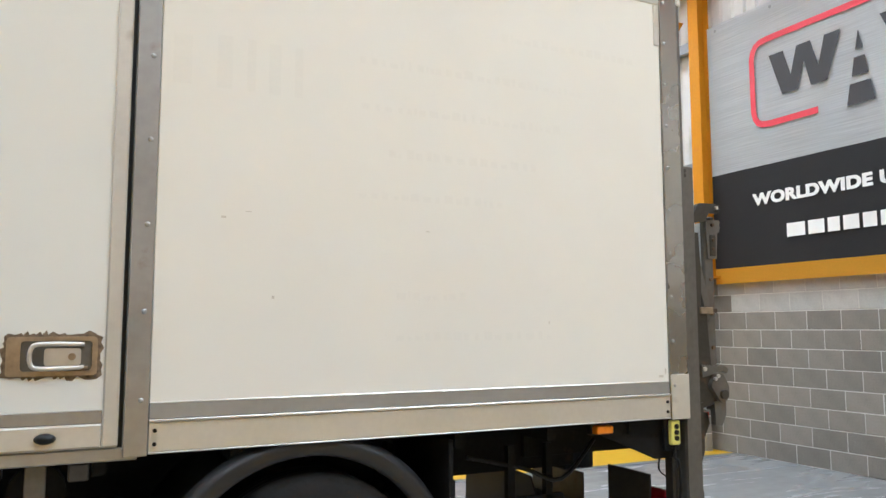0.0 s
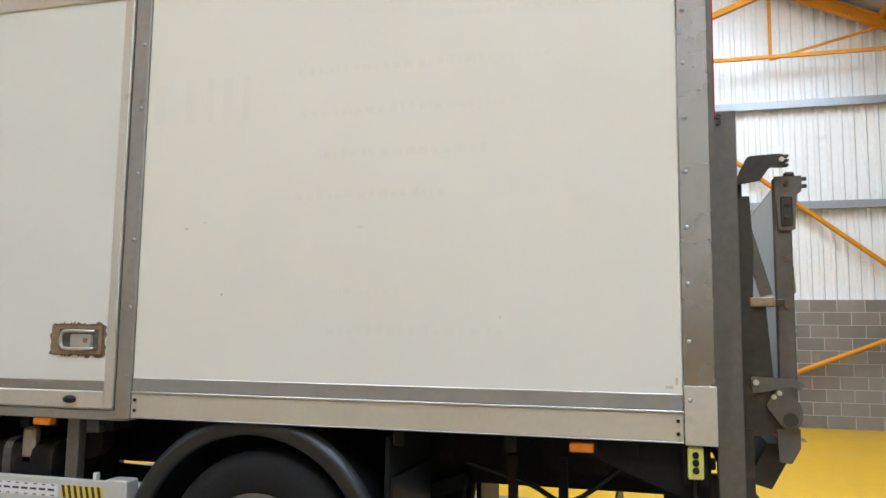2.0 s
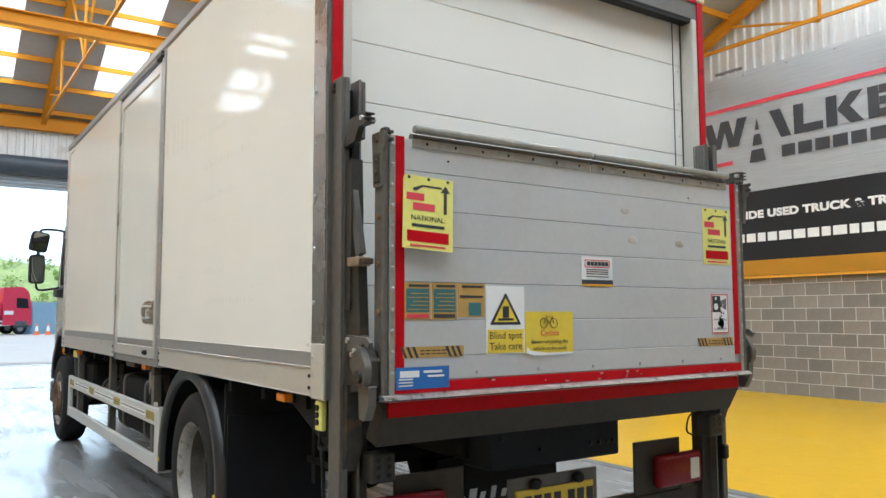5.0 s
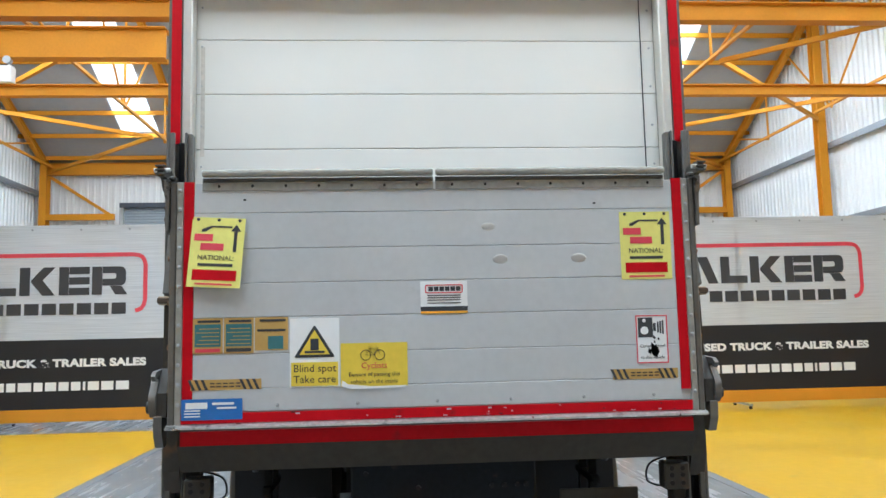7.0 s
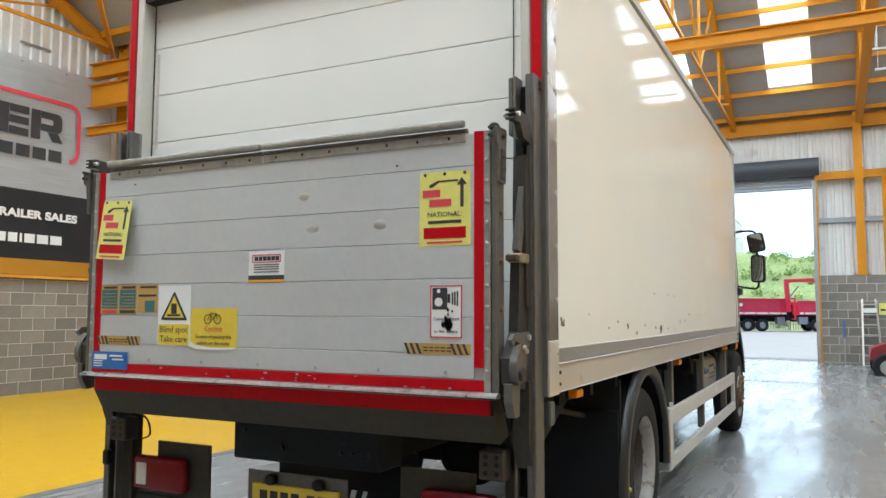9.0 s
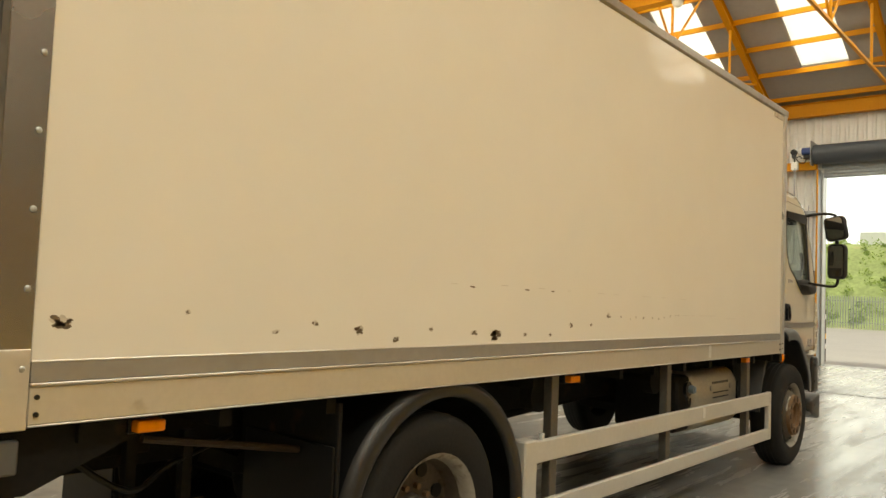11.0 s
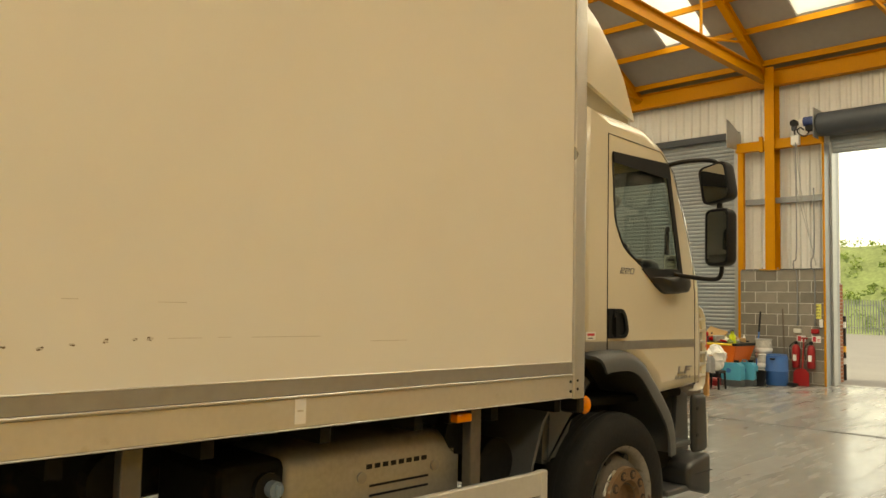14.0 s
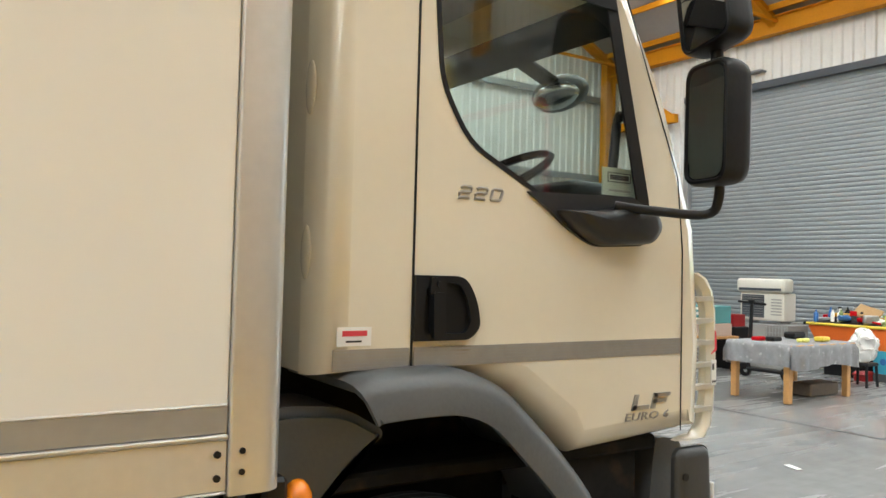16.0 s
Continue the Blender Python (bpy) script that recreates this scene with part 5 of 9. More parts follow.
for a, b in (((0.325, 1.44), (0.308, 1.468)), ((0.308, 1.468), (0.275, 1.468)), ((0.275, 1.472), (0.265, 1.44)), ((0.308, 1.462), (0.292, 1.44)), ((0.292, 1.44), (0.275, 1.466)), ((0.325, 1.44), (0.292, 1.44)), ((0.312, 1.474), (0.302, 1.474))):
    obox(bike, (XS - 0.0025, *a), (XS - 0.0025, *b), 0.001, 0.003, up=(1, 0, 0))
P("bicycle_motif", bike, "dark", st)
st = sticker("camera_sign", -1.004, -0.862, 1.375, 1.585, M["white"], "white camera sign with a red edge and a black scuff")
P("edge", plate(B(), "x", [(-1.004, 1.375), (-0.862, 1.375), (-0.862, 1.585), (-1.004, 1.585)], XS - 0.0026, XS - 0.0013, [[(-0.999, 1.38), (-0.867, 1.38), (-0.867, 1.58), (-0.999, 1.58)]]), "redprint", st)
bar(st, -0.938, -0.872, 1.488, 1.575, "dark")
bar(st, -0.952, -0.94, 1.515, 1.55, "dark")
for i in range(3):
    bar(st, -0.965 - i * 0.011, -0.958 - i * 0.011, 1.508 - i * 0.003, 1.556 + i * 0.003, "dark")
for z, r_ in ((1.562, 0.008), (1.518, 0.018)):
    P("lens", cyl(B(), (XS - 0.0026, -0.9, z), (XS - 0.0032, -0.9, z), r_, n=14), M["white"], st)
back_words(st, "to this vehicle", 0.019, -0.933, 1.40, "dark")
back_words(st, "Cameras fitted", 0.019, -0.933, 1.45, "dark")
random.seed(14)
for i in range(26):
    a, r = random.uniform(0, 6.28), abs(random.gauss(0, 0.016))
    y, z, w = -0.94 + r * math.cos(a), 1.43 + 1.7 * r * math.sin(a), random.uniform(0.003, 0.011) * (1.3 - 18 * min(r, 0.05))
    P("scuff", plate(B(), "x", [(y - w, z), (y - w * 0.3, z - w * 1.6), (y + w * 0.9, z - w * 0.4), (y + w * 0.3, z + w * 1.5)], XS - 0.0042, XS - 0.0034), "trim_black", st)
for i, (a, b) in enumerate(((0.93, 1.055), (0.80, 0.925), (0.655, 0.795))):
    st = sticker("instruction_label", a, b, 1.46 if i < 2 else 1.47, 1.61, "tan_label", "faded instruction label with teal panels")
    bar(st, a + 0.008, b - 0.008, 1.49, 1.585, "teal") if i < 2 else bar(st, a + 0.02, a + 0.085, 1.475, 1.53, "teal")
    bar(st, a + 0.01, b - 0.01, 1.467 if i < 2 else 1.55, 1.482 if i < 2 else 1.56, "redprint" if i == 0 else "dark")
    bar(st, a + 0.01, b - 0.02, 1.592, 1.602, "dark")
    if i < 2:
        for k2 in range(5):
            bar(st, a + 0.014, b - 0.014 - 0.012 * (k2 % 3), 1.50 + k2 * 0.016, 1.503 + k2 * 0.016, "tan_label", 0.0026)
for a, b in ((0.767, 1.062), (-1.042, -0.752)):
    st = sticker("hazard_label", a, b, 1.308, 1.352, "tan_label", "worn amber hazard strip with black stripes")
    n = 11
    for i in range(n):
        y = a + (b - a) * (i + 0.25) / n
        if 2 < i < 8:
            bar(st, y, y + 0.02, 1.333, 1.338, "dark")
            bar(st, y, y + 0.02, 1.32, 1.325, "dark")
        else:
            w = (b - a) / n * 0.45
            P("stripe", plate(B(), "x", [(y, 1.308), (y + w, 1.308), (y + w + 0.02, 1.352), (y + 0.02, 1.352)], XS - 0.0026, XS - 0.0013), "dark", st)
st = sticker("maker_label", 0.845, 1.098, 1.185, 1.272, "blue_label", "blue maker's label with white bars", lift=0.006)
bar(st, 0.99, 1.08, 1.232, 1.258, M["white"], 0.0075)
for z in (1.198, 1.21, 1.222):
    bar(st, 1.02, 1.085, z, z + 0.005, M["white"], 0.0075)
bar(st, 0.88, 0.97, 1.247, 1.257, M["white"], 0.0075)
bar(st, 0.87, 0.95, 1.23, 1.238, M["white"], 0.0075)

# ---- under the box ----
M["rod"] = mat("rusty_rod", (0.035, 0.022, 0.014), 0.7, var=0.3, scale=9)
ch = P("chassis", box((0.15, 0.36, 0.78), (8.3, 0.44, 1.02), 0.006), "chassis", None, "black steel ladder chassis, dusty")
P("rail", box((0.15, -0.44, 0.78), (8.3, -0.36, 1.02), 0.006), "chassis", ch)
for x in (0.2, 1.3, 2.6, 3.6, 4.6, 5.7, 6.6):
    P("crossmember", box((x, -0.36, 0.82), (x + 0.1, 0.36, 0.98), 0.006), "chassis", ch)
for i in range(14):
    x = 0.3 + i * 0.5
    P("outrigger", box((x, -1.2, 1.06), (x + 0.05, 1.2, 1.14)), "chassis", ch)
P("floor_pan", box((0.12, -1.22, 1.125), (6.85, 1.22, 1.158)), "chassis", ch)
P("torsion_box", box((-0.02, -0.45, 0.745), (0.2, 0.41, 0.965), 0.01), mat("blue_black_box", (0.010, 0.0125, 0.016), 0.62, spec=0.2, var=0.3, spot=((0.08, 0.05, 0.03), 0.1, 6)), ch, "dark blue-grey lift motor box")
for y in (-0.4, -0.36, -0.3, -0.24, 0.1, 0.34):
    P("bolt", cyl(B(), (-0.03, y, 0.82 + 0.07 * (y > 0.2)), (-0.018, y, 0.82 + 0.07 * (y > 0.2)), 0.012, n=8), "trim_black", ch)
for s in (1, -1):
    P("rear_gusset", plate(B(), "y", [(0.02, 1.12), (0.5, 1.12), (0.5, 1.06), (0.16, 0.92), (0.02, 0.92)], s * 1.16, s * 1.175), "chassis", ch)
    P("tail_plate", box((0.02, s * 0.80, 0.92), (0.75, s * 0.83, 1.13), 0.004), "chassis", ch)
    if s < 0:
        P("hydraulic_rod", cyl(B(), (0.62, s * 1.0, 1.01), (1.33, s * 1.0, 0.885), 0.016, n=8), "rod", ch)
    P("leaf_spring", sweep(B(), "y", [(1.15, 0.78), (1.5, 0.64), (1.95, 0.585), (2.4, 0.64), (2.75, 0.78)], (s * 0.44, s * 0.53), 0.07), "chassis", ch)
    P("damper", cyl(B(), (1.6, s * 0.6, 0.5), (1.4, s * 0.55, 1.0), 0.04, n=10), "chassis", ch)
    P("air_line", tube(B(), smoothline([(0.35, s * 0.9, 1.0), (0.6, s * 0.95, 0.82), (0.8, s * 0.9, 0.88), (1.1, s * 0.85, 0.95)], 5), 0.012), "trim_black", ch)
    P("bracket_frame", box((0.62, s * 0.86, 0.6), (0.66, s * 0.9, 1.0)), "chassis", ch)
    P("bracket_frame", box((0.85, s * 0.86, 0.6), (0.89, s * 0.9, 1.0)), "chassis", ch)
    P("bracket_frame", box((0.55, s * 0.86, 0.70), (0.95, s * 0.9, 0.735)), "chassis", ch)
P("rear_axle", cyl(B(), (2.0, -1.0, 0.5), (2.0, 1.0, 0.5), 0.09, n=14), "chassis", ch)
P("differential", ball(B(), (2.0, 0, 0.5), 0.24, (1, 1, 1), 14), "chassis", ch, smooth=True)
P("propshaft", cyl(B(), (2.15, 0, 0.55), (5.9, 0, 0.75), 0.055, n=12), "chassis", ch)
P("front_axle", cyl(B(), (7.46, -0.95, 0.46), (7.46, 0.95, 0.46), 0.07, n=12), "chassis", ch)
P("gearbox", box((5.7, -0.3, 0.55), (6.6, 0.3, 1.0), 0.08), "chassis", ch)
P("engine", box((6.7, -0.4, 0.6), (8.1, 0.4, 1.25), 0.05), "chassis", ch)
P("centre_flap", plate(B(), "x", [(-0.42, 0.34), (0.60, 0.34), (0.40, 0.73), (-0.40, 0.76)], 0.43, 0.44), "trim_black", ch, "black flap with a white hire mark")
for i, (w, h) in enumerate(((0.075, 0.062), (0.05, 0.04), (0.05, 0.062), (0.05, 0.04), (0.04, 0.04))):
    y = 0.215 - i * 0.072
    P("flap_motif", plate(B(), "x", [(y, 0.50), (y - w * 0.62, 0.50), (y - w * 0.62 - 0.012, 0.50 + h), (y - 0.012, 0.50 + h)], 0.424, 0.429), M["white"], ch)
P("flap_motif", sweep(B(), "x", [(0.29, 0.575), (0.27, 0.545), (0.23, 0.52)], (0.424, 0.429), 0.008), M["white"], ch)
P("flap_motif", sweep(B(), "x", [(0.24, 0.49), (0.19, 0.472), (0.10, 0.468)], (0.424, 0.429), 0.009), M["white"], ch)
# rear bumper bar with lamps and plate
rb = P("bumper_bar", box((-0.02, -1.13, 0.40), (0.06, 1.13, 0.51), 0.01), "beam", None, "olive grey rear bumper bar")
for s in (1, -1):
    P("bumper_post", box((-0.06, s * 1.08, 0.40), (0.02, s * 1.15, 1.0), 0.008), "beam", rb)
    lp = P("tail_lamp", box((-0.085, s * 0.69, 0.535), (-0.015, s * 1.05, 0.715), 0.03, 3), "red_lens", rb, "red tail lamp with a clear end", smooth=40)
    P("clear_part", box((-0.0885, s * 0.93, 0.56), (-0.06, s * 1.02, 0.69), 0.012), "clear_lens", lp)
    P("lamp_back", box((-0.02, s * 0.56, 0.51), (-0.005, s * 0.93, 0.79), 0.004), "beam", rb)
    P("lamp_wire", tube(B(), smoothline([(-0.02, s * 1.09, 0.93), (-0.05, s * 0.98, 0.9), (-0.04, s * 0.97, 0.82), (-0.03, s * 1.05, 0.79)], 5), 0.005), "trim_black", rb)
np_ = P("number_plate", box((-0.035, -0.24, 0.51), (-0.02, 0.27, 0.64), 0.003), "yellow_label", rb, "yellow number plate, characters as plain bars")
for i in range(7):
    y = 0.22 - i * 0.063 - (0.03 if i > 3 else 0)
    P("bar", box((-0.037, y - 0.045, 0.535), (-0.0352, y, 0.61)), "dark", np_)
P("plate_back", box((-0.02, -0.28, 0.5), (-0.012, 0.31, 0.70), 0.004), "post", rb)
for y in (0.15, -0.13):
    P("plate_lamp", ball(B(), (-0.04, y, 0.665), 0.035, (1, 1, 0.8), 10), "trim_black", rb, smooth=True)

# control box hanging by the near-side post
cb = P("lift_control", box((0.05, 1.215, 0.995), (0.11, 1.245, 1.12), 0.006), "lime_label", None, "small yellow lift control box with round buttons")
for z in (1.09, 1.06, 1.03):
    P("button", cyl(B(), (0.08, 1.245, z), (0.08, 1.253, z), 0.013, n=12), "trim_black", cb)
P("control_back", box((0.03, 1.19, 0.96), (0.13, 1.214, 1.135), 0.006), "chassis", cb)
P("control_cable", tube(B(), smoothline([(0.08, 1.23, 0.995), (0.085, 1.235, 0.93), (0.06, 1.235, 0.9), (0.05, 1.23, 0.75), (0.07, 1.2, 0.6)], 5), 0.007), "trim_black", cb)
cb2 = P("lift_control", box((0.05, -1.245, 1.0), (0.11, -1.215, 1.1), 0.006), "fender", None)


# dirt and rust spots on a base darkened for the shade inside the dish
M["dish"] = mat("dirty_shaded_dish", (0.085, 0.072, 0.058), 0.65, metal=0.2, var=0.3, scale=9, grain=50, spot=((0.06, 0.04, 0.025), 0.3, 12))

# wheels
def wheel(x, s, rear):
    """A wheel with tyre, rim, hub and nuts; the rear ones are twins."""
    yo = s * 1.205
    R = 0.5
    w = P("wheel", cyl(B(), (x, s * 0.85, R), (x, s * 1.0, R), 0.09, n=16), "hub", None, "rear twin wheel with a chipped white rim" if rear else "front wheel with a rusty hub")
    k = -s
    for off in ((0.0, 0.32) if rear else (0.0,)):
        y = yo + k * off
        prof = [(0.30, 0.02), (0.335, 0.0), (0.42, -0.006), (0.465, 0.005), (0.493, 0.03), (0.5, 0.06), (0.5, 0.20), (0.493, 0.235), (0.46, 0.262), (0.40, 0.27), (0.30, 0.25), (0.30, 0.02)]
        t = P("tyre", lathe(B(), "y", (x, y, R), [(r, k * d) for r, d in prof], 44), "tyre", w, "black tyre with grooved tread", smooth=40)
        gro = B()
        for d in (0.085, 0.13, 0.175):
            lathe(gro, "y", (x, y, R), [(0.5015, k * (d - 0.005)), (0.5015, k * (d + 0.005))], 44)
        P("groove", gro, "trim_black", t)
    y = yo
    if rear:
        prof = [(0.30, 0.012), (0.315, 0.0), (0.30, 0.01), (0.285, 0.03), (0.278, 0.075), (0.265, 0.16), (0.20, 0.175), (0.14, 0.17), (0.10, 0.17)]
        hz = 0.172
    else:
        prof = [(0.30, 0.012), (0.315, 0.0), (0.30, 0.01), (0.285, 0.03), (0.275, 0.09), (0.265, 0.10), (0.235, 0.03), (0.20, 0.0), (0.15, -0.012), (0.10, -0.012)]
        hz = -0.012
    rim = P("rim", lathe(B(), "y", (x, y, R), [(r, k * d) for r, d in prof[:5]], 40), "rim", w, smooth=50)
    P("rim_dish", lathe(B(), "y", (x, y, R), [(r, k * d) for r, d in prof[4:]], 40), "dish", w, "dirty wheel dish", smooth=50)
    P("hub_cap", lathe(B(), "y", (x, y, R), [(0.10, k * hz), (0.095, k * (hz - 0.035)), (0.075, k * (hz - 0.05)), (0.045, k * (hz - 0.055)), (0.0, k * (hz - 0.05))] if rear else [(0.105, k * hz), (0.10, k * (hz + 0.03)), (0.085, k * (hz + 0.035)), (0.0, k * (hz + 0.03))], 24), "dish" if rear else "hub", w, "rusty hub", smooth=40)
    if not rear:
        P("hub_ring", lathe(B(), "y", (x, y, R), [(0.20, k * 0.0), (0.195, k * -0.03), (0.125, k * -0.035), (0.10, k * 0.0)], 32), "hub", w, "rusty hub ring", smooth=40)
    for i in range(10):
        a = 2 * math.pi * i / 10
        r = 0.135 if rear else 0.16
        c = (x + r * math.cos(a), 0, R + r * math.sin(a))
        d0, d1 = (hz, hz - 0.03) if rear else (-0.03, -0.06)
        if not rear:
            P("nut_well", cyl(B(), (c[0], y + k * -0.033, c[2]), (c[0], y + k * -0.0365, c[2]), 0.027, n=12), "rod", w)
        P("wheel_nut", cyl(B(), (c[0], y + k * d0, c[2]), (c[0], y + k * d1 * (1 if rear else 0.7), c[2]), 0.016, n=6), "hub", w)
    if not rear:
        for i in range(9):
            a, da, r = random.uniform(1.2, 5.2), random.uniform(0.08, 0.25), random.uniform(0.206, 0.214)
            chip = [(x + q * math.cos(a + da * f), R + q * math.sin(a + da * f)) for q, f in ((r, 0), (r + 0.004, 0.4), (r, 1), (r - 0.022, 0.9), (r - 0.012, 0.5), (r - 0.026, 0.1))]
            P("paint_chip", plate(B(), "y", chip, y + k * -0.006, y + k * 0.004), M["bare_chip"], rim)
    for i in range(8):
        a = 2 * math.pi * (i + 0.5) / 8
        r = 0.215 if rear else 0.243
        d = 0.168 if rear else 0.045
        P("rim_hole", cyl(B(), (x + r * math.cos(a), y + k * (d - 0.006), R + r * math.sin(a)), (x + r * math.cos(a), y + k * (d + 0.01), R + r * math.sin(a)), 0.036 if rear else 0.03, n=14), "trim_black", rim)


M["bare_chip"] = mat("bare_white_chip", (0.62, 0.60, 0.55), 0.5, var=0.2, scale=30)
for s in (1, -1):
    wheel(2.0, s, True)
    wheel(7.46, s, False)
    # rear mudguard: a half ring with a rolled lip, and the flap behind it
    arc = [(2.03 + 0.66 * math.cos(radians(a)), 0.5 + 0.66 * math.sin(radians(a))) for a in range(-8, 189, 7)]
    mg = P("mudguard", sweep(B(), "y", arc, (s * 0.62, s * 1.215), 0.012), "black", None, "black plastic rear mudguard", smooth=40)
    # its rolled edge: a broad flat lip with a rounded shoulder
    lip, rows = B(), []
    for a in range(-8, 189, 5):
        ca, sa = math.cos(radians(a)), math.sin(radians(a))
        rows.append([lip.verts.new((2.03 + r * ca, s * y, 0.5 + r * sa)) for r, y in ((0.575, 1.205), (0.578, 1.232), (0.588, 1.239), (0.632, 1.241), (0.640, 1.238), (0.664, 1.222), (0.672, 1.2), (0.640, 1.19))])
    for u, v in zip(rows, rows[1:]):
        for i in range(8):
            lip.faces.new((u[i], u[(i + 1) % 8], v[(i + 1) % 8], v[i]))
    lip.faces.new(rows[0])
    lip.faces.new(rows[-1][::-1])
    P("lip", lip, "guard_black", mg, smooth=50)
    P("mudflap", box((1.347, s * 0.6, 0.22), (1.36, s * 1.2, 0.92), 0.003), "black", mg)
    for px, pz in ((1.425, 0.47), (2.63, 0.50)):
        P("reflector", cyl(B(), (px, s * 1.243, pz), (px, s * 1.25, pz), 0.014, n=12), "yellow_label", mg)
    P("arch_filler", box((1.362, s * 0.55, 0.7), (1.385, s * 1.21, 1.1), 0.004), "chassis", mg)
    # side guard
    x0, x1 = (2.71, 6.55) if s > 0 else (2.72, 6.705)
    zg = -0.01 if s > 0 else -0.055
    sg = P("side_guard", box((x0, s * 1.20, 0.715 + zg), (x1, s * 1.235, 0.835 + zg), 0.006), "guard", None, "silver side guard of two rails and posts")
    P("lower_rail", box((x0, s * 1.20, 0.405 + zg), (x1, s * 1.235, 0.505 + zg), 0.006), "guard", sg)
    P("rear_post", box((x0 - 0.03, s * 1.14, 0.40 + zg), (x0 + 0.09, s * 1.238, 0.845 + zg), 0.008), "guard", sg)
    P("front_post", box((x1 - 0.06, s * 1.195, 0.405 + zg), (x1, s * 1.238, 0.838 + zg), 0.006), "guard", sg)
    for x in (3.0, 4.53, 6.165):
        P("hanger", box((x, s * 1.14, 0.42), (x + 0.07, s * 1.198, 1.13), 0.004), "post", sg, "steel hanger bracket")
        P("hanger_foot", cyl(B(), (x + 0.03, s * 1.02, 1.0), (x + 0.03, s * 1.10, 1.0), 0.10, n=16), "chassis", sg)
    P("cable_tie", box((x0 + 0.15, s * 1.2, 0.836 + zg), (x0 + 0.17, s * 1.225, 0.87 + zg)), M["white"], sg)
    if s > 0:
        for i in range(4):
            a = x0 + 0.10 + i * 1.13
            P("hazard_base", box((a, 1.2352, 0.735), (a + 0.24, 1.2366, 0.795)), "yellow_label", sg)
            for j in range(7):
                u = a + 0.005 + j * 0.034
                P("hazard_stripe", plate(B(), "y", [(u, 0.735), (u + 0.016, 0.735), (u + 0.03, 0.795), (u + 0.014, 0.795)], 1.2367, 1.2374), "dark", sg)
            if i < 3:
                P("notice", box((a + 0.26, 1.2352, 0.735), (a + 1.1, 1.2366, 0.795)), M["white"], sg)
                for j in range(15):
                    P("bar", box((a + 0.28 + j * 0.053, 1.2367, 0.762), (a + 0.318 + j * 0.053, 1.2374, 0.772)), "dark", sg)
                    for z in (0.738, 0.788):
                        P("bar", box((a + 0.28 + j * 0.053, 1.2367, z), (a + 0.30 + j * 0.053, 1.2374, z + 0.005)), "dark", sg)
    else:
        P("sticker", box((5.10, -1.2366, 0.69), (5.15, -1.2352, 0.77)), M["white"], sg)
    for x, dx in ((0.525, 0.05), (3.2, 0.052), (6.085, 0.05)):
        mk = P("side_marker", box((x - dx, s * 1.17, 1.075), (x + dx, s * 1.232, 1.115), 0.008, 2), "amber", None, "amber side marker lamp")
        P("marker_back", box((x - dx - 0.008, s * 1.15, 1.068), (x + dx + 0.008, s * 1.19, 1.135), 0.004), "trim_black", mk)

# tanks, boxes and bottles along the chassis
sb = P("silencer_box", box((5.21, -1.10, 0.545), (6.235, -0.62, 1.022), 0.085, 5), "silver_tank", None, "stained silver silencer box with slots", smooth=40)
for z in (0.915, 0.632):
    for i in range(8):
        P("slot", box((5.62 + i * 0.046, -1.103, z - 0.010), (5.65 + i * 0.046, -1.0995, z + 0.010)), "trim_black", sb)
for z in (0.828, 0.787):
    P("slot", box((5.64, -1.103, z), (5.985, -1.0995, z + 0.010)), "trim_black", sb)
for x in (5.593, 6.022):
    P("bolt", cyl(B(), (x, -1.10, 0.874), (x, -1.11, 0.874), 0.024, n=12), "alu", sb)
ab = P("fluid_tank", box((4.95, -1.08, 0.56), (5.235, -0.55, 1.0), 0.04, 2), "chassis", None, "black fluid tank with a blue cap")
P("collar", cyl(B(), (5.14, -1.08, 0.895), (5.14, -1.105, 0.895), 0.06, n=16), "trim_black", ab, smooth=40)
P("cap", cyl(B(), (5.15, -1.105, 0.895), (5.15, -1.145, 0.895), 0.032, n=14), mat("blue_cap", (0.20, 0.27, 0.34), 0.35), ab, "dull blue filler cap", smooth=40)
P("cap_grip", box((5.14, -1.16, 0.872), (5.16, -1.146, 0.918), 0.004), mat("blue_grip", (0.22, 0.30, 0.38), 0.35), ab)
P("strap", tube(B(), smoothline([(5.10, -1.09, 0.86), (5.10, -1.11, 0.80), (5.14, -1.11, 0.76), (5.18, -1.10, 0.82)], 5), 0.008), "trim_black", ab)
P("air_dryer", cyl(B(), (6.55, -0.80, 0.80), (6.55, -1.02, 0.80), 0.13, n=22), "chassis", None, "black round air dryer", smooth=40)
ft = P("fuel_tank", plate(B(), "x", rounded([(0.62, 0.52), (1.14, 0.52), (1.14, 0.98), (0.62, 0.98)], 0.08, 4), 3.2, 4.45), "chassis", None, "black fuel tank", smooth=40)
for x in (3.45, 4.2):
    P("strap", plate(B(), "x", rounded([(0.61, 0.51), (1.148, 0.51), (1.148, 0.99), (0.61, 0.99)], 0.08, 4), x, x + 0.05), "post", ft)
for x in (4.75, 5.2):
    at = P("air_tank", cyl(B(), (x, 0.93, 0.72), (x + 0.38, 0.93, 0.72), 0.16, n=20), "chassis", None, "black round air tank", smooth=40)
    for d in (0.08, 0.28):
        P("strap", cyl(B(), (x + d, 0.93, 0.72), (x + d + 0.03, 0.93, 0.72), 0.166, n=20), "post", at)
P("washer_bottle", box((3.32, 1.08, 0.86), (3.40, 1.14, 1.05), 0.015), "alu", None, "small pale bottle under the side door")
P("battery_box", box((5.75, 0.6, 0.6), (6.3, 1.12, 1.0), 0.03), "chassis", None)
P("yellow_tag", box((6.25, 1.20, 1.03), (6.5, 1.205, 1.10)), "lime_label", None)

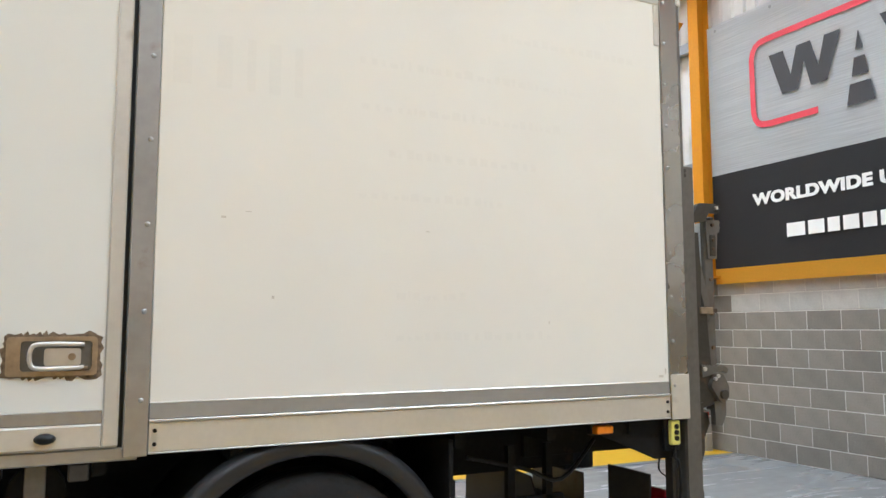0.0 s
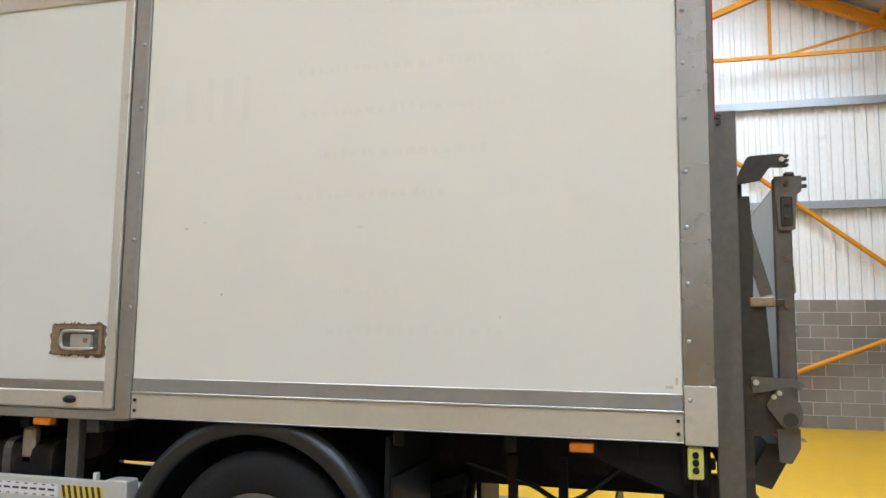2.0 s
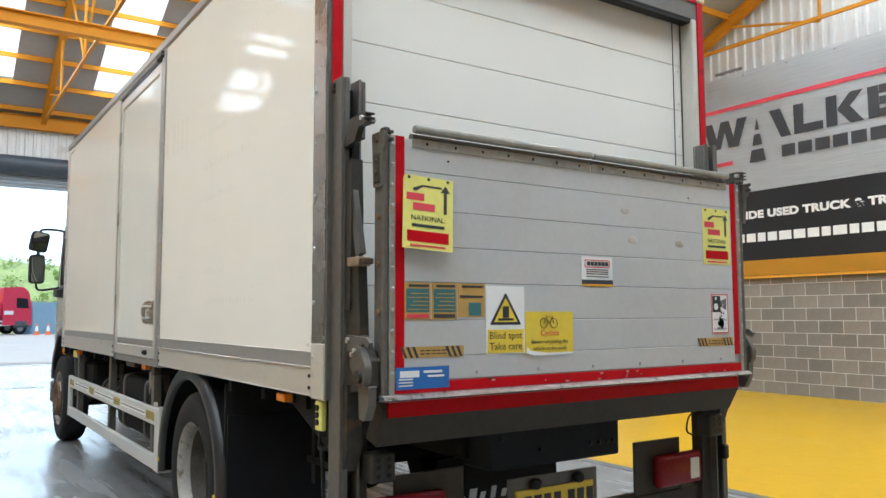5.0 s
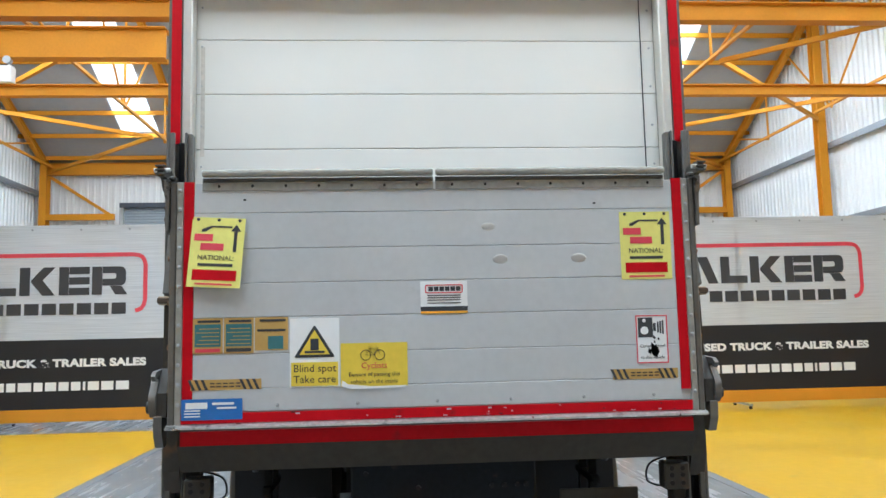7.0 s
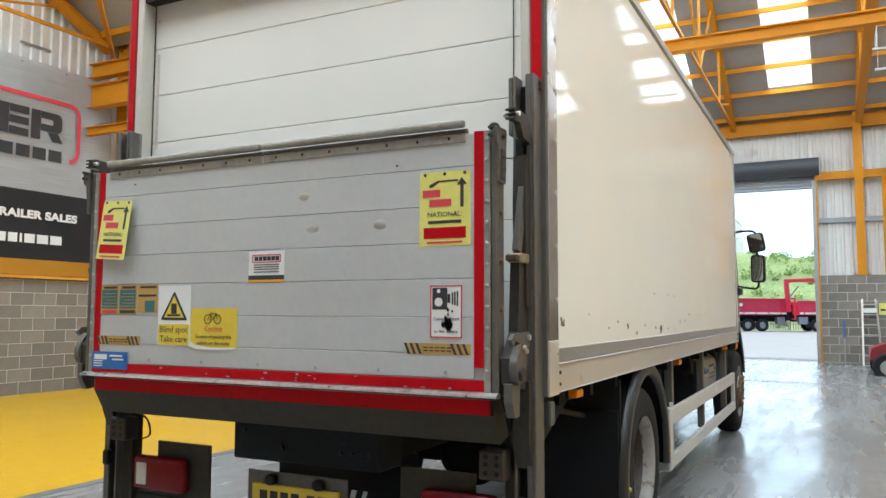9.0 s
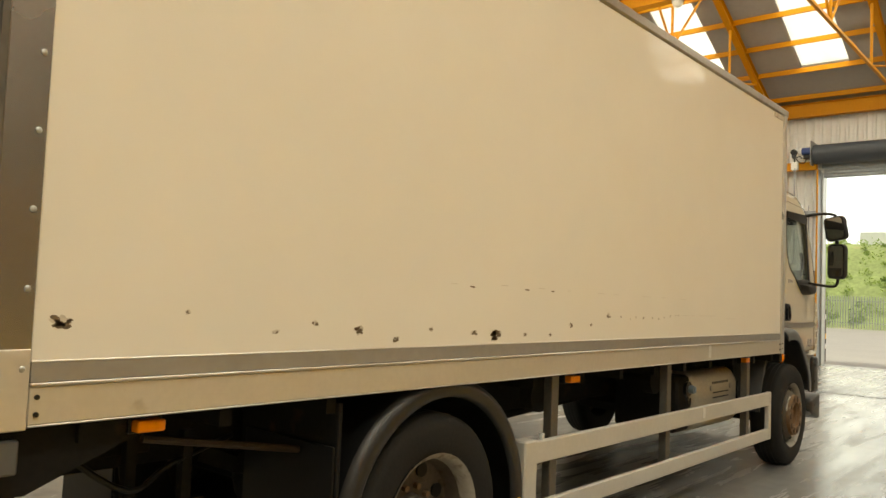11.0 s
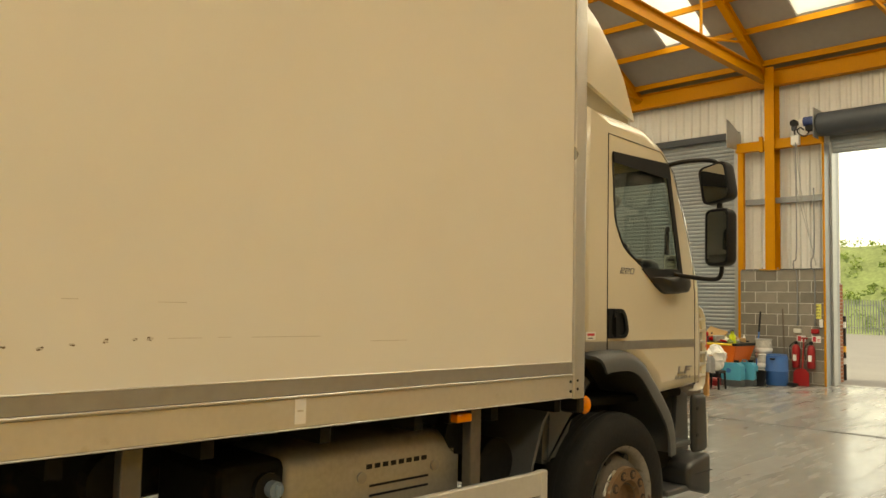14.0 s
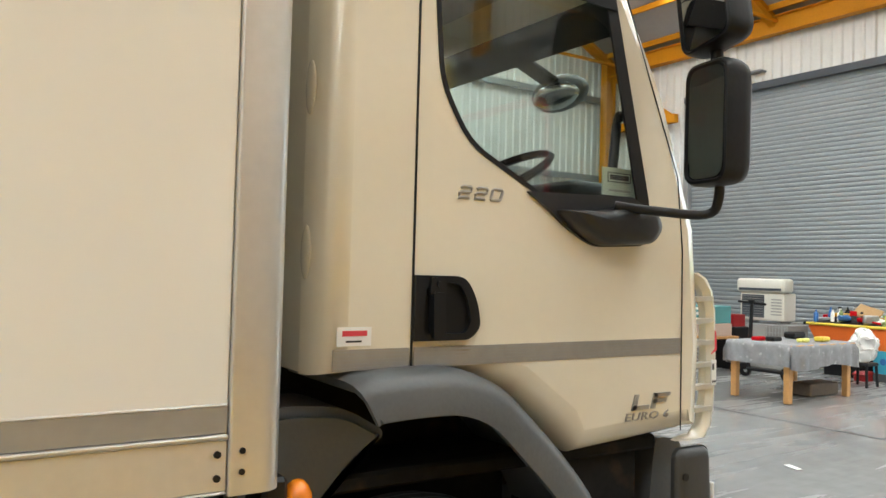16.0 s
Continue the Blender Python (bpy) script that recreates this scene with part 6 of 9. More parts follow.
# ---- cab ----
cab = P("cab", box((7.10, -1.02, 0.98), (8.45, 1.02, 1.03), 0.01), "chassis", None, "cream day cab with grey plastic wheel arches")
OUT = [(7.15, 1.305), (7.55, 1.305), (7.78, 1.23), (7.95, 1.10), (8.03, 1.015), (8.50, 1.045), (8.585, 1.06), (8.60, 1.35), (8.56, 1.76), (8.40, 2.20), (8.20, 2.56), (8.06, 2.665), (7.84, 2.745), (7.45, 2.76), (7.15, 2.755)]
WIN = rounded([(7.462, 2.51), (7.497, 2.10), (7.59, 1.945), (7.97, 1.755), (8.29, 1.80), (8.108, 2.53)], [0.03, 0.06, 0.07, 0.05, 0.03, 0.04], 4)


def inset(poly, d):
    """A polygon drawn in towards its middle by about d."""
    out = []
    for i, p in enumerate(poly):
        a, b = poly[i - 1], poly[(i + 1) % len(poly)]
        t = Vector((b[0] - a[0], b[1] - a[1])).normalized()
        out.append((p[0] - t.y * d, p[1] + t.x * d))
    return out


def shell_ring(s):
    """The rounded rim between the side of the cab and its roof, back and front."""
    bm = B()
    loops = []
    for d, y in ((0.085, 1.115), (0.05, 1.105), (0.022, 1.08), (0.006, 1.045), (0.0, 1.0)):
        loops.append([bm.verts.new((x, s * y, z)) for x, z in inset(OUT, d)])
    for u, v in zip(loops, loops[1:]):
        n = len(u)
        for i in range(n):
            bm.faces.new((u[i], u[(i + 1) % n], v[(i + 1) % n], v[i]))
    return bm


for s in (1, -1):
    P("side_skin", plate(B(), "y", inset(OUT, 0.085), s * 1.115, s * 1.085, [WIN]), "cab", cab)
    P("rim", shell_ring(s), "cab", cab, smooth=60)
    g = P("side_window", plate(B(), "y", inset(WIN, -0.004), s * 1.10, s * 1.094), "glass_clear", cab, "tinted side window")
    g.visible_shadow = False
    ring = plate(B(), "y", inset(WIN, -0.007), s * 1.114, s * 1.119, [inset(WIN, 0.007)])
    P("window_seal", ring, "trim_black", cab)
    P("window_visor", plate(B(), "y", [(7.458, 2.515), (7.468, 2.45), (8.13, 2.43), (8.10, 2.53)], s * 1.12, s * 1.128), "trim_black", cab, "dark strip along the top of the window")
    # joints of the door
    for a, b in (((7.42, 1.31), (7.42, 2.62)), ((7.42, 2.62), (8.02, 2.60)), ((8.02, 2.60), (8.18, 2.483)), ((8.18, 2.483), (8.425, 1.92)), ((8.425, 1.92), (8.453, 1.67)), ((8.453, 1.67), (8.457, 1.06))):
        P("joint", obox(B(), (a[0], s * 1.1165, a[1]), (b[0], s * 1.1165, b[1]), 0.003, 0.006 if a[0] == 7.42 == b[0] else 0.0032), "trim_black", cab)
    for a, b in ((7.19, 7.412), (7.428, 8.45)):
        P("grey_band", box((a, s * 1.115, 1.321), (b, s * 1.1175, 1.375)), "alu", cab, "grey ribbed band across the door")
        for i in range(5):
            P("rib", box((a, s * 1.1174, 1.326 + i * 0.010), (b, s * 1.1182, 1.330 + i * 0.010)), "rail", cab)
    HO = rounded([(7.42, 1.392), (7.60, 1.392), (7.638, 1.425), (7.625, 1.50), (7.585, 1.568), (7.42, 1.568)], [0.004, 0.02, 0.025, 0.05, 0.05, 0.004], 5)
    HI = rounded([(7.445, 1.41), (7.585, 1.41), (7.605, 1.44), (7.592, 1.50), (7.565, 1.548), (7.455, 1.548)], [0.03, 0.03, 0.03, 0.05, 0.04, 0.03], 5)
    h = P("door_handle", plate(B(), "y", HO, s * 1.115, s * 1.131, [HI]), "trim_black", cab, "black moulded door handle scoop", smooth=40)
    P("recess", plate(B(), "y", HI, s * 1.1155, s * 1.117), "black", h)
    P("pull", plate(B(), "y", rounded([(7.474, 1.397), (7.512, 1.397), (7.508, 1.522), (7.470, 1.522)], 0.008), s * 1.118, s * 1.145), "trim_black", h, smooth=40)
    P("hinge_block", plate(B(), "y", rounded([(7.462, 1.515), (7.516, 1.515), (7.510, 1.565), (7.466, 1.565)], 0.012), s * 1.118, s * 1.139), "trim_black", h, smooth=40)
    P("lock", cyl(B(), (7.49, s * 1.139, 1.545), (7.49, s * 1.143, 1.545), 0.009, n=12), "trim_black", h)
    FOOT = rounded([(7.797, 1.822), (8.21, 1.838), (8.283, 1.80), (8.30, 1.742), (8.262, 1.68), (8.048, 1.668), (7.945, 1.721), (7.87, 1.776)], [0.005, 0.02, 0.03, 0.04, 0.03, 0.04, 0.03, 0.02], 4)
    mb = P("mirror_foot", plate(B(), "y", FOOT, s * 1.116, s * 1.128), "guard_black", cab, "black moulded mirror foot", smooth=40)
    POD = rounded([(7.90, 1.775), (8.06, 1.782), (8.12, 1.795), (8.25, 1.80), (8.285, 1.775), (8.297, 1.735), (8.26, 1.684), (8.05, 1.671), (7.955, 1.722)], [0.01, 0.02, 0.02, 0.03, 0.03, 0.03, 0.035, 0.04, 0.03], 4)
    pod, rows = B(), []
    for k, y in ((1.0, 1.127), (0.985, 1.155), (0.95, 1.175), (0.88, 1.19), (0.7, 1.199), (0.3, 1.201)):
        rows.append([pod.verts.new((8.14 + (u - 8.14) * k, s * y, 1.735 + (v - 1.735) * k)) for u, v in POD])
    for u, v in zip(rows, rows[1:]):
        for i in range(len(u)):
            pod.faces.new((u[i], u[(i + 1) % len(u)], v[(i + 1) % len(u)], v[i]))
    pod.faces.new(rows[0])
    pod.faces.new(rows[-1][::-1])
    P("pod", pod, "guard_black", mb, smooth=50)
    P("pillar_strip", plate(B(), "y", [(8.288, 1.80), (8.112, 2.52), (8.074, 2.52), (8.246, 1.79)], s * 1.1125, s * 1.12), "trim_black", cab, "black strip along the front of the window")
    YM = 1.395
    P("mirror_arm", tube(B(), smoothline([(8.12, s * 1.10, 2.53), (8.18, s * 1.2, 2.555), (8.25, s * (YM - 0.07), 2.56), (8.275, s * (YM - 0.02), 2.53), (8.275, s * (YM - 0.01), 2.45)], 5), 0.016, 10), "trim_black", cab, "black mirror arm", smooth=60)
    P("mirror_arm", tube(B(), smoothline([(8.10, s * 1.16, 1.80), (8.19, s * 1.24, 1.785), (8.28, s * (YM - 0.04), 1.775), (8.285, s * YM, 1.82), (8.285, s * YM, 1.92)], 5), 0.015, 10), "trim_black", cab, "black mirror arm", smooth=60)
    P("mirror_arm", tube(B(), [(8.275, s * (YM - 0.01), 2.3), (8.285, s * YM, 2.1)], 0.02, 8), "trim_black", cab, smooth=60)
    # each head: a rounded shell, deep at the back, with the glass set in its rim
    for zc, hh, w, dy, roll, nm in ((2.40, 0.13, 0.108, -0.018, 10, "wide_angle_mirror"), (2.045, 0.188, 0.09, 0.0, 0, "door_mirror")):
        out = rounded([(-w, -hh), (w, -hh), (w, hh), (-w, hh)], 0.05, 5)
        turn = Matrix.Translation((8.235, s * (YM + dy), zc)) @ pose(0, 0, 0, 0, 0.5, s * 9) @ pose(0, 0, 0, s * roll, 0, 0)
        shell, rings = B(), []
        for k, d in ((0.90, -0.006), (0.93, -0.014), (0.97, -0.012), (1.0, 0.0), (1.0, 0.05), (0.95, 0.075), (0.78, 0.095), (0.4, 0.104)):
            rings.append([shell.verts.new(turn @ Vector((d, u * k, v * k))) for u, v in out])
        for u, v in zip(rings, rings[1:]):
            for i in range(len(u)):
                shell.faces.new((u[i], u[(i + 1) % len(u)], v[(i + 1) % len(u)], v[i]))
        shell.faces.new(rings[-1])
        shell.faces.new(rings[0][::-1])
        mm = P(nm, shell, "black", cab, "black mirror housing", smooth=45)
        gl = plate(B(), "x", [(u * 0.80, v * 0.89) for u, v in out], -0.0105, -0.0065)
        bmesh.ops.transform(gl, matrix=turn, verts=gl.verts)
        P("mirror_glass", gl, "mirror", mm)
    # front corner cover with air slots, bumper end, step, fender
    cov, rows = B(), []
    for u, v, d in ((8.56, 1.015, 0.09), (8.62, 1.02, 0.055), (8.653, 1.06, 0.05), (8.668, 1.14, 0.048), (8.673, 1.30, 0.048), (8.668, 1.46, 0.05), (8.65, 1.535, 0.055), (8.615, 1.58, 0.07), (8.57, 1.60, 0.085)):
        rows.append([cov.verts.new(p) for p in ((u - d, s * 1.085, v), (u - d * 0.5, s * 1.102, v), (u - 0.012, s * 1.098, v), (u, s * 1.075, v), (u - 0.006, s * 1.02, v), (u - d, s * 1.06, v))])
    for u, v in zip(rows, rows[1:]):
        for i in range(6):
            cov.faces.new((u[i], u[(i + 1) % 6], v[(i + 1) % 6], v[i]))
    cov.faces.new(rows[0])
    cov.faces.new(rows[-1][::-1])
    P("corner_cover", cov, "cab", cab, "cream corner cover standing off the cab on vanes", smooth=50)
    for i in range(6):
        P("vane", obox(B(), (8.555, s * 1.08, 1.115 + i * 0.078), (8.64, s * 1.085, 1.12 + i * 0.078), 0.035, 0.016), "alu_pale", cab)
    P("corner_gap", box((8.545, s * 0.98, 1.06), (8.572, s * 1.055, 1.56), 0.004), "fender", cab)
    if s < 0:
        lb = P("cover_label", box((8.633, s * 1.1035, 1.20), (8.66, s * 1.098, 1.29), 0.001), M["white"], cab, "small white label with a black edge")
        P("bar", box((8.636, s * 1.1045, 1.21), (8.657, s * 1.1036, 1.217)), "dark", lb)
        P("bar", box((8.636, s * 1.1045, 1.255), (8.646, s * 1.1036, 1.277)), "dark", lb)
        P("red_mark", plate(B(), "y", [(8.633, 1.31), (8.661, 1.325), (8.658, 1.385), (8.651, 1.395), (8.653, 1.335)], s * 1.098, s * 1.1025), "redprint", cab)
    be = box((8.33, s * 0.7, 0.30), (8.65, s * 1.14, 0.585), 0.035, 4)
    for v in be.verts:
        if v.co.x < 8.45:
            v.co.z += 0.10 * (8.45 - v.co.x) / 0.12 * (1 if v.co.z < 0.45 else -0.6)
    P("bumper_end", be, "bumper", cab, "grey plastic bumper corner", smooth=50)
    P("bumper_line", box((8.40, s * 1.148, 0.47), (8.64, s * 1.1515, 0.476)), "trim_black", cab)
    bu = box((8.445, s * 1.07, 0.60), (8.64, s * 1.125, 0.995), 0.035, 4)
    for v in bu.verts:
        v.co.x -= 0.025 * max(0.0, (v.co.z - 0.85) / 0.15) if v.co.x > 8.55 else 0.0
    P("bumper_upper", bu, "bumper", cab, "grey plastic corner upright with two bolts", smooth=50)
    for z in (0.72, 0.90):
        P("bolt", cyl(B(), (8.475, s * 1.124, z), (8.475, s * 1.13, z), 0.013, n=12), "trim_black", cab)
    P("bright_edge", box((8.628, s * 1.085, 0.62), (8.642, s * 1.118, 0.86), 0.004), "white", cab)
    P("step_well", box((8.04, s * 0.75, 0.50), (8.40, s * 0.98, 1.01), 0.01), "chassis", cab)
    P("step", box((8.08, s * 0.8, 0.655), (8.44, s * 1.1, 0.69), 0.008), "fender", cab)
    P("step", box((8.10, s * 0.8, 0.36), (8.44, s * 1.12, 0.40), 0.008), "fender", cab)
    fa = smoothline([(7.215, 1.30, 0), (7.26, 1.318, 0), (7.38, 1.326, 0), (7.54, 1.32, 0), (7.68, 1.268, 0), (7.80, 1.165, 0), (7.93, 1.03, 0), (8.03, 0.90, 0), (8.075, 0.78, 0), (8.085, 0.66, 0)], 4)
    fpath = [(p.x, p.y) for p in fa][::-1]
    # a rolled wheel arch: flat top, rounded shoulder and a skirt
    arch, rows = B(), []
    for i, (u, v) in enumerate(fpath):
        (ua, va), (ub, vb_) = fpath[max(i - 1, 0)], fpath[min(i + 1, len(fpath) - 1)]
        k = math.hypot(ub - ua, vb_ - va)
        nu, nv = (vb_ - va) / k, -(ub - ua) / k
        if nv < -0.2 or (abs(nv) < 0.2 and nu < 0):
            nu, nv = -nu, -nv
        rows.append([arch.verts.new((u + nu * d, s * y, v + nv * d)) for y, d in ((0.75, 0.0), (1.13, 0.0), (1.175, -0.006), (1.203, -0.022), (1.219, -0.05), (1.221, -0.118), (1.206, -0.12), (1.2, -0.05), (1.17, -0.03), (0.75, -0.025))])
    for u, v in zip(rows, rows[1:]):
        for i in range(len(u)):
            arch.faces.new((u[i], u[(i + 1) % len(u)], v[(i + 1) % len(u)], v[i]))
    arch.faces.new(rows[0])
    arch.faces.new(rows[-1][::-1])
    fe = P("front_fender", arch, "fender", cab, "grey plastic front wheel arch", smooth=50)
    P("rear_fender", sweep(B(), "y", [(6.66, 0.55), (6.70, 0.75), (6.78, 0.95), (6.93, 1.13)], (s * 0.72, s * 1.15), 0.02), "fender", cab, "grey plastic wheel liner", smooth=50)
    lin = plate(B(), "y", rounded([(6.95, 0.70), (6.97, 1.18), (7.10, 1.225), (7.28, 1.21), (7.42, 1.13), (7.30, 1.05), (7.22, 0.95), (7.14, 0.72)], [0.02, 0.05, 0.05, 0.05, 0.04, 0.06, 0.06, 0.02], 5), s * 0.75, s * 1.03)
    bmesh.ops.bevel(lin, geom=[e for e in lin.edges if all(abs(abs(v.co.y) - 1.03) < 1e-4 for v in e.verts)], offset=0.025, segments=3, affect="EDGES")
    P("liner_block", lin, "fender", cab, smooth=50)
    # added dark sheet behind the wheel, standing in for the arch's deep shade
    P("arch_wall", box((7.0, s * 0.70, 0.55), (8.02, s * 0.74, 1.30), 0.004), "chassis", cab)
    ind = P("indicator", ball(B(), (7.072, s * 1.20, 1.04), 0.047, (0.75, 0.8, 1.1), 14), "amber", cab, "amber indicator lamp", smooth=True)
    P("indicator_base", box((6.98, s * 1.1, 1.0), (7.04, s * 1.225, 1.105), 0.01), "trim_black", ind)
    # recessed cab corner behind the door
    for zc in (1.62, 2.05):
        P("corner_pocket", ball(B(), (7.152, s * 1.02, zc), 0.06, (0.12, 0.5, 1.2), 14), "cab", cab, smooth=True)
    # side deflector of the roof spoiler, with the slanted panel tucked under it
    P("spoiler_cheek", plate(B(), "y", rounded([(7.06, 3.08), (7.06, 3.55), (7.36, 3.53), (7.60, 3.40), (7.86, 3.15), (8.02, 2.83), (7.88, 2.865), (7.40, 3.01)], [0, 0.03, 0.06, 0.1, 0.1, 0.01, 0.02, 0.03], 4), s * 0.875, s * 0.92), "cab", cab, "cream roof spoiler cheek", smooth=30)
    under = B()
    va = [under.verts.new(p) for p in ((7.08, s * 0.90, 3.09), (7.40, s * 0.90, 3.02), (7.90, s * 0.90, 2.87), (7.98, s * 0.90, 2.84))]
    vb = [under.verts.new(p) for p in ((7.08, s * 0.78, 2.76), (7.40, s * 0.78, 2.76), (7.80, s * 0.80, 2.75), (7.95, s * 0.85, 2.74))]
    for i in range(3):
        under.faces.new((va[i], va[i + 1], vb[i + 1], vb[i]))
    bmesh.ops.solidify(under, geom=list(under.faces), thickness=0.012)
    P("spoiler_skirt", under, "cab", cab, "cream panel under the spoiler")
P("cab_roof", plate(B(), "y", [(7.15, 2.755), (7.45, 2.76), (7.84, 2.745), (8.06, 2.665), (8.20, 2.56), (8.19, 2.53), (8.05, 2.63), (7.84, 2.71), (7.15, 2.715)], -1.0, 1.0), "cab", cab, smooth=40)
P("roof_lining", plate(B(), "y", [(7.185, 2.70), (7.80, 2.70), (8.04, 2.60), (8.03, 2.58), (7.8, 2.67), (7.185, 2.67)], -1.06, 1.06), "lining", cab)
P("cab_back", box((7.15, -1.0, 1.31), (7.18, 1.0, 2.715)), "cab", cab)
P("front_panel", plate(B(), "y", [(8.585, 1.06), (8.60, 1.35), (8.56, 1.76), (8.53, 1.76), (8.56, 1.35), (8.55, 1.06)], -1.0, 1.0), "cab", cab)
wsn = plate(B(), "y", [(8.56, 1.77), (8.40, 2.20), (8.20, 2.55), (8.195, 2.54), (8.39, 2.195), (8.55, 1.77)], -0.98, 0.98)
ws = P("windscreen", wsn, "glass_clear", cab, "clear windscreen")
ws.visible_shadow = False
P("spoiler", plate(B(), "y", [(7.06, 3.55), (7.36, 3.53), (7.60, 3.40), (7.86, 3.15), (8.02, 2.83), (7.98, 2.83), (7.82, 3.13), (7.57, 3.36), (7.34, 3.48), (7.06, 3.50)], -0.88, 0.88), "cab", cab, "cream roof spoiler", smooth=30)
P("roof_beacon_base", ball(B(), (7.98, -0.9, 2.715), 0.06, (1.2, 0.6, 0.6), 12), "trim_black", cab, smooth=True)
P("roof_beacon_base", ball(B(), (7.98, 0.9, 2.715), 0.06, (1.2, 0.6, 0.6), 12), "trim_black", cab, smooth=True)
P("visor", plate(B(), "y", [(8.12, 2.66), (8.34, 2.50), (8.36, 2.46), (8.13, 2.63)], -0.95, 0.95), "trim_black", cab, "dark sun visor above the windscreen")
P("front_bumper", plate(B(), "y", rounded([(8.45, 0.35), (8.64, 0.36), (8.68, 0.6), (8.66, 0.98), (8.52, 1.0)], 0.04, 3), -0.95, 0.95), "fender", cab, smooth=40)
# badges: raised shapes on the driver's door and the other door
for s in (1, -1):
    yb = s * 1.1165
    # raised strokes, leaning forward
    def stroke(bm, x, z, w, h):
        plate(bm, "y", [(x + s * -0.3 * (z - 1.8), z), (x + w + s * -0.3 * (z - 1.8), z), (x + w + s * -0.3 * (z + h - 1.8), z + h), (x + s * -0.3 * (z + h - 1.8), z + h)], yb, yb + s * 0.006)

    lead = 7.555 if s < 0 else 7.705
    for i, g in enumerate("220"):
        bm = B()
        xg = lead + i * 0.055 if s < 0 else lead - i * 0.055 - 0.045
        way = [(0, 0.85), (0.12, 1), (0.9, 1), (1, 0.85), (1, 0.62), (0.88, 0.5), (0.12, 0.5), (0, 0.36), (0, 0.0), (1, 0.0)] if g == "2" else [(0, 0.15), (0, 0.85), (0.12, 1), (0.88, 1), (1, 0.85), (1, 0.15), (0.88, 0), (0.12, 0), (0, 0.15)]
        tube(bm, [(xg + 0.004 + 0.036 * (u if s < 0 else 1 - u) - s * 0.011 * v, yb, 1.787 + 0.031 * v) for u, v in way], 0.0048, 6)
        P("power_badge", bm, "alu", cab, "raised silver figure")
    for i, g in enumerate("LF"):
        bm = B()
        xg = (8.225 + i * 0.085) if s < 0 else (8.385 - i * 0.085 - 0.075)
        z0 = 1.145
        side = xg if s < 0 else xg + 0.058
        bars = [(side, z0, 0.017, 0.05)] + ([(xg, z0, 0.072, 0.014)] if g == "L" else [(xg, z0 + 0.038, 0.075, 0.012), (xg + (0 if s < 0 else 0.012), z0 + 0.019, 0.062, 0.011)])
        for q in bars:
            stroke(bm, q[0] - s * 0.2, *q[1:])
        P("model_badge", bm, "alu", cab, "raised silver letter")
    lettering("emission_badge", "EURO 6", 0.036, face("y", s, (8.30, yb + s * 0.002, 1.122)) @ Matrix(((1.5, 0.3, 0, 0), (0, 1, 0, 0), (0, 0, 1, 0), (0, 0, 0, 1))), M["alu"], cab, 0.002, 1.1)
    P("hire_sticker", box((7.20, s * 1.1155, 1.384), (7.298, s * 1.118, 1.432)), M["white"], cab, "small white hire sticker")
    P("bar", box((7.215, s * 1.118, 1.409), (7.285, s * 1.119, 1.423)), "redprint", cab)
    P("bar", box((7.225, s * 1.118, 1.393), (7.27, s * 1.119, 1.398)), "dark", cab)
# inside the cab
P("dashboard", plate(B(), "y", rounded([(8.0, 1.1), (8.5, 1.1), (8.53, 1.72), (8.30, 1.78), (8.12, 1.72), (8.05, 1.5)], 0.05, 4), -1.04, 1.04), "black", cab, "dark dashboard", smooth=40)
sw = P("steering_wheel", lathe(B(), "z", (0, 0, 0), [(0.21, 0.016), (0.226, 0), (0.21, -0.016), (0.194, 0), (0.21, 0.016)], 28), "trim_black", cab, "black steering wheel", smooth=True)
sw.matrix_local = Matrix.Translation(Vector((8.07, -0.62, 1.93)) - ORIGIN[tr]) @ pose(0, 0, 0, 0, -30, 0) @ Matrix.Translation(ORIGIN[tr])
P("steering_column", cyl(B(), (8.26, -0.62, 1.55), (8.08, -0.62, 1.92), 0.04, n=10), "trim_black", cab)
for y in (-0.55, 0.55):
    st = P("seat", box((7.25, y - 0.24, 1.30), (7.72, y + 0.24, 1.48), 0.05, 2), "seat", cab, "dark cloth cab seat", smooth=50)
    P("backrest", plate(B(), "y", rounded([(7.18, 1.45), (7.34, 1.45), (7.28, 2.05), (7.14, 2.05)], 0.04, 3), y - 0.22, y + 0.22), "seat", st, smooth=50)
    P("headrest", box((7.13, y - 0.12, 2.08), (7.24, y + 0.12, 2.26), 0.03, 2), "seat", st, smooth=50)
P("inner_pillar_grip", tube(B(), smoothline([(8.31, -1.0, 2.12), (8.25, -1.03, 2.125), (8.215, -1.045, 2.10), (8.19, -1.06, 1.99), (8.18, -1.06, 1.88)], 5), 0.016), "trim_black", cab, smooth=True)
km = P("front_mirror", ball(B(), (8.70, -0.19, 2.42), 0.17, (0.45, 1.05, 0.5), 18), "fender", cab, "grey front mirror on a slotted arm", smooth=True)
P("glass", ball(B(), (8.672, -0.20, 2.405), 0.145, (0.40, 1.05, 0.46), 18), mat("dim_mirror", (0.42, 0.43, 0.43), 0.12, metal=1.0, var=0.02), km, smooth=True)
P("arm", obox(B(), (8.36, -0.15, 2.60), (8.66, -0.19, 2.46), 0.12, 0.02, bev=0.006), "trim_black", km)
P("binnacle", box((8.2, -0.86, 1.7), (8.46, -0.36, 1.925), 0.05, 3), "black", cab, "dark instrument binnacle", smooth=50)
P("window_card", box((8.115, -1.09, 1.842), (8.255, -1.086, 1.932)), mat("pale_card", (0.50, 0.56, 0.48), 0.5), cab, "pale card inside the window")
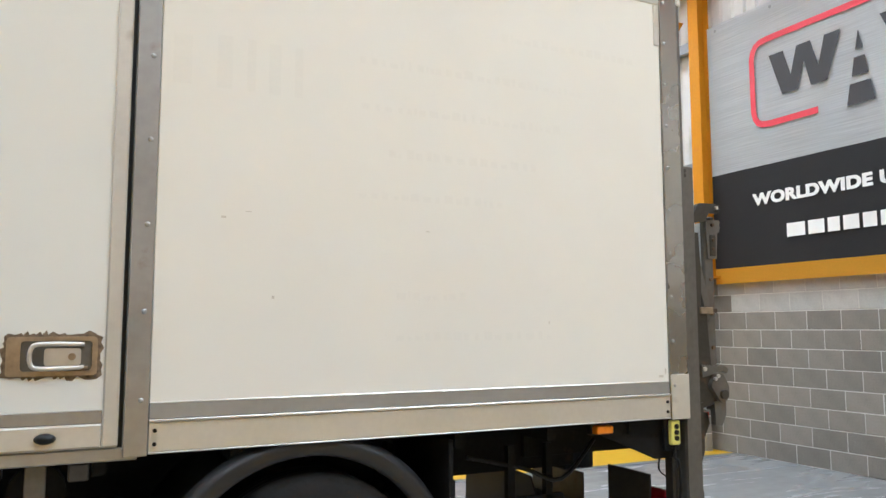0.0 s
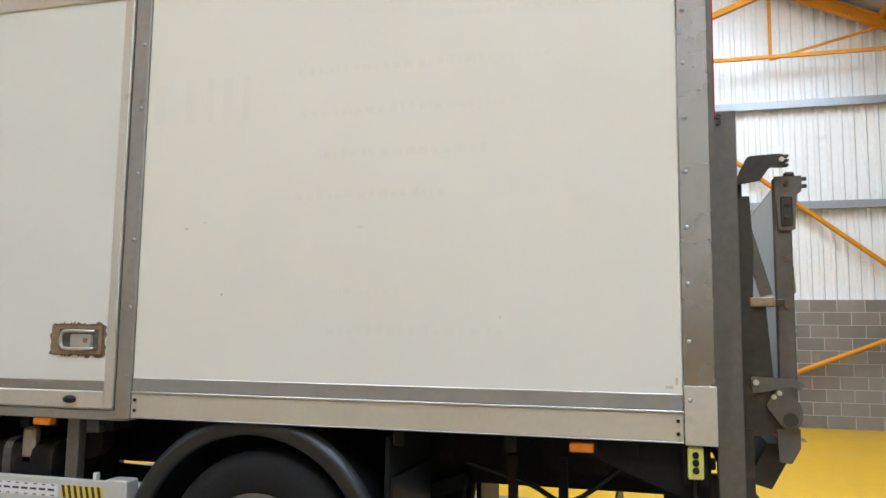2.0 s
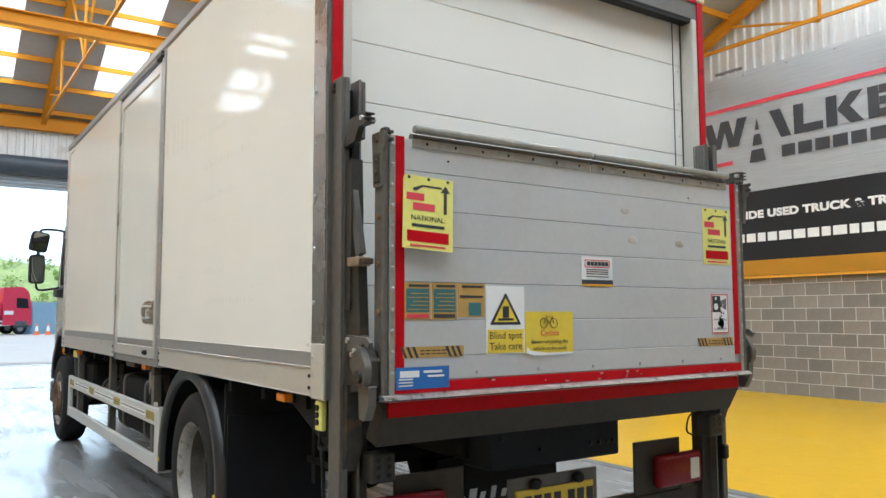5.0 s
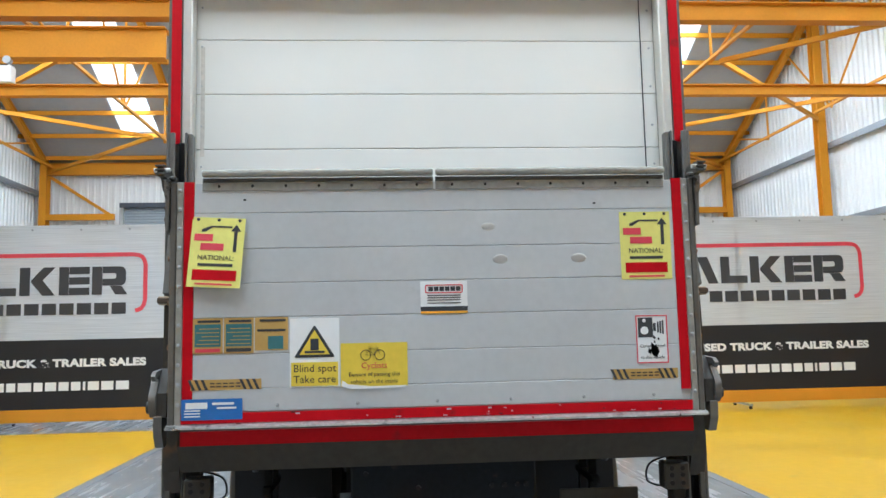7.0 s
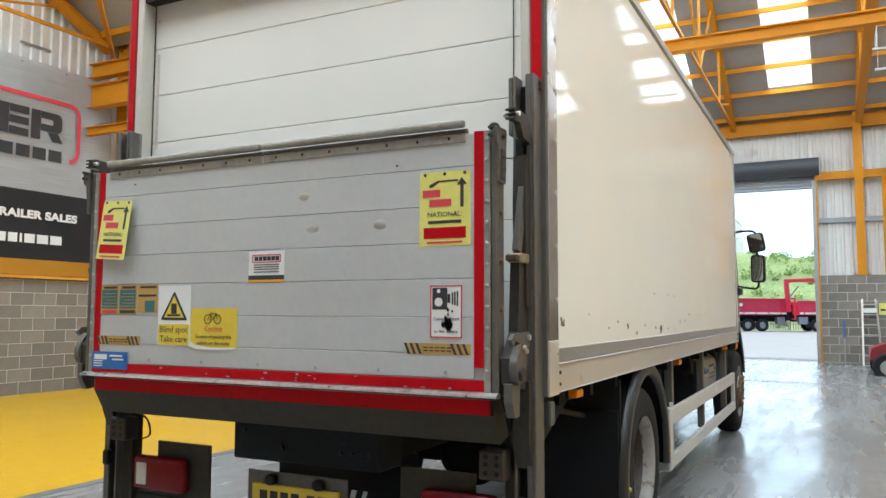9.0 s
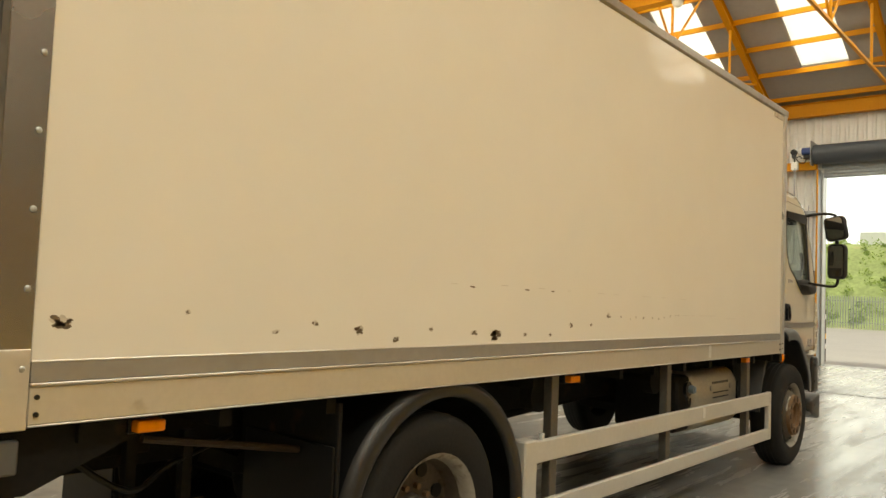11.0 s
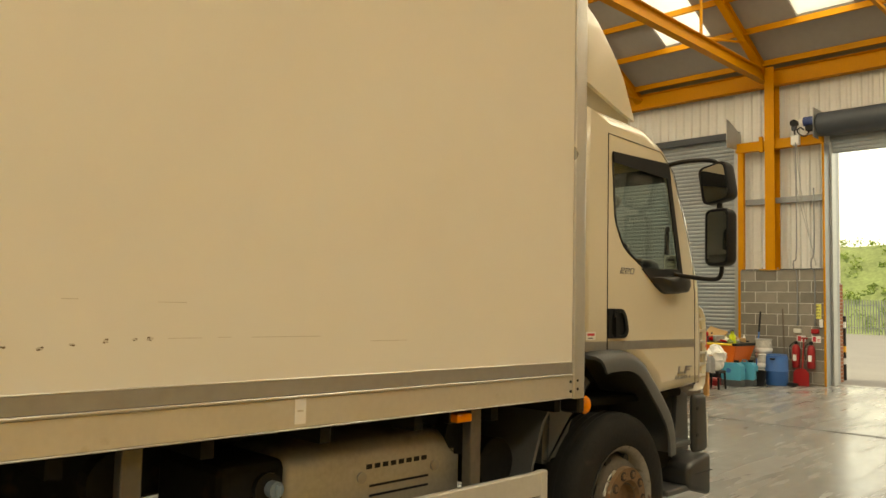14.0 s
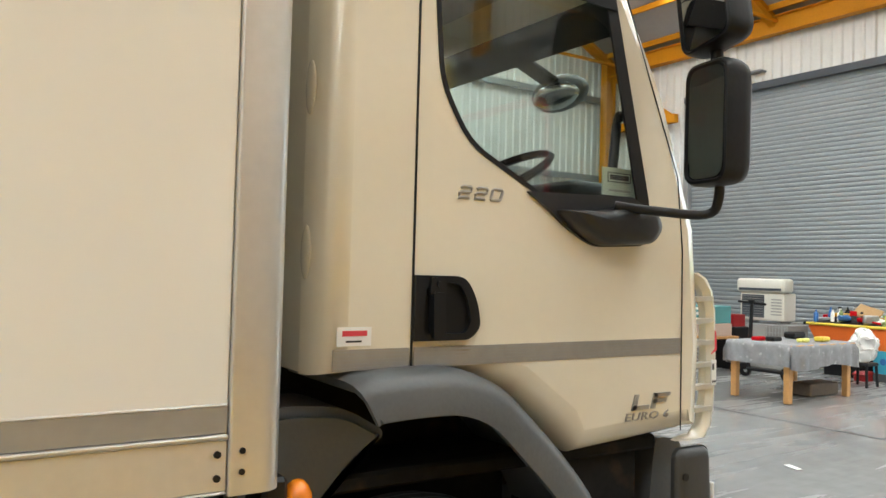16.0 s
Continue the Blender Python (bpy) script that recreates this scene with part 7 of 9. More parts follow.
P("frame_mark", plate(B(), "y", rounded([(8.135, 1.885), (8.235, 1.885), (8.235, 1.917), (8.135, 1.917)], 0.004), -1.0915, -1.0905, [rounded([(8.138, 1.888), (8.232, 1.888), (8.232, 1.914), (8.138, 1.914)], 0.003)]), "dark", cab)
P("bar", box((8.145, -1.0925, 1.893), (8.225, -1.0905, 1.909)), "dark", cab)
P("bar", box((8.14, -1.0925, 1.855), (8.23, -1.0905, 1.861)), "lining", cab)
cab.location.z += 0.04
# the nose of the cab stands a little further forward than the rest of its outline
for ob in [cab] + list(cab.children_recursive):
    for v in ob.data.vertices:
        x = v.co.x + ORIGIN[tr].x
        if x > 7.75:
            v.co.x += 0.05 * min(1.0, (x - 7.75) / 0.75)

# ---- banners ----
def banner(name, origin, right, scale, label, posts=False, foot=0.2, dark_top=1.44, logo=0.0, height=3.48):
    """A hall banner 6.6 m wide at scale 1: silver above, charcoal below, amber foot. origin: its lower left corner; right: along it;
    foot, dark_top and height: the levels of its bands; logo: how far the print is moved up."""
    o, r = Vector(origin), Vector(right).normalized()
    up = Vector((0, 0, 1))
    n = r.cross(up)                     # towards the reader
    th = thing(name, origin, label, "banner")
    W, H = 6.6, height

    def flat(nm, poly, m, lift, hole=(), lab=""):
        bm = plate(B(), "z", [(u * scale, v * scale) for u, v in poly], 0, 0.002, [[(u * scale, v * scale) for u, v in h] for h in hole])
        mx = Matrix((r, up, n)).transposed().to_4x4()
        bmesh.ops.transform(bm, matrix=Matrix.Translation(o + n * lift) @ mx, verts=bm.verts)
        return part(nm, bm, M[m], th, lab)

    q = lambda a, b, c, d: [(a, b), (c, b), (c, d), (a, d)]
    # the cloth hangs in slight waves
    nu = 66
    for v0, v1, nm, mk in ((0, foot, "foot_band", "amber_band"), (foot, dark_top, "lower_panel", "dark"), (dark_top, H, "upper_panel", "silver_print")):
        cloth = B()
        cols = []
        for i in range(nu + 1):
            u = W * i / nu
            wave = 0.006 * math.sin(u * 5.1) + 0.004 * math.sin(u * 11 + 1) - 0.012 * math.exp(-((u - 0.12) / 0.06) ** 2)
            cols.append([cloth.verts.new(o + r * u * scale + up * v * scale + n * (wave * min(1, v / 2))) for v in (v0, (v0 + v1) / 2, v1)])
        for a, b in zip(cols, cols[1:]):
            for k in (0, 1):
                cloth.faces.new((a[k], b[k], b[k + 1], a[k + 1]))
        bmesh.ops.solidify(cloth, geom=list(cloth.faces), thickness=0.003)
        part(nm, cloth, M[mk], th, smooth=40)
    z, g = 0.016, logo
    # the red frame is open along most of its foot
    half = [(0.98, 1.895), (0.86, 1.91), (0.78, 1.95), (0.725, 2.03), (0.70, 2.13), (0.70, 2.25), (0.70, 2.69), (0.70, 2.81), (0.725, 2.91), (0.78, 2.99), (0.86, 3.03), (0.98, 3.045)]
    line = [Vector((u, v + g, 0)) for u, v in [(1.66, 1.895)] + half + [(6.6 - u, v) for u, v in half[::-1][:-1]] + [(5.69, 1.90)]]
    bm, edges = B(), []
    for i, p in enumerate(line):
        d = (line[min(i + 1, len(line) - 1)] - line[max(i - 1, 0)]).normalized()
        side = Vector((-d.y, d.x, 0)) * 0.078
        edges.append([bm.verts.new(v * scale) for v in (p, p - side, p - side + Vector((0, 0, 0.002)), p + Vector((0, 0, 0.002)))])
    for u, v in zip(edges, edges[1:]):
        for i in range(4):
            bm.faces.new((u[i], u[(i + 1) % 4], v[(i + 1) % 4], v[i]))
    bm.faces.new(edges[0])
    bm.faces.new(edges[-1][::-1])
    bmesh.ops.transform(bm, matrix=Matrix.Translation(o + n * z) @ Matrix((r, up, n)).transposed().to_4x4(), verts=bm.verts)
    part("red_frame", bm, M["redprint"], th)
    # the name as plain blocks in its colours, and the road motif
    y0, y1 = 2.247 + g, 2.78 + g
    flat("block", [(1.007, y1), (1.216, y1), (1.313, y0 + 0.21), (1.41, y1), (1.598, y1), (1.693, y0 + 0.21), (1.786, y1), (1.995, y1), (1.798, y0), (1.583, y0), (1.501, y0 + 0.318), (1.397, y0), (1.18, y0)], "dark", z)
    for a, b, c, d, v0, v1 in ((2.025, 2.365, 2.321, 2.073, 1.875, 2.11), (2.099, 2.30, 2.266, 2.138, 2.19, 2.397), (2.157, 2.245, 2.207, 2.201, 2.48, 2.69)):
        flat("road_mark", [(a, v0 + g), (b, v0 + g), (c, v1 + g), (d, v1 + g)], "dark", z)
    flat("block", [(2.462, y1), (2.68, y1), (2.89, y0), (2.69, y0)], "dark", z)
    flat("block", [(2.947, y1), (3.13, y1), (3.13, y0 + 0.15), (3.49, y0 + 0.15), (3.49, y0), (2.947, y0)], "dark", z)
    flat("block", q(3.55, y0, 3.74, y1), "dark", z)
    flat("block", [(3.76, y0 + 0.29), (3.98, y1), (4.20, y1), (3.97, y0 + 0.29), (4.20, y0), (3.97, y0), (3.76, y0 + 0.25)], "dark", z)
    flat("block", q(4.27, y0, 4.45, y1), "dark", z)
    for k2 in (0.0, 0.2, 0.395):
        flat("block", q(4.455, y0 + k2, 4.83, y0 + k2 + 0.138), "dark", z)
    flat("block", q(4.875, y0, 5.06, y1), "dark", z)
    flat("block", rounded([(5.065, y0 + 0.17), (5.50, y0 + 0.17), (5.50, y1), (5.065, y1)], [0, 0.12, 0.12, 0], 4), "dark", z, [rounded([(5.07, y0 + 0.30), (5.32, y0 + 0.30), (5.32, y1 - 0.13), (5.07, y1 - 0.13)], [0, 0.04, 0.04, 0], 3)])
    flat("block", [(5.20, y0 + 0.165), (5.42, y0 + 0.165), (5.53, y0), (5.31, y0)], "dark", z)
    for i in range(9):
        u = 2.69 + i * 0.3195
        flat("bar", q(u, 1.88 + g, u + 0.262, 2.095 + g), "dark", z)
    # the line of words, and the address under it as plain bars
    tv = 1.015 + (dark_top - 1.44) * 0.8
    m = Matrix.Translation(o + n * (z + 0.001)) @ Matrix((r, up, n)).transposed().to_4x4()
    c = bpy.data.curves.new("slogan", "FONT")
    c.offset = 0.010 * scale
    c.body, c.size, c.align_x, c.align_y, c.extrude, c.space_character = "WORLDWIDE USED TRUCK & TRAILER SALES", 0.19 * scale, "CENTER", "CENTER", 0.001, 1.06
    tmp = bpy.data.objects.new("words", c)
    me = bpy.data.meshes.new_from_object(tmp)
    bpy.data.objects.remove(tmp)
    xs = [v.co.x for v in me.vertices]
    fit_w = 5.24 * scale / (max(xs) - min(xs))
    me.transform(Matrix.Translation(-Vector(origin)) @ m @ Matrix.Translation((3.29 * scale, tv * scale, 0)) @ Matrix.Diagonal((fit_w, 1, 1, 1)))
    me.materials.clear()
    me.materials.append(M["white"])
    ob = new("lettering", me)
    ob.parent = th
    u = 1.157
    for i in range(19):
        w = (0.25, 0.21, 0.15, 0.19, 0.16, 0.185, 0.24, 0.22, 0.21, 0.16, 0.24, 0.16, 0.20, 0.18, 0.17, 0.045, 0.20, 0.22, 0.235)[i]
        flat("bar", q(u, tv - 0.505, u + w, tv - 0.345), "white", z)
        u += w + 0.045
    for i in range(8):
        u = (0.15 + i * 0.9) * scale
        part("eyelet", cyl(B(), o + r * u + up * (H * scale - 0.08) + n * 0.008, o + r * u + up * (H * scale - 0.08) + n * 0.014, 0.02, n=10), M["gal"], th)
    if posts:
        for u in (0.02, W * scale / 2, W * scale - 0.02):
            p = o + r * u
            part("frame_post", obox(B(), p - n * 0.05 - up * 0.02, p - n * 0.05 + up * H * scale, 0.05, 0.05, up=n), M["gal"], th)
            part("foot", obox(B(), p - n * 0.5 - up * (o.z - 0.09), p + n * 0.25 - up * (o.z - 0.09), 0.05, 0.04), M["gal"], th)
            for d in (-0.45, 0.2):
                c0 = p + n * d
                c0.z = 0.035
                part("castor", cyl(B(), c0 - r * 0.015, c0 + r * 0.015, 0.035, n=12), M["black"], th)
        for v in (0.03, H * scale - 0.03):
            part("frame_rail", obox(B(), o + r * 0.02 + up * v - n * 0.05, o + r * (W * scale - 0.02) + up * v - n * 0.05, 0.04, 0.04), M["gal"], th)
    return th


banner("wall_banner", (X0 + 0.21, -3.19, 2.167), (0, 1, 0), 1.0, "silver and charcoal dealer banner above blockwork")
banner("wall_banner", (8.02, Y0 + 0.2, 2.20), (-1, 0, 0), 1.015, "silver and charcoal dealer banner above blockwork", foot=0.28, dark_top=1.585, logo=0.255, height=3.93)
banner("wall_banner", (0.97, Y1 - 0.2, 2.12), (1, 0, 0), 1.0, "silver and charcoal dealer banner above blockwork", foot=0.275, dark_top=1.51, logo=0.215, height=3.88)
banner("standing_banner", (10.3, 9.93, 0.12), (0, -1, 0), 0.925, "floor-standing dealer banner on a wheeled frame", posts=True, foot=0.235, dark_top=1.515, logo=0.10, height=3.68)
banner("standing_banner", (10.3, -3.16, 0.12), (0, -1, 0), 0.925, "floor-standing dealer banner on a wheeled frame", posts=True, foot=0.235, dark_top=1.515, logo=0.10, height=3.68)
for y, z in ((Y0 + 0.14, 2.2), (Y1 - 0.14, 2.12)):
    part("trim_capping", obox(B(), (0, y, z - 0.03), (7.7, y, z - 0.03), 0.08, 0.05), M["amber_band"], None, "amber capping rail on the blockwork", "rail", kind="structure")

# ---- lamps and fittings on the steel ----
def twin_lamp(p, label):
    x, y, z = p
    t = thing("emergency_light", p, label, "light fitting", "twin-spot emergency lights")
    part("case", box((x - 0.07, y - 0.17, z - 0.12), (x + 0.07, y + 0.17, z + 0.12), 0.015), M["white"], t)
    for s in (-1, 1):
        part("neck", cyl(B(), (x, y + 0.1 * s, z + 0.12), (x, y + 0.1 * s, z + 0.17), 0.015, n=8), M["white"], t)
        part("spot_head", cyl(B(), (x - 0.07, y + 0.1 * s, z + 0.2), (x + 0.03, y + 0.1 * s, z + 0.2), 0.055, 0.04, n=14), M["gal"], t, smooth=40)
    part("bracket", box((x + 0.02, y + 0.17, z - 0.02), (x + 0.05, y + 0.27, z + 0.04)), M["gal"], t)
    if y > 0:
        part("cable", tube(B(), smoothline([(x + 0.08, y + 0.1, z + 0.1), (x + 0.09, y + 0.1, z + 0.5), (x + 0.07, y + 0.08, z + 0.85)], 4), 0.01), M["black"], t)
    return t


twin_lamp((7.32, -3.31, 5.22), "white twin-spot emergency light on the orange post")
twin_lamp((6.98, 5.47, 5.13), "white twin-spot emergency light on an orange tie beam")
dm = thing("dome_camera", (7.0, -0.1, 4.85), "small white dome camera under the beam", "camera")
part("dome", ball(B(), (7.0, -0.1, 4.80), 0.06, (1, 1, 0.8), 12), M["white"], dm, smooth=True)
part("base", cyl(B(), (7.0, -0.1, 4.81), (7.0, -0.1, 4.852), 0.065, n=14), M["gal"], dm)
# cable, red box and socket on the rear wall
cd = thing("wall_conduit", (X0 + 0.15, -4.3, 0.8), "grey cable conduit running down to a socket", "conduit")
part("pipe", tube(B(), smoothline([(X0 + 0.16, -3.78, 3.93), (X0 + 0.17, -3.86, 3.99), (X0 + 0.17, -3.95, 3.95), (X0 + 0.17, -3.97, 3.8), (X0 + 0.16, -3.97, 2.56), (X0 + 0.15, -4.13, 2.26), (X0 + 0.13, -4.16, 0.80)], 5), 0.018), M["girt"], cd, smooth=True)
part("socket", box((X0 + 0.1, -4.24, 0.68), (X0 + 0.18, -4.09, 0.80), 0.01), M["white"], cd)
part("cord", tube(B(), smoothline([(X0 + 0.14, -3.62, 3.48), (X0 + 0.12, -4.3, 2.98), (X0 + 0.11, -4.85, 2.6), (X0 + 0.11, -5.2, 2.3)], 4), 0.007, 6), M["black"], cd)
fa = thing("alarm_point", (X0 + 0.2, -5.35, 3.97), "small red alarm box on the wall rail", "alarm")
part("case", box((X0 + 0.16, -5.35, 3.86), (X0 + 0.26, -5.15, 3.98), 0.015), M["redprint"], fa)
cw = thing("wall_socket", (X0 + 0.15, -10.2, 1.2), "white socket boxes near the corner", "socket")
part("box_upper", box((X0 + 0.1, -10.35, 1.15), (X0 + 0.17, -10.1, 1.38), 0.01), M["white"], cw)
part("box_lower", box((X0 + 0.1, -10.35, 0.98), (X0 + 0.17, -10.1, 1.12), 0.01), M["silver_print"], cw)
part("red_face", box((X0 + 0.171, -10.3, 1.0), (X0 + 0.175, -10.15, 1.06)), M["redprint"], cw)
for y, x in ((-6.6, X1 - 0.2), (6.6, X1 - 0.2)):
    h = thing("door_bracket", (x, y, 5.75), "small dark fixing bracket above the shutter", "bracket")
    part("arm", box((x, y - 0.25, 5.74), (x + 0.21, y + 0.25, 5.77)), M["girt"], h)
    part("upright", box((x, y + 0.1, 5.74), (x + 0.05, y + 0.14, 5.95)), M["girt"], h)
for x, y in ((6.5, Y0 + 0.02), (6.0, Y1 - 0.03)):
    h = thing("cladding_bracket", (x, y, 6.3), "small dark bracket on the cladding", "bracket")
    part("arm", box((x - 0.3, y - 0.02, 6.3), (x + 0.3, y + 0.03, 6.35)), M["girt"], h)

XP = X1 - 0.32
# ---- front pier: extinguishers, tools, pipes ----
M["ext_red"] = mat("extinguisher_red", (0.32, 0.012, 0.016), 0.32, var=0.05)
M["blue_drum"] = mat("blue_plastic", (0.03, 0.13, 0.38), 0.45, var=0.08)
M["cyan"] = mat("cyan_plastic", (0.06, 0.36, 0.52), 0.4, var=0.06)
M["orange_bin"] = mat("orange_plastic", (0.80, 0.16, 0.02), 0.45, var=0.06)
M["cloth"] = mat("grey_paint_cloth", (0.26, 0.26, 0.27), 0.85, var=0.2, scale=6, grain=14, spot=((0.50, 0.50, 0.51), 0.25, 12))
M["pine"] = mat("pine_wood", (0.52, 0.28, 0.10), 0.55, var=0.12, scale=9)
M["card"] = mat("brown_card", (0.42, 0.27, 0.13), 0.85, var=0.1)
M["card_pale"] = mat("pale_card_carton", (0.55, 0.42, 0.34), 0.8, var=0.06)
M["ac"] = mat("aged_white_plastic", (0.66, 0.64, 0.57), 0.5, var=0.05)
M["stone_log"] = mat("grey_brown_sleeper", (0.14, 0.11, 0.085), 0.9, var=0.25, scale=9, bump=0.3)
M["teal_box"] = mat("teal_box", (0.10, 0.30, 0.30), 0.6, var=0.08)

for y in (2.335, 2.045):
    e = thing("fire_extinguisher", (XP - 0.28, y, 0.35), "red fire extinguisher hung on the block pier", "fire extinguisher", "fire extinguishers")
    part("cylinder", lathe(B(), "z", (XP - 0.2, y, 0), [(0.0, 0.34), (0.065, 0.34), (0.075, 0.36), (0.075, 0.72), (0.05, 0.78), (0.02, 0.80), (0.0, 0.80)], 18), M["ext_red"], e, smooth=40)
    part("valve", box((XP - 0.23, y - 0.03, 0.80), (XP - 0.17, y + 0.03, 0.87), 0.01), M["black"], e)
    part("hose", tube(B(), smoothline([(XP - 0.2, y + 0.03, 0.84), (XP - 0.25, y + 0.1, 0.75), (XP - 0.26, y + 0.09, 0.5)], 5), 0.01), M["black"], e)
    part("label_panel", box((XP - 0.281, y - 0.035, 0.48), (XP - 0.276, y + 0.035, 0.6)), M["white"], e)
    s = part("safety_sign", box((XP - 0.106, y - 0.15, 1.03), (XP - 0.1, y + 0.02, 1.16)), M["white"], None, "small white and red safety sign on blockwork", "sign", "safety signs")
    for dz in (0.06, 0.09):
        part("bar", box((XP - 0.1085, y - 0.135, 1.0 + dz), (XP - 0.1065, y - 0.08, 1.012 + dz)), M["redprint"], s)
    s2 = part("sign_field", box((XP - 0.1085, y - 0.06, 1.045), (XP - 0.1065, y + 0.0, 1.145)), M["redprint"], s)
yn = part("notice", box((XP - 0.106, 1.88, 1.50), (XP - 0.1, 2.0, 1.79)), M["lime_label"], None, "yellow notice on the block pier", "sign")
for i in range(4):
    part("bar", box((XP - 0.1085, 1.90, 1.55 + i * 0.06), (XP - 0.1065, 1.98, 1.562 + i * 0.06)), M["dark"], yn)
yn2 = part("notice", box((XP - 0.106, -3.48, 1.45), (XP - 0.1, -3.3, 1.75)), M["lime_label"], None, "yellow notice on the block pier", "sign")
part("bar", box((XP - 0.1085, -3.45, 1.55), (XP - 0.1065, -3.34, 1.6)), M["dark"], yn2)
call = thing("call_point", (XP - 0.15, 1.86, 1.4), "white alarm call point beside the door", "alarm")
part("case", box((XP - 0.16, 1.845, 1.33), (XP - 0.1, 1.905, 1.49), 0.008), M["white"], call)
for y, zt in ((2.33, 5.06), (1.99, 4.1)):
    c = thing("wall_conduit", (XP - 0.12, y, 1.25), "thin grey conduit down the pier to a switch", "conduit", "wall conduits")
    part("pipe", tube(B(), smoothline([(XP - 0.14, y, zt), (XP - 0.14, y, 2.9), (XP - 0.16, y + 0.05, 2.65), (XP - 0.16, y + 0.05, 2.5), (XP - 0.13, y, 2.35), (XP - 0.13, y, 1.35)], 4), 0.014), M["girt"], c, smooth=True)
    part("switch", box((XP - 0.15, y - 0.075, 1.205), (XP - 0.1, y + 0.075, 1.295), 0.01), M["ac"] if y > 2.3 else M["ext_red"], c)
ch2 = thing("door_chain", (XP - 0.2, 2.3, 2.4), "slack hand chain and ropes of the roller door", "chain")
for dy, b in ((0.0, 0.0), (0.08, -0.25)):
    part("rope", tube(B(), smoothline([(XP - 0.12, 2.33 + dy * 0.5, 5.3), (XP - 0.13, 2.25 + dy, 4.2), (XP - 0.14, 2.05 + dy + b * 0.3, 3.0), (XP - 0.15, 1.95 + dy + b * 0.3, 2.55)], 5), 0.008), M["gal"], ch2)
part("isolator", box((XP - 0.14, 2.27, 5.02), (XP - 0.025, 2.43, 5.22), 0.01), M["white"], ch2)
sv = thing("shovel", (XP - 0.3, 2.18, 0), "red plastic shovel leaning on the pier", "shovel")
part("shaft", cyl(B(), (XP - 0.3, 2.19, 0.3), (XP - 0.18, 2.19, 1.1), 0.016, n=8), M["ext_red"], sv)
part("grip", obox(B(), (XP - 0.18, 2.12, 1.11), (XP - 0.18, 2.26, 1.11), 0.03, 0.03), M["ext_red"], sv)
part("blade", plate(B(), "x", rounded([(2.04, 0.17), (2.34, 0.17), (2.34, 0.44), (2.26, 0.52), (2.12, 0.52), (2.04, 0.44)], 0.03, 3), XP - 0.34, XP - 0.325), M["ext_red"], sv)
br = thing("squeegee_broom", (XP - 0.5, 2.62, 0), "wide floor broom leaning on the pier", "broom")
part("stick", cyl(B(), (XP - 0.5, 2.44, 0.05), (XP - 0.13, 2.62, 1.5), 0.014, n=8), M["stone_log"], br)
part("head", box((XP - 0.56, 2.2, 0.0), (XP - 0.46, 2.76, 0.06), 0.01), M["black"], br)
bo = thing("broom", (18.76, 2.81, 0.03), "blue-handled broom standing in a bucket", "broom")
part("stick", cyl(B(), (18.76, 2.86, 0.03), (XP - 0.2, 3.04, 1.44), 0.016, n=8), M["blue_drum"], bo)
part("sleeve", cyl(B(), (19.27, 2.99, 1.03), (XP - 0.2, 3.04, 1.44), 0.02, n=8), M["black"], bo)
bk = thing("bucket", (18.74, 2.80, 0), "black plastic bucket on the floor", "bucket")
part("pail", lathe(B(), "z", (18.74, 2.80, 0), [(0.0, 0.02), (0.13, 0.0), (0.17, 0.28), (0.18, 0.29), (0.16, 0.28), (0.12, 0.03), (0.0, 0.03)], 18), M["black"], bk, smooth=40)
dr = thing("drum", (XP - 0.55, 2.58, 0), "blue plastic drum on the floor by the pier", "drum")
part("shell", lathe(B(), "z", (XP - 0.55, 2.58, 0), [(0.0, 0.0), (0.19, 0.0), (0.21, 0.03), (0.218, 0.26), (0.226, 0.28), (0.218, 0.30), (0.21, 0.54), (0.20, 0.58), (0.0, 0.59)], 24), M["blue_drum"], dr, smooth=40)
part("lid", lathe(B(), "z", (XP - 0.55, 2.58, 0), [(0.0, 0.612), (0.19, 0.607), (0.2, 0.592), (0.0, 0.592)], 24), M["blue_drum"], dr)
part("lug", box((XP - 0.80, 2.52, 0.50), (XP - 0.755, 2.62, 0.54), 0.01), M["black"], dr)
for x, y, w in ((18.3, 3.09, 0.2), (18.58, 2.92, 0.165)):
    jc = thing("jerrycan", (x, y, 0), "cyan plastic jerrycan with a grey base", "jerrycan", "jerrycans")
    part("body", plate(B(), "x", rounded([(y - w, 0.12), (y + w, 0.12), (y + w, 0.40), (y + w * 0.75, 0.455), (y - w * 0.6, 0.455), (y - w, 0.39)], 0.04, 4), x - 0.09, x + 0.09), M["cyan"], jc, smooth=40)
    part("base", plate(B(), "x", rounded([(y - w, 0.0), (y + w, 0.0), (y + w, 0.118), (y - w, 0.118)], 0.025, 3), x - 0.095, x + 0.095), M["fender"], jc, "grey base", smooth=40)
    part("badge", cyl(B(), (x - 0.0905, y + w * 0.25, 0.30), (x - 0.093, y + w * 0.25, 0.30), 0.05, n=16), M["blue_drum"], jc)
    part("cap", cyl(B(), (x, y - w * 0.35, 0.456), (x, y - w * 0.35, 0.50), 0.05, n=14), M["black"], jc)
    part("grip", tube(B(), smoothline([(x, y + w * 0.1, 0.45), (x, y + w * 0.15, 0.49), (x, y + w * 0.6, 0.49), (x, y + w * 0.65, 0.45)], 4), 0.012), M["cyan"], jc)
M["wrap"] = mat("crumpled_clear_wrap", (0.50, 0.50, 0.47), 0.25, var=0.3, scale=14, grain=40, bump=0.4, spot=((0.76, 0.76, 0.74), 0.3, 9))
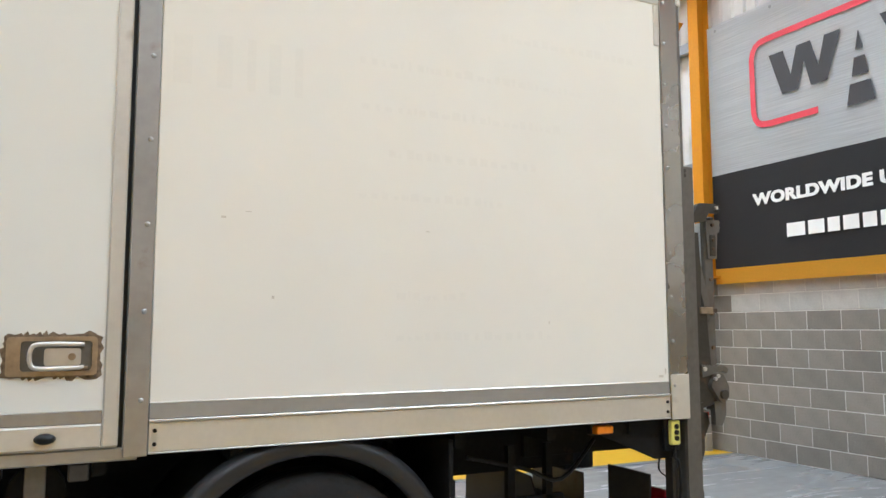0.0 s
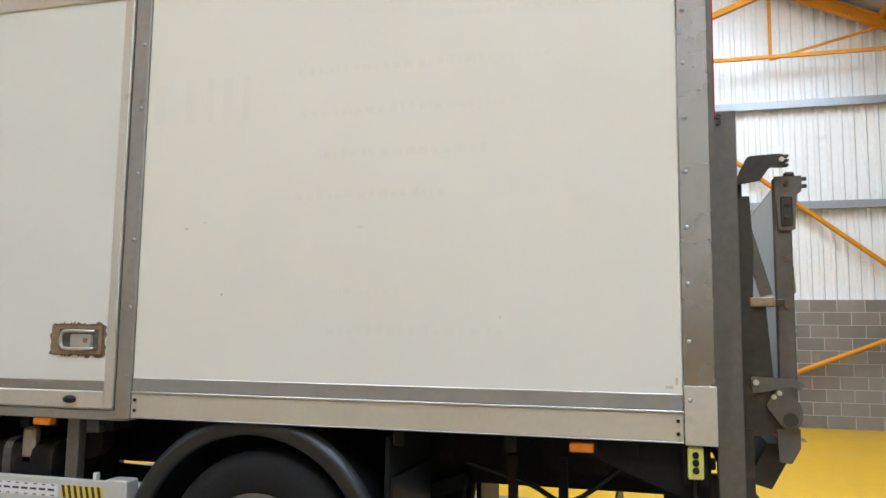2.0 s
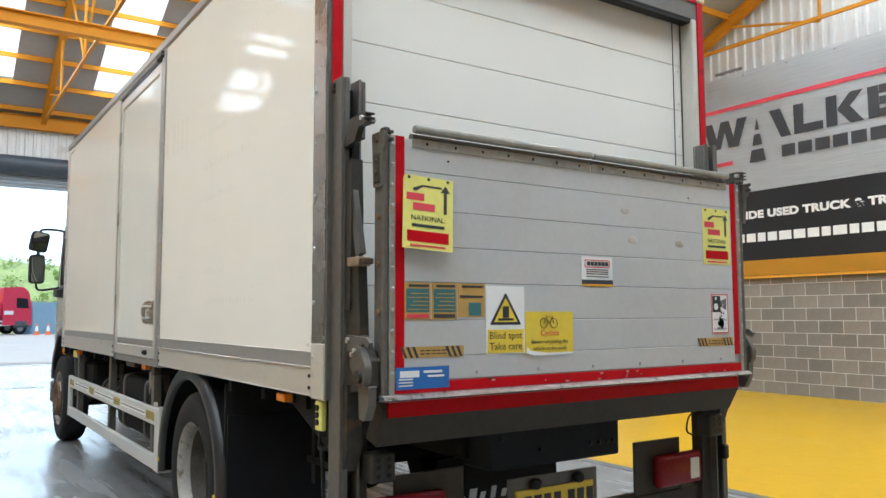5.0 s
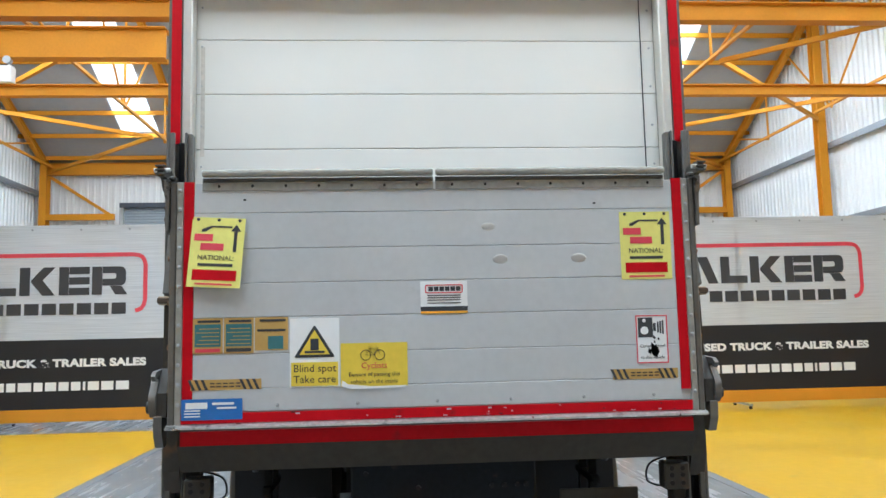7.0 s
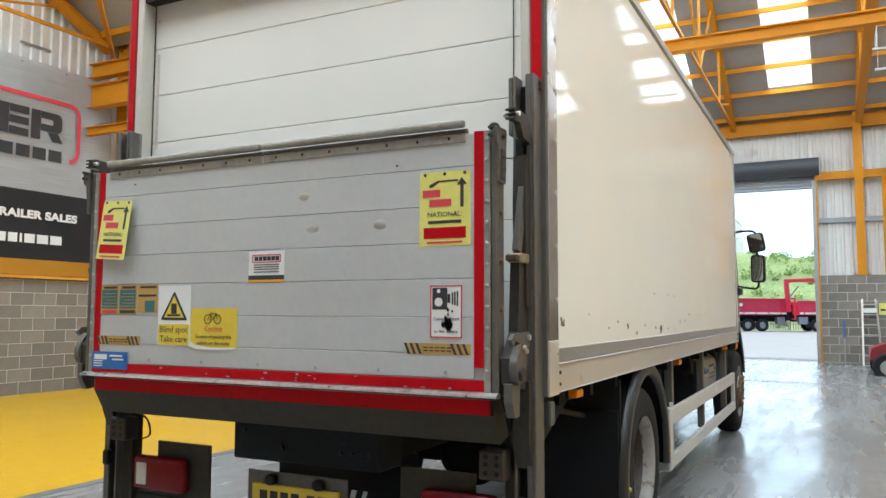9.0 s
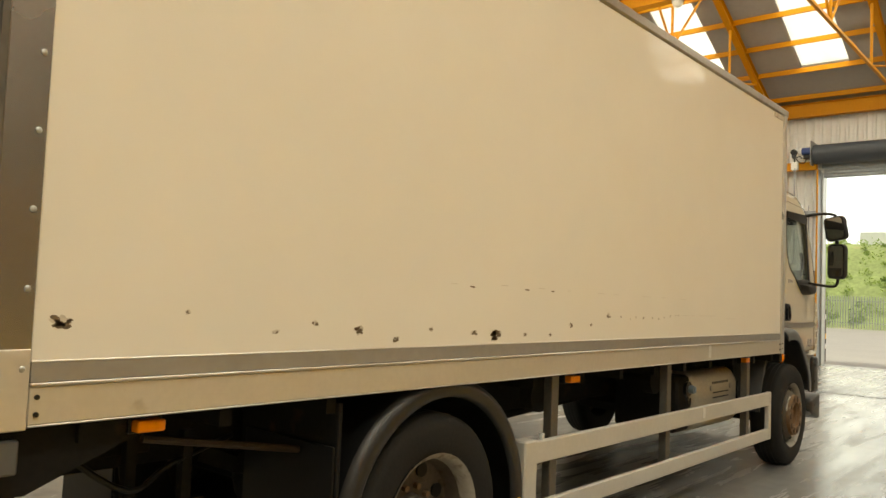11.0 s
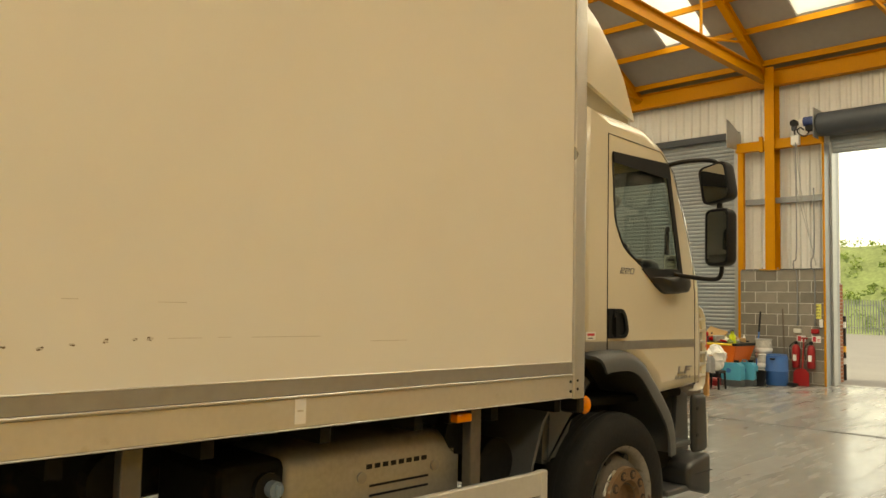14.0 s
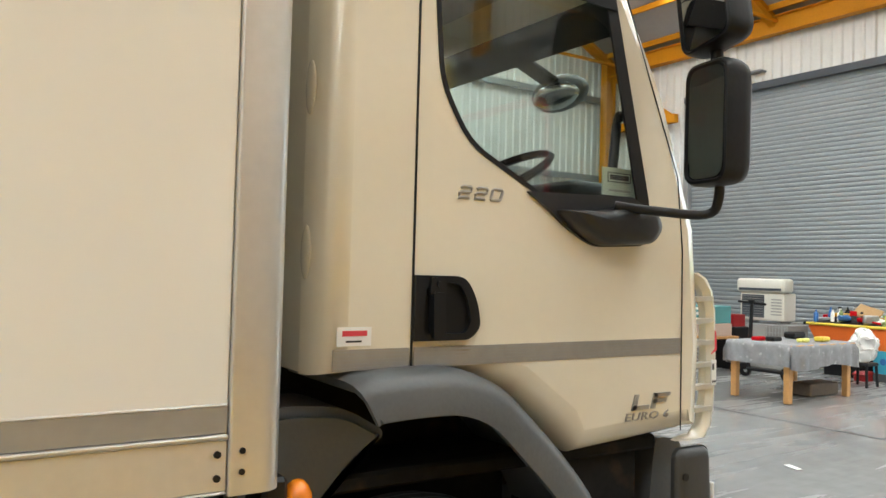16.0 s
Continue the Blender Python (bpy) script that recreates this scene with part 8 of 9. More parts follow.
for z in (0.0, 0.3, 0.6):
    wt = thing("paint_tub", (19.12, 2.83, z), "tub stacked in crumpled clear wrap with white bands", "tub", "stacked tubs")
    part("tub", lathe(B(), "z", (19.12, 2.83, z), [(0.0, 0.01), (0.145, 0.0), (0.15, 0.1), (0.165, 0.14), (0.155, 0.26), (0.165, 0.27), (0.165, 0.285), (0.0, 0.285)], 18), M["wrap"], wt, smooth=40)
    part("band", lathe(B(), "z", (19.12, 2.83, z), [(0.156, 0.04), (0.170, 0.06), (0.170, 0.10), (0.160, 0.12)], 18), M["white"], wt, smooth=40)
    part("lid", lathe(B(), "z", (19.12, 2.83, z), [(0.0, 0.299), (0.16, 0.297), (0.168, 0.287), (0.0, 0.287)], 18), M[("white", "white", "gal")[int(z * 3.4)]], wt, smooth=40)
ob_ = thing("tool_chest", (18.6, 3.75, 0), "orange plastic skip with a yellow rim heaped with tools", "chest")
part("stand", box((18.3, 3.32, 0.0), (18.95, 4.12, 0.5), 0.02), M["black"], ob_)
bm = B()
lo = [(18.30, 3.1, 0.50), (18.96, 3.1, 0.50), (18.96, 4.16, 0.50), (18.30, 4.16, 0.50)]
hi = [(18.17, 2.97, 0.94), (19.05, 2.97, 0.94), (19.05, 4.32, 0.94), (18.17, 4.32, 0.94)]
va, vb = [bm.verts.new(p) for p in lo], [bm.verts.new(p) for p in hi]
for i in range(4):
    bm.faces.new((va[i], va[(i + 1) % 4], vb[(i + 1) % 4], vb[i]))
bm.faces.new(va[::-1])
bm.faces.new(vb)
bmesh.ops.bevel(bm, geom=list(bm.edges), offset=0.015, segments=2, affect="EDGES")
part("bin", bm, M["orange_bin"], ob_, smooth=40)
part("rim", box((18.13, 3.03, 0.942), (19.09, 4.33, 0.985), 0.015), M["yellow_label"], ob_, "yellow rim")
for y0, y1 in ((4.331, 4.365), (2.95, 3.029)):
    part("rim_cap", box((18.125, y0, 0.938), (19.09, y1, 0.99), 0.008), M["black"], ob_, "black rim end")
random.seed(21)
mound = B()
NM = 16
gm = {}
for i in range(NM + 1):
    for j in range(NM + 1):
        u, v = i / NM, j / NM
        h = 0.11 * (1 - (2 * u - 1) ** 2) * (1 - (2 * v - 1) ** 2)
        gm[i, j] = mound.verts.new((18.2 + 0.82 * u, 3.05 + 1.25 * v, 0.984 + h * (1 + 0.9 * noise.noise(Vector((u * 6, v * 8, 1))))))
for i in range(NM):
    for j in range(NM):
        mound.faces.new((gm[i, j], gm[i + 1, j], gm[i + 1, j + 1], gm[i, j + 1]))
part("heap", mound, M["black"], ob_, "dark heap of bags and cloths")
KINDS = (("packet", "crumpled packet heaped on the chest"), ("spray_can", "small can standing among the tools"), ("hand_tool", "long-handled hand tool heaped on the chest"), ("rag", "crumpled cloth rag heaped on the chest"))
for i in range(40):
    y, x = random.uniform(3.08, 4.28), random.uniform(18.24, 18.98)
    nm, lab = KINDS[i % 4]
    mk = ["card", "blue_drum", "black", "white", "red_tape", "grass", "amber_band", "black", "gal", "cloth"][(i * 7) % 10]
    t = thing(nm, (x, y, 0.985), lab, nm.replace("_", " "), "clutter on the chest")
    bm = B()
    if i % 4 == 0:
        h, w = random.uniform(0.04, 0.14), random.uniform(0.05, 0.13)
        bx(bm, (-w / 2, -w, 0), (w / 2, w, h), min(h, w) * 0.2)
    elif i % 4 == 1:
        r = random.uniform(0.025, 0.045)
        lathe(bm, "z", (0, 0, 0), [(0, 0), (r, 0), (r, 0.13), (r * 0.7, 0.15), (r * 0.4, 0.155), (r * 0.4, 0.19), (0, 0.19)], 12)
    elif i % 4 == 2:
        cyl(bm, (0, -0.2, 0.03), (0.03, 0.2, 0.07), 0.016, n=8)
        bx(bm, (-0.04, 0.14, 0.035), (0.08, 0.22, 0.1), 0.012)
    else:
        bmesh.ops.create_icosphere(bm, subdivisions=2, radius=random.uniform(0.06, 0.11), matrix=Matrix.Translation((0, 0, 0.05)) @ Matrix.Diagonal((1, 1.3, 0.6, 1)))
        for v in bm.verts:
            v.co += 0.04 * noise.noise_vector(v.co * 14 + Vector((i, 0, 0)))
            v.co.z = max(0.0, v.co.z)
    bmesh.ops.transform(bm, matrix=pose(x, y, 0.985 + 0.10 * (1 - ((x - 18.61) / 0.41) ** 2) * (1 - ((y - 3.77) / 0.53) ** 2), 0, 0, random.uniform(-70, 70)), verts=bm.verts)
    part("body", bm, M[mk], t, smooth=40)
cb3 = thing("card_box", (X1 - 1.3, 3.85, 1.06), "crumpled brown cardboard on the heap", "cardboard")
part("sheet", obox(B(), (18.45, 3.36, 1.06), (18.55, 3.78, 1.16), 0.36, 0.035, up=(-0.8, 0, 0.6), bev=0.008), M["card"], cb3)
for x, y, mk, lab in ((18.3, 3.85, "white", "white spray bottle on the orange skip"), (18.28, 3.07, "lime_can", "lime-green bottle at the skip's end"), (18.33, 3.13, "lime_can", "lime-green bottle at the skip's end")):
    if mk not in M:
        M[mk] = mat("lime_plastic", (0.50, 0.60, 0.03), 0.4, var=0.06)
    fr = thing("filler_bottle", (x, y, 0.985), lab, "bottle")
    part("bottle", lathe(B(), "z", (x, y, 0.985), [(0.0, 0), (0.045, 0.0), (0.045, 0.15), (0.016, 0.19), (0.016, 0.235), (0.0, 0.235)], 12), M[mk], fr, smooth=40)
    part("nozzle", box((x - 0.05, y - 0.012, 1.221), (x + 0.015, y + 0.012, 1.245), 0.004), M["black"], fr)
# crumpled sacks between the table and the cans, a red crate under one
random.seed(8)
for x, y, z, r, sx, sy, sz, lab in ((17.55, 3.10, 0.60, 0.24, 0.8, 0.75, 1.05, "crumpled white plastic sack behind the table"), (18.15, 3.35, 0.45, 0.15, 0.9, 0.8, 1.0, "small crumpled white sack on a red crate")):
    bg = thing("plastic_bag", (x, y, z - r * sz), lab, "bag", "plastic sacks")
    bm = B()
    bmesh.ops.create_icosphere(bm, subdivisions=4, radius=r, matrix=Matrix.Translation((x, y, z)) @ Matrix.Diagonal((sx, sy, sz, 1)))
    for v in bm.verts:
        f = max(0.0, (v.co.z - z) / (r * sz))
        v.co.x, v.co.y = x + (v.co.x - x) * (1 - 0.55 * f * f), y + (v.co.y - y) * (1 - 0.55 * f * f)
        v.co += 0.28 * r * (noise.noise_vector(v.co * 7) + 0.6 * noise.noise_vector(v.co * 17))
        v.co.z = max(v.co.z, z - r * sz)
    part("sack", bm, M["white"], bg, smooth=30)
so = thing("plastic_stool", (17.55, 3.10, 0), "low black plastic stool under the sack", "stool")
part("seat", box((17.4, 2.95, 0.30), (17.72, 3.27, 0.346), 0.015), M["black"], so)
for dx in (-0.13, 0.13):
    for dy in (-0.13, 0.13):
        part("leg", cyl(B(), (17.55 + dx * 1.1, 3.10 + dy * 1.1, 0), (17.55 + dx, 3.10 + dy, 0.3), 0.02, n=8), M["black"], so)
rc = thing("red_crate", (18.17, 3.39, 0), "red plastic crate on the floor under a sack", "crate")
part("crate", box((18.04, 3.295, 0.0), (18.3, 3.5, 0.298), 0.02), M["ext_red"], rc)
part("lip", box((18.03, 3.29, 0.24), (18.31, 3.51, 0.27), 0.008), M["ext_red"], rc)
tagged(part("pier_cap", box((X1 - 0.435, DOOR[1] + 0.06, 2.477), (X1 - 0.28, SHUT[0] - 0.23, 2.494)), M["shutter_dark"]), "thin dark capping strip on the block pier", "trim", kind="structure")
# scrap of paper and a floor joint
pp = thing("paper_scrap", (12.45, 0.95, 0.061), "small torn scrap of white paper on the floor", "paper")
part("sheet", plate(B(), "z", [(12.40, 0.88), (12.46, 0.87), (12.52, 1.02), (12.46, 1.04)], 0.061, 0.064), M["white"], pp)
tagged(part("floor_joint", ramped(box((14.22, LANE_R + 0.07, 0.0035), (14.30, Y1, 0.0045))), M["line"]), "dark joint strip across the concrete floor", "floor joint", kind="structure")

# ---- table with paint cloth ----
tb = thing("work_table", (15.85, 3.12, 0), "pine-legged work table under a grey paint cloth", "table")
for x in (15.2, 16.5):
    for y in (2.75, 3.5):
        part("leg", box((x - 0.04, y - 0.04, 0), (x + 0.04, y + 0.04, 0.68), 0.006), M["pine"], tb)
part("top", box((15.12, 2.67, 0.68), (16.58, 3.58, 0.72), 0.006), M["pine"], tb)
tc2 = thing("table_cloth", (15.85, 3.12, 0.72), "grey paint-spattered cloth hanging over the table", "cloth")
bm = B()
NX, NY = 48, 34
grid = {}
for i in range(NX + 1):
    for j in range(NY + 1):
        u, v = -0.30 + (1.46 + 0.60) * i / NX, -0.30 + (0.91 + 0.60) * j / NY
        ex_, ey = max(0, -u, u - 1.46), max(0, -v, v - 0.91)
        d = max(ex_, ey)
        fold = 0.02 * math.sin((u if ey > ex_ else v) * 26) * min(1, d / 0.1)
        x = 15.12 + min(max(u, -0.012), 1.472) + (fold if ex_ > 0 else 0) * (-1 if u < 0 else 1)
        y = 2.67 + min(max(v, -0.012), 0.922) + (fold if ey > 0 else 0) * (-1 if v < 0 else 1)
        grid[i, j] = bm.verts.new((x, y, 0.727 - d + 0.003 * noise.noise(Vector((u * 6, v * 6, 0))) - (0.03 * math.sin(u * 5) * (d > 0.2))))
for i in range(NX):
    for j in range(NY):
        bm.faces.new((grid[i, j], grid[i + 1, j], grid[i + 1, j + 1], grid[i, j + 1]))
part("sheet", bm, M["cloth"], tc2, smooth=True)
for x, y, w, m_, nm in ((15.4, 3.3, 0.09, "red_tape", "drill"), (15.75, 2.9, 0.08, "lime_label", "tape_measure"), (16.1, 2.85, 0.1, "yellow_label", "plastic_tray"), (16.2, 3.3, 0.14, "black", "tool_bag"), (15.5, 3.15, 0.1, "black", "pouch")):
    t = thing(nm, (x, y, 0.73), "small used %s lying on the table cloth" % nm.replace("_", " "), nm.replace("_", " "))
    part("body", box((x - w, y - w * 0.6, 0.731), (x + w, y + w * 0.6, 0.731 + w * 0.6), w * 0.15), M[m_], t)
lg = thing("timber_block", (16.3, 3.0, 0), "weathered timber block under the table", "timber")
part("block", box((15.95, 2.9, 0.0), (16.6, 3.2, 0.17), 0.02), M["stone_log"], lg)
# air conditioner on a cabinet, shelf of boxes
cbn = thing("steel_cabinet", (18.4, 5.1, 0.0), "low grey steel cabinet with a wire front", "cabinet")
part("body", box((18.1, 4.62, 0.0), (18.7, 5.6, 0.9), 0.01), M["lining"], cbn)
for i in range(7):
    part("wire", box((18.09, 4.66 + i * 0.055, 0.55), (18.098, 4.668 + i * 0.055, 0.88)), M["gal"], cbn)
for i in range(4):
    part("wire", box((18.082, 4.64, 0.58 + i * 0.09), (18.09, 5.02, 0.588 + i * 0.09)), M["gal"], cbn)
ac = thing("air_conditioner", (18.3, 5.13, 0.9), "aged white outdoor air conditioner unit on a cabinet", "air conditioner")
part("casing", box((18.15, 4.72, 0.95), (18.5, 5.55, 1.42), 0.02), M["ac"], ac)
part("foot", box((18.18, 4.8, 0.9), (18.47, 4.86, 0.949)), M["gal"], ac)
part("foot", box((18.18, 5.4, 0.9), (18.47, 5.46, 0.949)), M["gal"], ac)
part("grille", box((18.1445, 5.08, 1.0), (18.149, 5.51, 1.385), 0.002), M["shutter_dark"], ac, "dark square fan grille")
for i in range(9):
    part("grille_bar", box((18.139, 5.09, 1.02 + i * 0.042), (18.144, 5.50, 1.026 + i * 0.042)), M["lining"], ac)
for i in range(6):
    part("louvre", box((18.145, 4.76, 1.05 + i * 0.05), (18.149, 4.95, 1.07 + i * 0.05)), M["lining"], ac)
ai = thing("air_conditioner", (18.25, 5.14, 1.42), "aged white indoor air conditioner unit laid on top", "air conditioner")
part("casing", box((18.1, 4.68, 1.421), (18.38, 5.6, 1.66), 0.05, 3), M["ac"], ai, smooth=40)
part("outlet", box((18.094, 4.74, 1.46), (18.099, 5.54, 1.50)), M["shutter_dark"], ai)
sc = thing("scooter", (17.0, 4.4, 0), "black folding scooter standing behind the table", "scooter")
part("stem", obox(B(), (17.0, 4.57, 0.1), (17.12, 4.6, 1.12), 0.05, 0.05, bev=0.01), M["black"], sc)
part("handlebar", cyl(B(), (17.12, 4.36, 1.12), (17.12, 4.84, 1.15), 0.018, n=10), M["black"], sc)
part("display", box((17.08, 4.55, 1.12), (17.14, 4.65, 1.18), 0.01), M["black"], sc)
part("deck", box((16.92, 3.95, 0.1), (17.08, 4.55, 0.15), 0.015), M["black"], sc)
for y in (3.92, 4.62):
    part("wheel", lathe(B(), "x", (17.0, y, 0.1), [(0.05, -0.02), (0.1, -0.018), (0.1, 0.018), (0.05, 0.02)], 18), M["black"], sc, smooth=40)
bn = thing("bench", (16.95, 5.55, 0), "wooden-topped bench with dark legs", "bench")
part("top", box((16.6, 4.95, 0.68), (17.3, 6.2, 0.72), 0.008), M["pine"], bn)
for x in (16.66, 17.24):
    for y in (5.02, 6.12):
        part("leg", box((x - 0.03, y - 0.03, 0), (x + 0.03, y + 0.03, 0.68)), M["black"], bn)
cx = thing("card_box", (16.92, 5.27, 0.72), "pale cardboard box on the bench", "box")
part("carton", box((16.66, 5.0, 0.721), (17.18, 5.55, 0.92), 0.008), M["card_pale"], cx)
tx = thing("striped_box", (16.95, 5.27, 0.92), "teal and white striped box on a carton", "box")
part("carton", box((16.7, 5.03, 0.921), (17.2, 5.52, 1.2), 0.01), M["teal_box"], tx)
for z in (0.96, 1.05, 1.13):
    part("stripe", box((16.6965, 5.04, z), (16.6995, 5.51, z + 0.045)), M["white"], tx)
ws_ = thing("white_stand", (16.92, 5.8, 0.72), "white folding stand with a flat tray", "stand")
part("panel", obox(B(), (16.9, 5.7, 0.73), (16.9, 5.85, 1.5), 0.02, 0.3, up=(1, 0, 0)), M["white"], ws_)
part("tray", box((16.65, 5.45, 1.5), (17.2, 6.1, 1.53), 0.005), M["white"], ws_)
bt = thing("tray_bundle", (16.9, 5.75, 1.53), "small blue-grey bundle on the white tray", "bundle")
bm = B()
bmesh.ops.create_icosphere(bm, subdivisions=2, radius=0.12, matrix=Matrix.Translation((16.9, 5.75, 1.6)) @ Matrix.Diagonal((1, 1.4, 0.6, 1)))
for v in bm.verts:
    v.co += 0.04 * noise.noise_vector(v.co * 12)
    v.co.z = max(1.531, v.co.z)
part("bundle", bm, M["teal_box"], bt, smooth=40)
rst = thing("plinth", (17.65, 5.38, 0), "dark plinth behind the bench", "plinth")
part("body", box((17.45, 5.15, 0.0), (17.85, 5.6, 0.85), 0.02), M["black"], rst)
rdb = thing("red_crate", (17.65, 5.38, 0.85), "red plastic crate on a dark plinth", "crate")
part("crate", plate(B(), "z", [(17.5, 5.2), (17.8, 5.2), (17.8, 5.55), (17.5, 5.55)], 0.851, 1.05, [[(17.52, 5.22), (17.78, 5.22), (17.78, 5.53), (17.52, 5.53)]]), M["ext_red"], rdb)
part("base", box((17.52, 5.22, 0.851), (17.78, 5.53, 0.87)), M["ext_red"], rdb)

# what stands on the rising floor is set on it; taller built-up things only lose their buried feet
CARRIED = ("work_table", "table_cloth", "drill", "tape_measure", "plastic_tray", "tool_bag", "pouch", "timber_block", "jerrycan", "drum", "bucket", "broom", "squeegee_broom", "paint_tub", "plastic_bag", "plastic_stool", "scooter", "fire_extinguisher")
for ob in list(scene.objects):
    if ob.parent is None and ob.type == "EMPTY" and 12 < ob.location.x < X1 and 1.5 < ob.location.y < 7:
        if ob.name.split(".")[0] in CARRIED:
            ob.location.z += rise(ob.location.x)
        elif ob.location.z < 0.1 and ob.name.split(".")[0] in ("tool_chest", "steel_cabinet", "bench", "plinth", "red_crate", "shovel"):
            foot = rise(ob.location.x)
            for ch_ in ob.children:
                for v in ch_.data.vertices:
                    v.co.z = max(v.co.z, foot - ob.location.z)

# ---- ladder and buggy by the other pier ----
ld = thing("step_ladder", (XP - 0.3, -3.1, 0), "aluminium step ladder leaning on the blockwork", "ladder")
for s in (-1, 1):
    part("stile", obox(B(), (XP - 0.45, -3.12 + 0.22 * s, 0.0), (XP - 0.15, -3.08 + 0.15 * s, 1.85), 0.05, 0.025, bev=0.004), M["lip"], ld)
for i in range(7):
    f = (i + 0.6) / 7.2
    w = 0.21 - 0.06 * f
    part("tread", box((XP - 0.5 + 0.3 * f, -3.12 - w, 1.85 * f), (XP - 0.4 + 0.3 * f, -3.1 + w, 1.85 * f + 0.03), 0.004), M["lip"], ld)
part("top_cap", box((XP - 0.22, -3.26, 1.5), (XP - 0.12, -2.94, 1.62), 0.01), M["white"], ld)
bp = thing("mop", (XP - 0.15, -2.5, 0), "blue-handled mop leaning on the blockwork", "mop")
part("stick", cyl(B(), (XP - 0.25, -2.5, 0.1), (XP - 0.12, -2.5, 1.3), 0.016, n=8), M["gal"], bp)
part("sleeve", cyl(B(), (XP - 0.17, -2.5, 0.85), (XP - 0.12, -2.5, 1.3), 0.022, n=8), M["blue_drum"], bp)
uv = thing("utility_buggy", (17.1, -4.2, 0), "red and black utility buggy with roll cage", "buggy")
for x in (16.5, 17.7):
    for y in (-3.3, -5.2):
        w = part("wheel", lathe(B(), "x", (x, y, 0.31), [(0.16, -0.1), (0.27, -0.12), (0.31, -0.08), (0.31, 0.08), (0.27, 0.12), (0.16, 0.1)], 20), M["tyre"], uv, smooth=40)
        part("rim", cyl(B(), (x - 0.09, y, 0.31), (x + 0.09, y, 0.31), 0.165, n=14), M["gal"], w)
part("bonnet", plate(B(), "x", rounded([(-2.95, 0.45), (-3.0, 0.72), (-3.6, 0.95), (-3.9, 0.95), (-3.9, 0.42)], 0.05, 3), 16.6, 17.6), mat("dull_red_plastic", (0.20, 0.012, 0.016), 0.5, var=0.15), uv, "dull red bonnet", smooth=40)
part("tub", box((16.55, -5.6, 0.38), (17.65, -3.9, 0.7), 0.04), M["black"], uv)
part("cargo_bed", box((16.5, -5.75, 0.7), (17.7, -4.95, 0.98), 0.03), M["black"], uv)
part("door_cover", plate(B(), "x", rounded([(-3.85, 0.5), (-3.7, 0.98), (-3.95, 1.15), (-4.7, 1.1), (-4.8, 0.5)], 0.08, 3), 16.48, 16.52), M["lining"], uv, "grey cloth door cover")
cage = B()
for x in (16.6, 17.6):
    tube(cage, smoothline([(x, -3.75, 0.95), (x, -4.1, 1.65), (x, -4.3, 1.78), (x, -4.9, 1.8), (x, -5.0, 1.7), (x, -5.0, 0.9)], 4), 0.025)
for y, z in ((-4.2, 1.74), (-4.95, 1.78)):
    tube(cage, [(16.6, y, z), (17.6, y, z)], 0.025)
part("roll_cage", cage, M["black"], uv, smooth=True)
for x in (16.85, 17.35):
    part("seat", box((x - 0.2, -4.8, 0.7), (x + 0.2, -4.4, 0.85), 0.04), M["black"], uv)
    part("backrest", box((x - 0.2, -4.9, 0.85), (x + 0.2, -4.78, 1.3), 0.04), M["black"], uv)

# ---- outside ----
yd = B()
bx(yd, (X1 + 0.25, -400, -0.3), (900, 400, -0.01))
bmesh.ops.bisect_plane(yd, geom=list(yd.verts) + list(yd.edges) + list(yd.faces), plane_co=(45, 0, 0), plane_no=(1, 0, 0))
for v in yd.verts:
    if X1 < v.co.x < 30:
        v.co.z += rise(X1 + 0.25)
bx(yd, (-400, -400, -0.3), (X0 - 0.5, 400, -0.01))
tagged(part("ground", yd, M["yard"]), "pale concrete yard reaching to the bank", "ground", kind="structure")
tagged(part("threshold", box((X1 + 0.02, DOOR[0], 0.18), (X1 + 0.25, DOOR[1], 0.2)), M["gal"]), "steel threshold strip in the doorway", "threshold", kind="structure")
bm = B()
NXB, NYB = 26, 90
gb = {}
random.seed(3)
for i in range(NXB + 1):
    for j in range(NYB + 1):
        x, y = 72 + i * 2.2, -110 + j * 2.6
        f = min(1, i / 8)
        h = (7.6 + 0.05 * max(-40, min(y, 60)) + 1.2 * noise.noise(Vector((y * 0.05, 3, 0)))) * (f * f * (3 - 2 * f))
        h += 0.5 * noise.noise(Vector((x * 0.25, y * 0.25, 0))) * f
        gb[i, j] = bm.verts.new((x, y, h - 0.02))
for i in range(NXB):
    for j in range(NYB):
        bm.faces.new((gb[i, j], gb[i + 1, j], gb[i + 1, j + 1], gb[i, j + 1]))
bank = part("ground_bank", bm, M["grass"], smooth=True)
tagged(bank, "overgrown green bank behind the yard", "bank", kind="structure")


def clump(bm, c, r, n, leaf):
    """Small leaf blades scattered in a lump."""
    for _ in range(n):
        d = Vector((random.gauss(0, 1), random.gauss(0, 1), random.gauss(0, 0.8)))
        p = Vector(c) + d.normalized() * r * random.random() ** 0.4
        a, b = Vector((random.gauss(0, 1), random.gauss(0, 1), random.gauss(0, 1))).normalized() * leaf, Vector((random.gauss(0, 1), random.gauss(0, 1), random.gauss(0, 1))).normalized() * leaf * 0.6
        vs = [bm.verts.new(p + q) for q in (-a, b, a, -b)]
        bm.faces.new(vs)


sb_ = B()
for _ in range(620):
    y = random.uniform(-45, 45)
    x = random.uniform(73, 92)
    f = min(1, (x - 72) / 17.6)
    z = (7.6 + 0.05 * y) * f * f * (3 - 2 * f)
    clump(sb_, (x, y, z + 0.15), random.uniform(0.3, 0.95), 46, 0.15)
tagged(part("bank_shrubs", sb_, M["leaf"]), "dense low shrubs and weeds on the bank", "shrubs", kind="stuff")


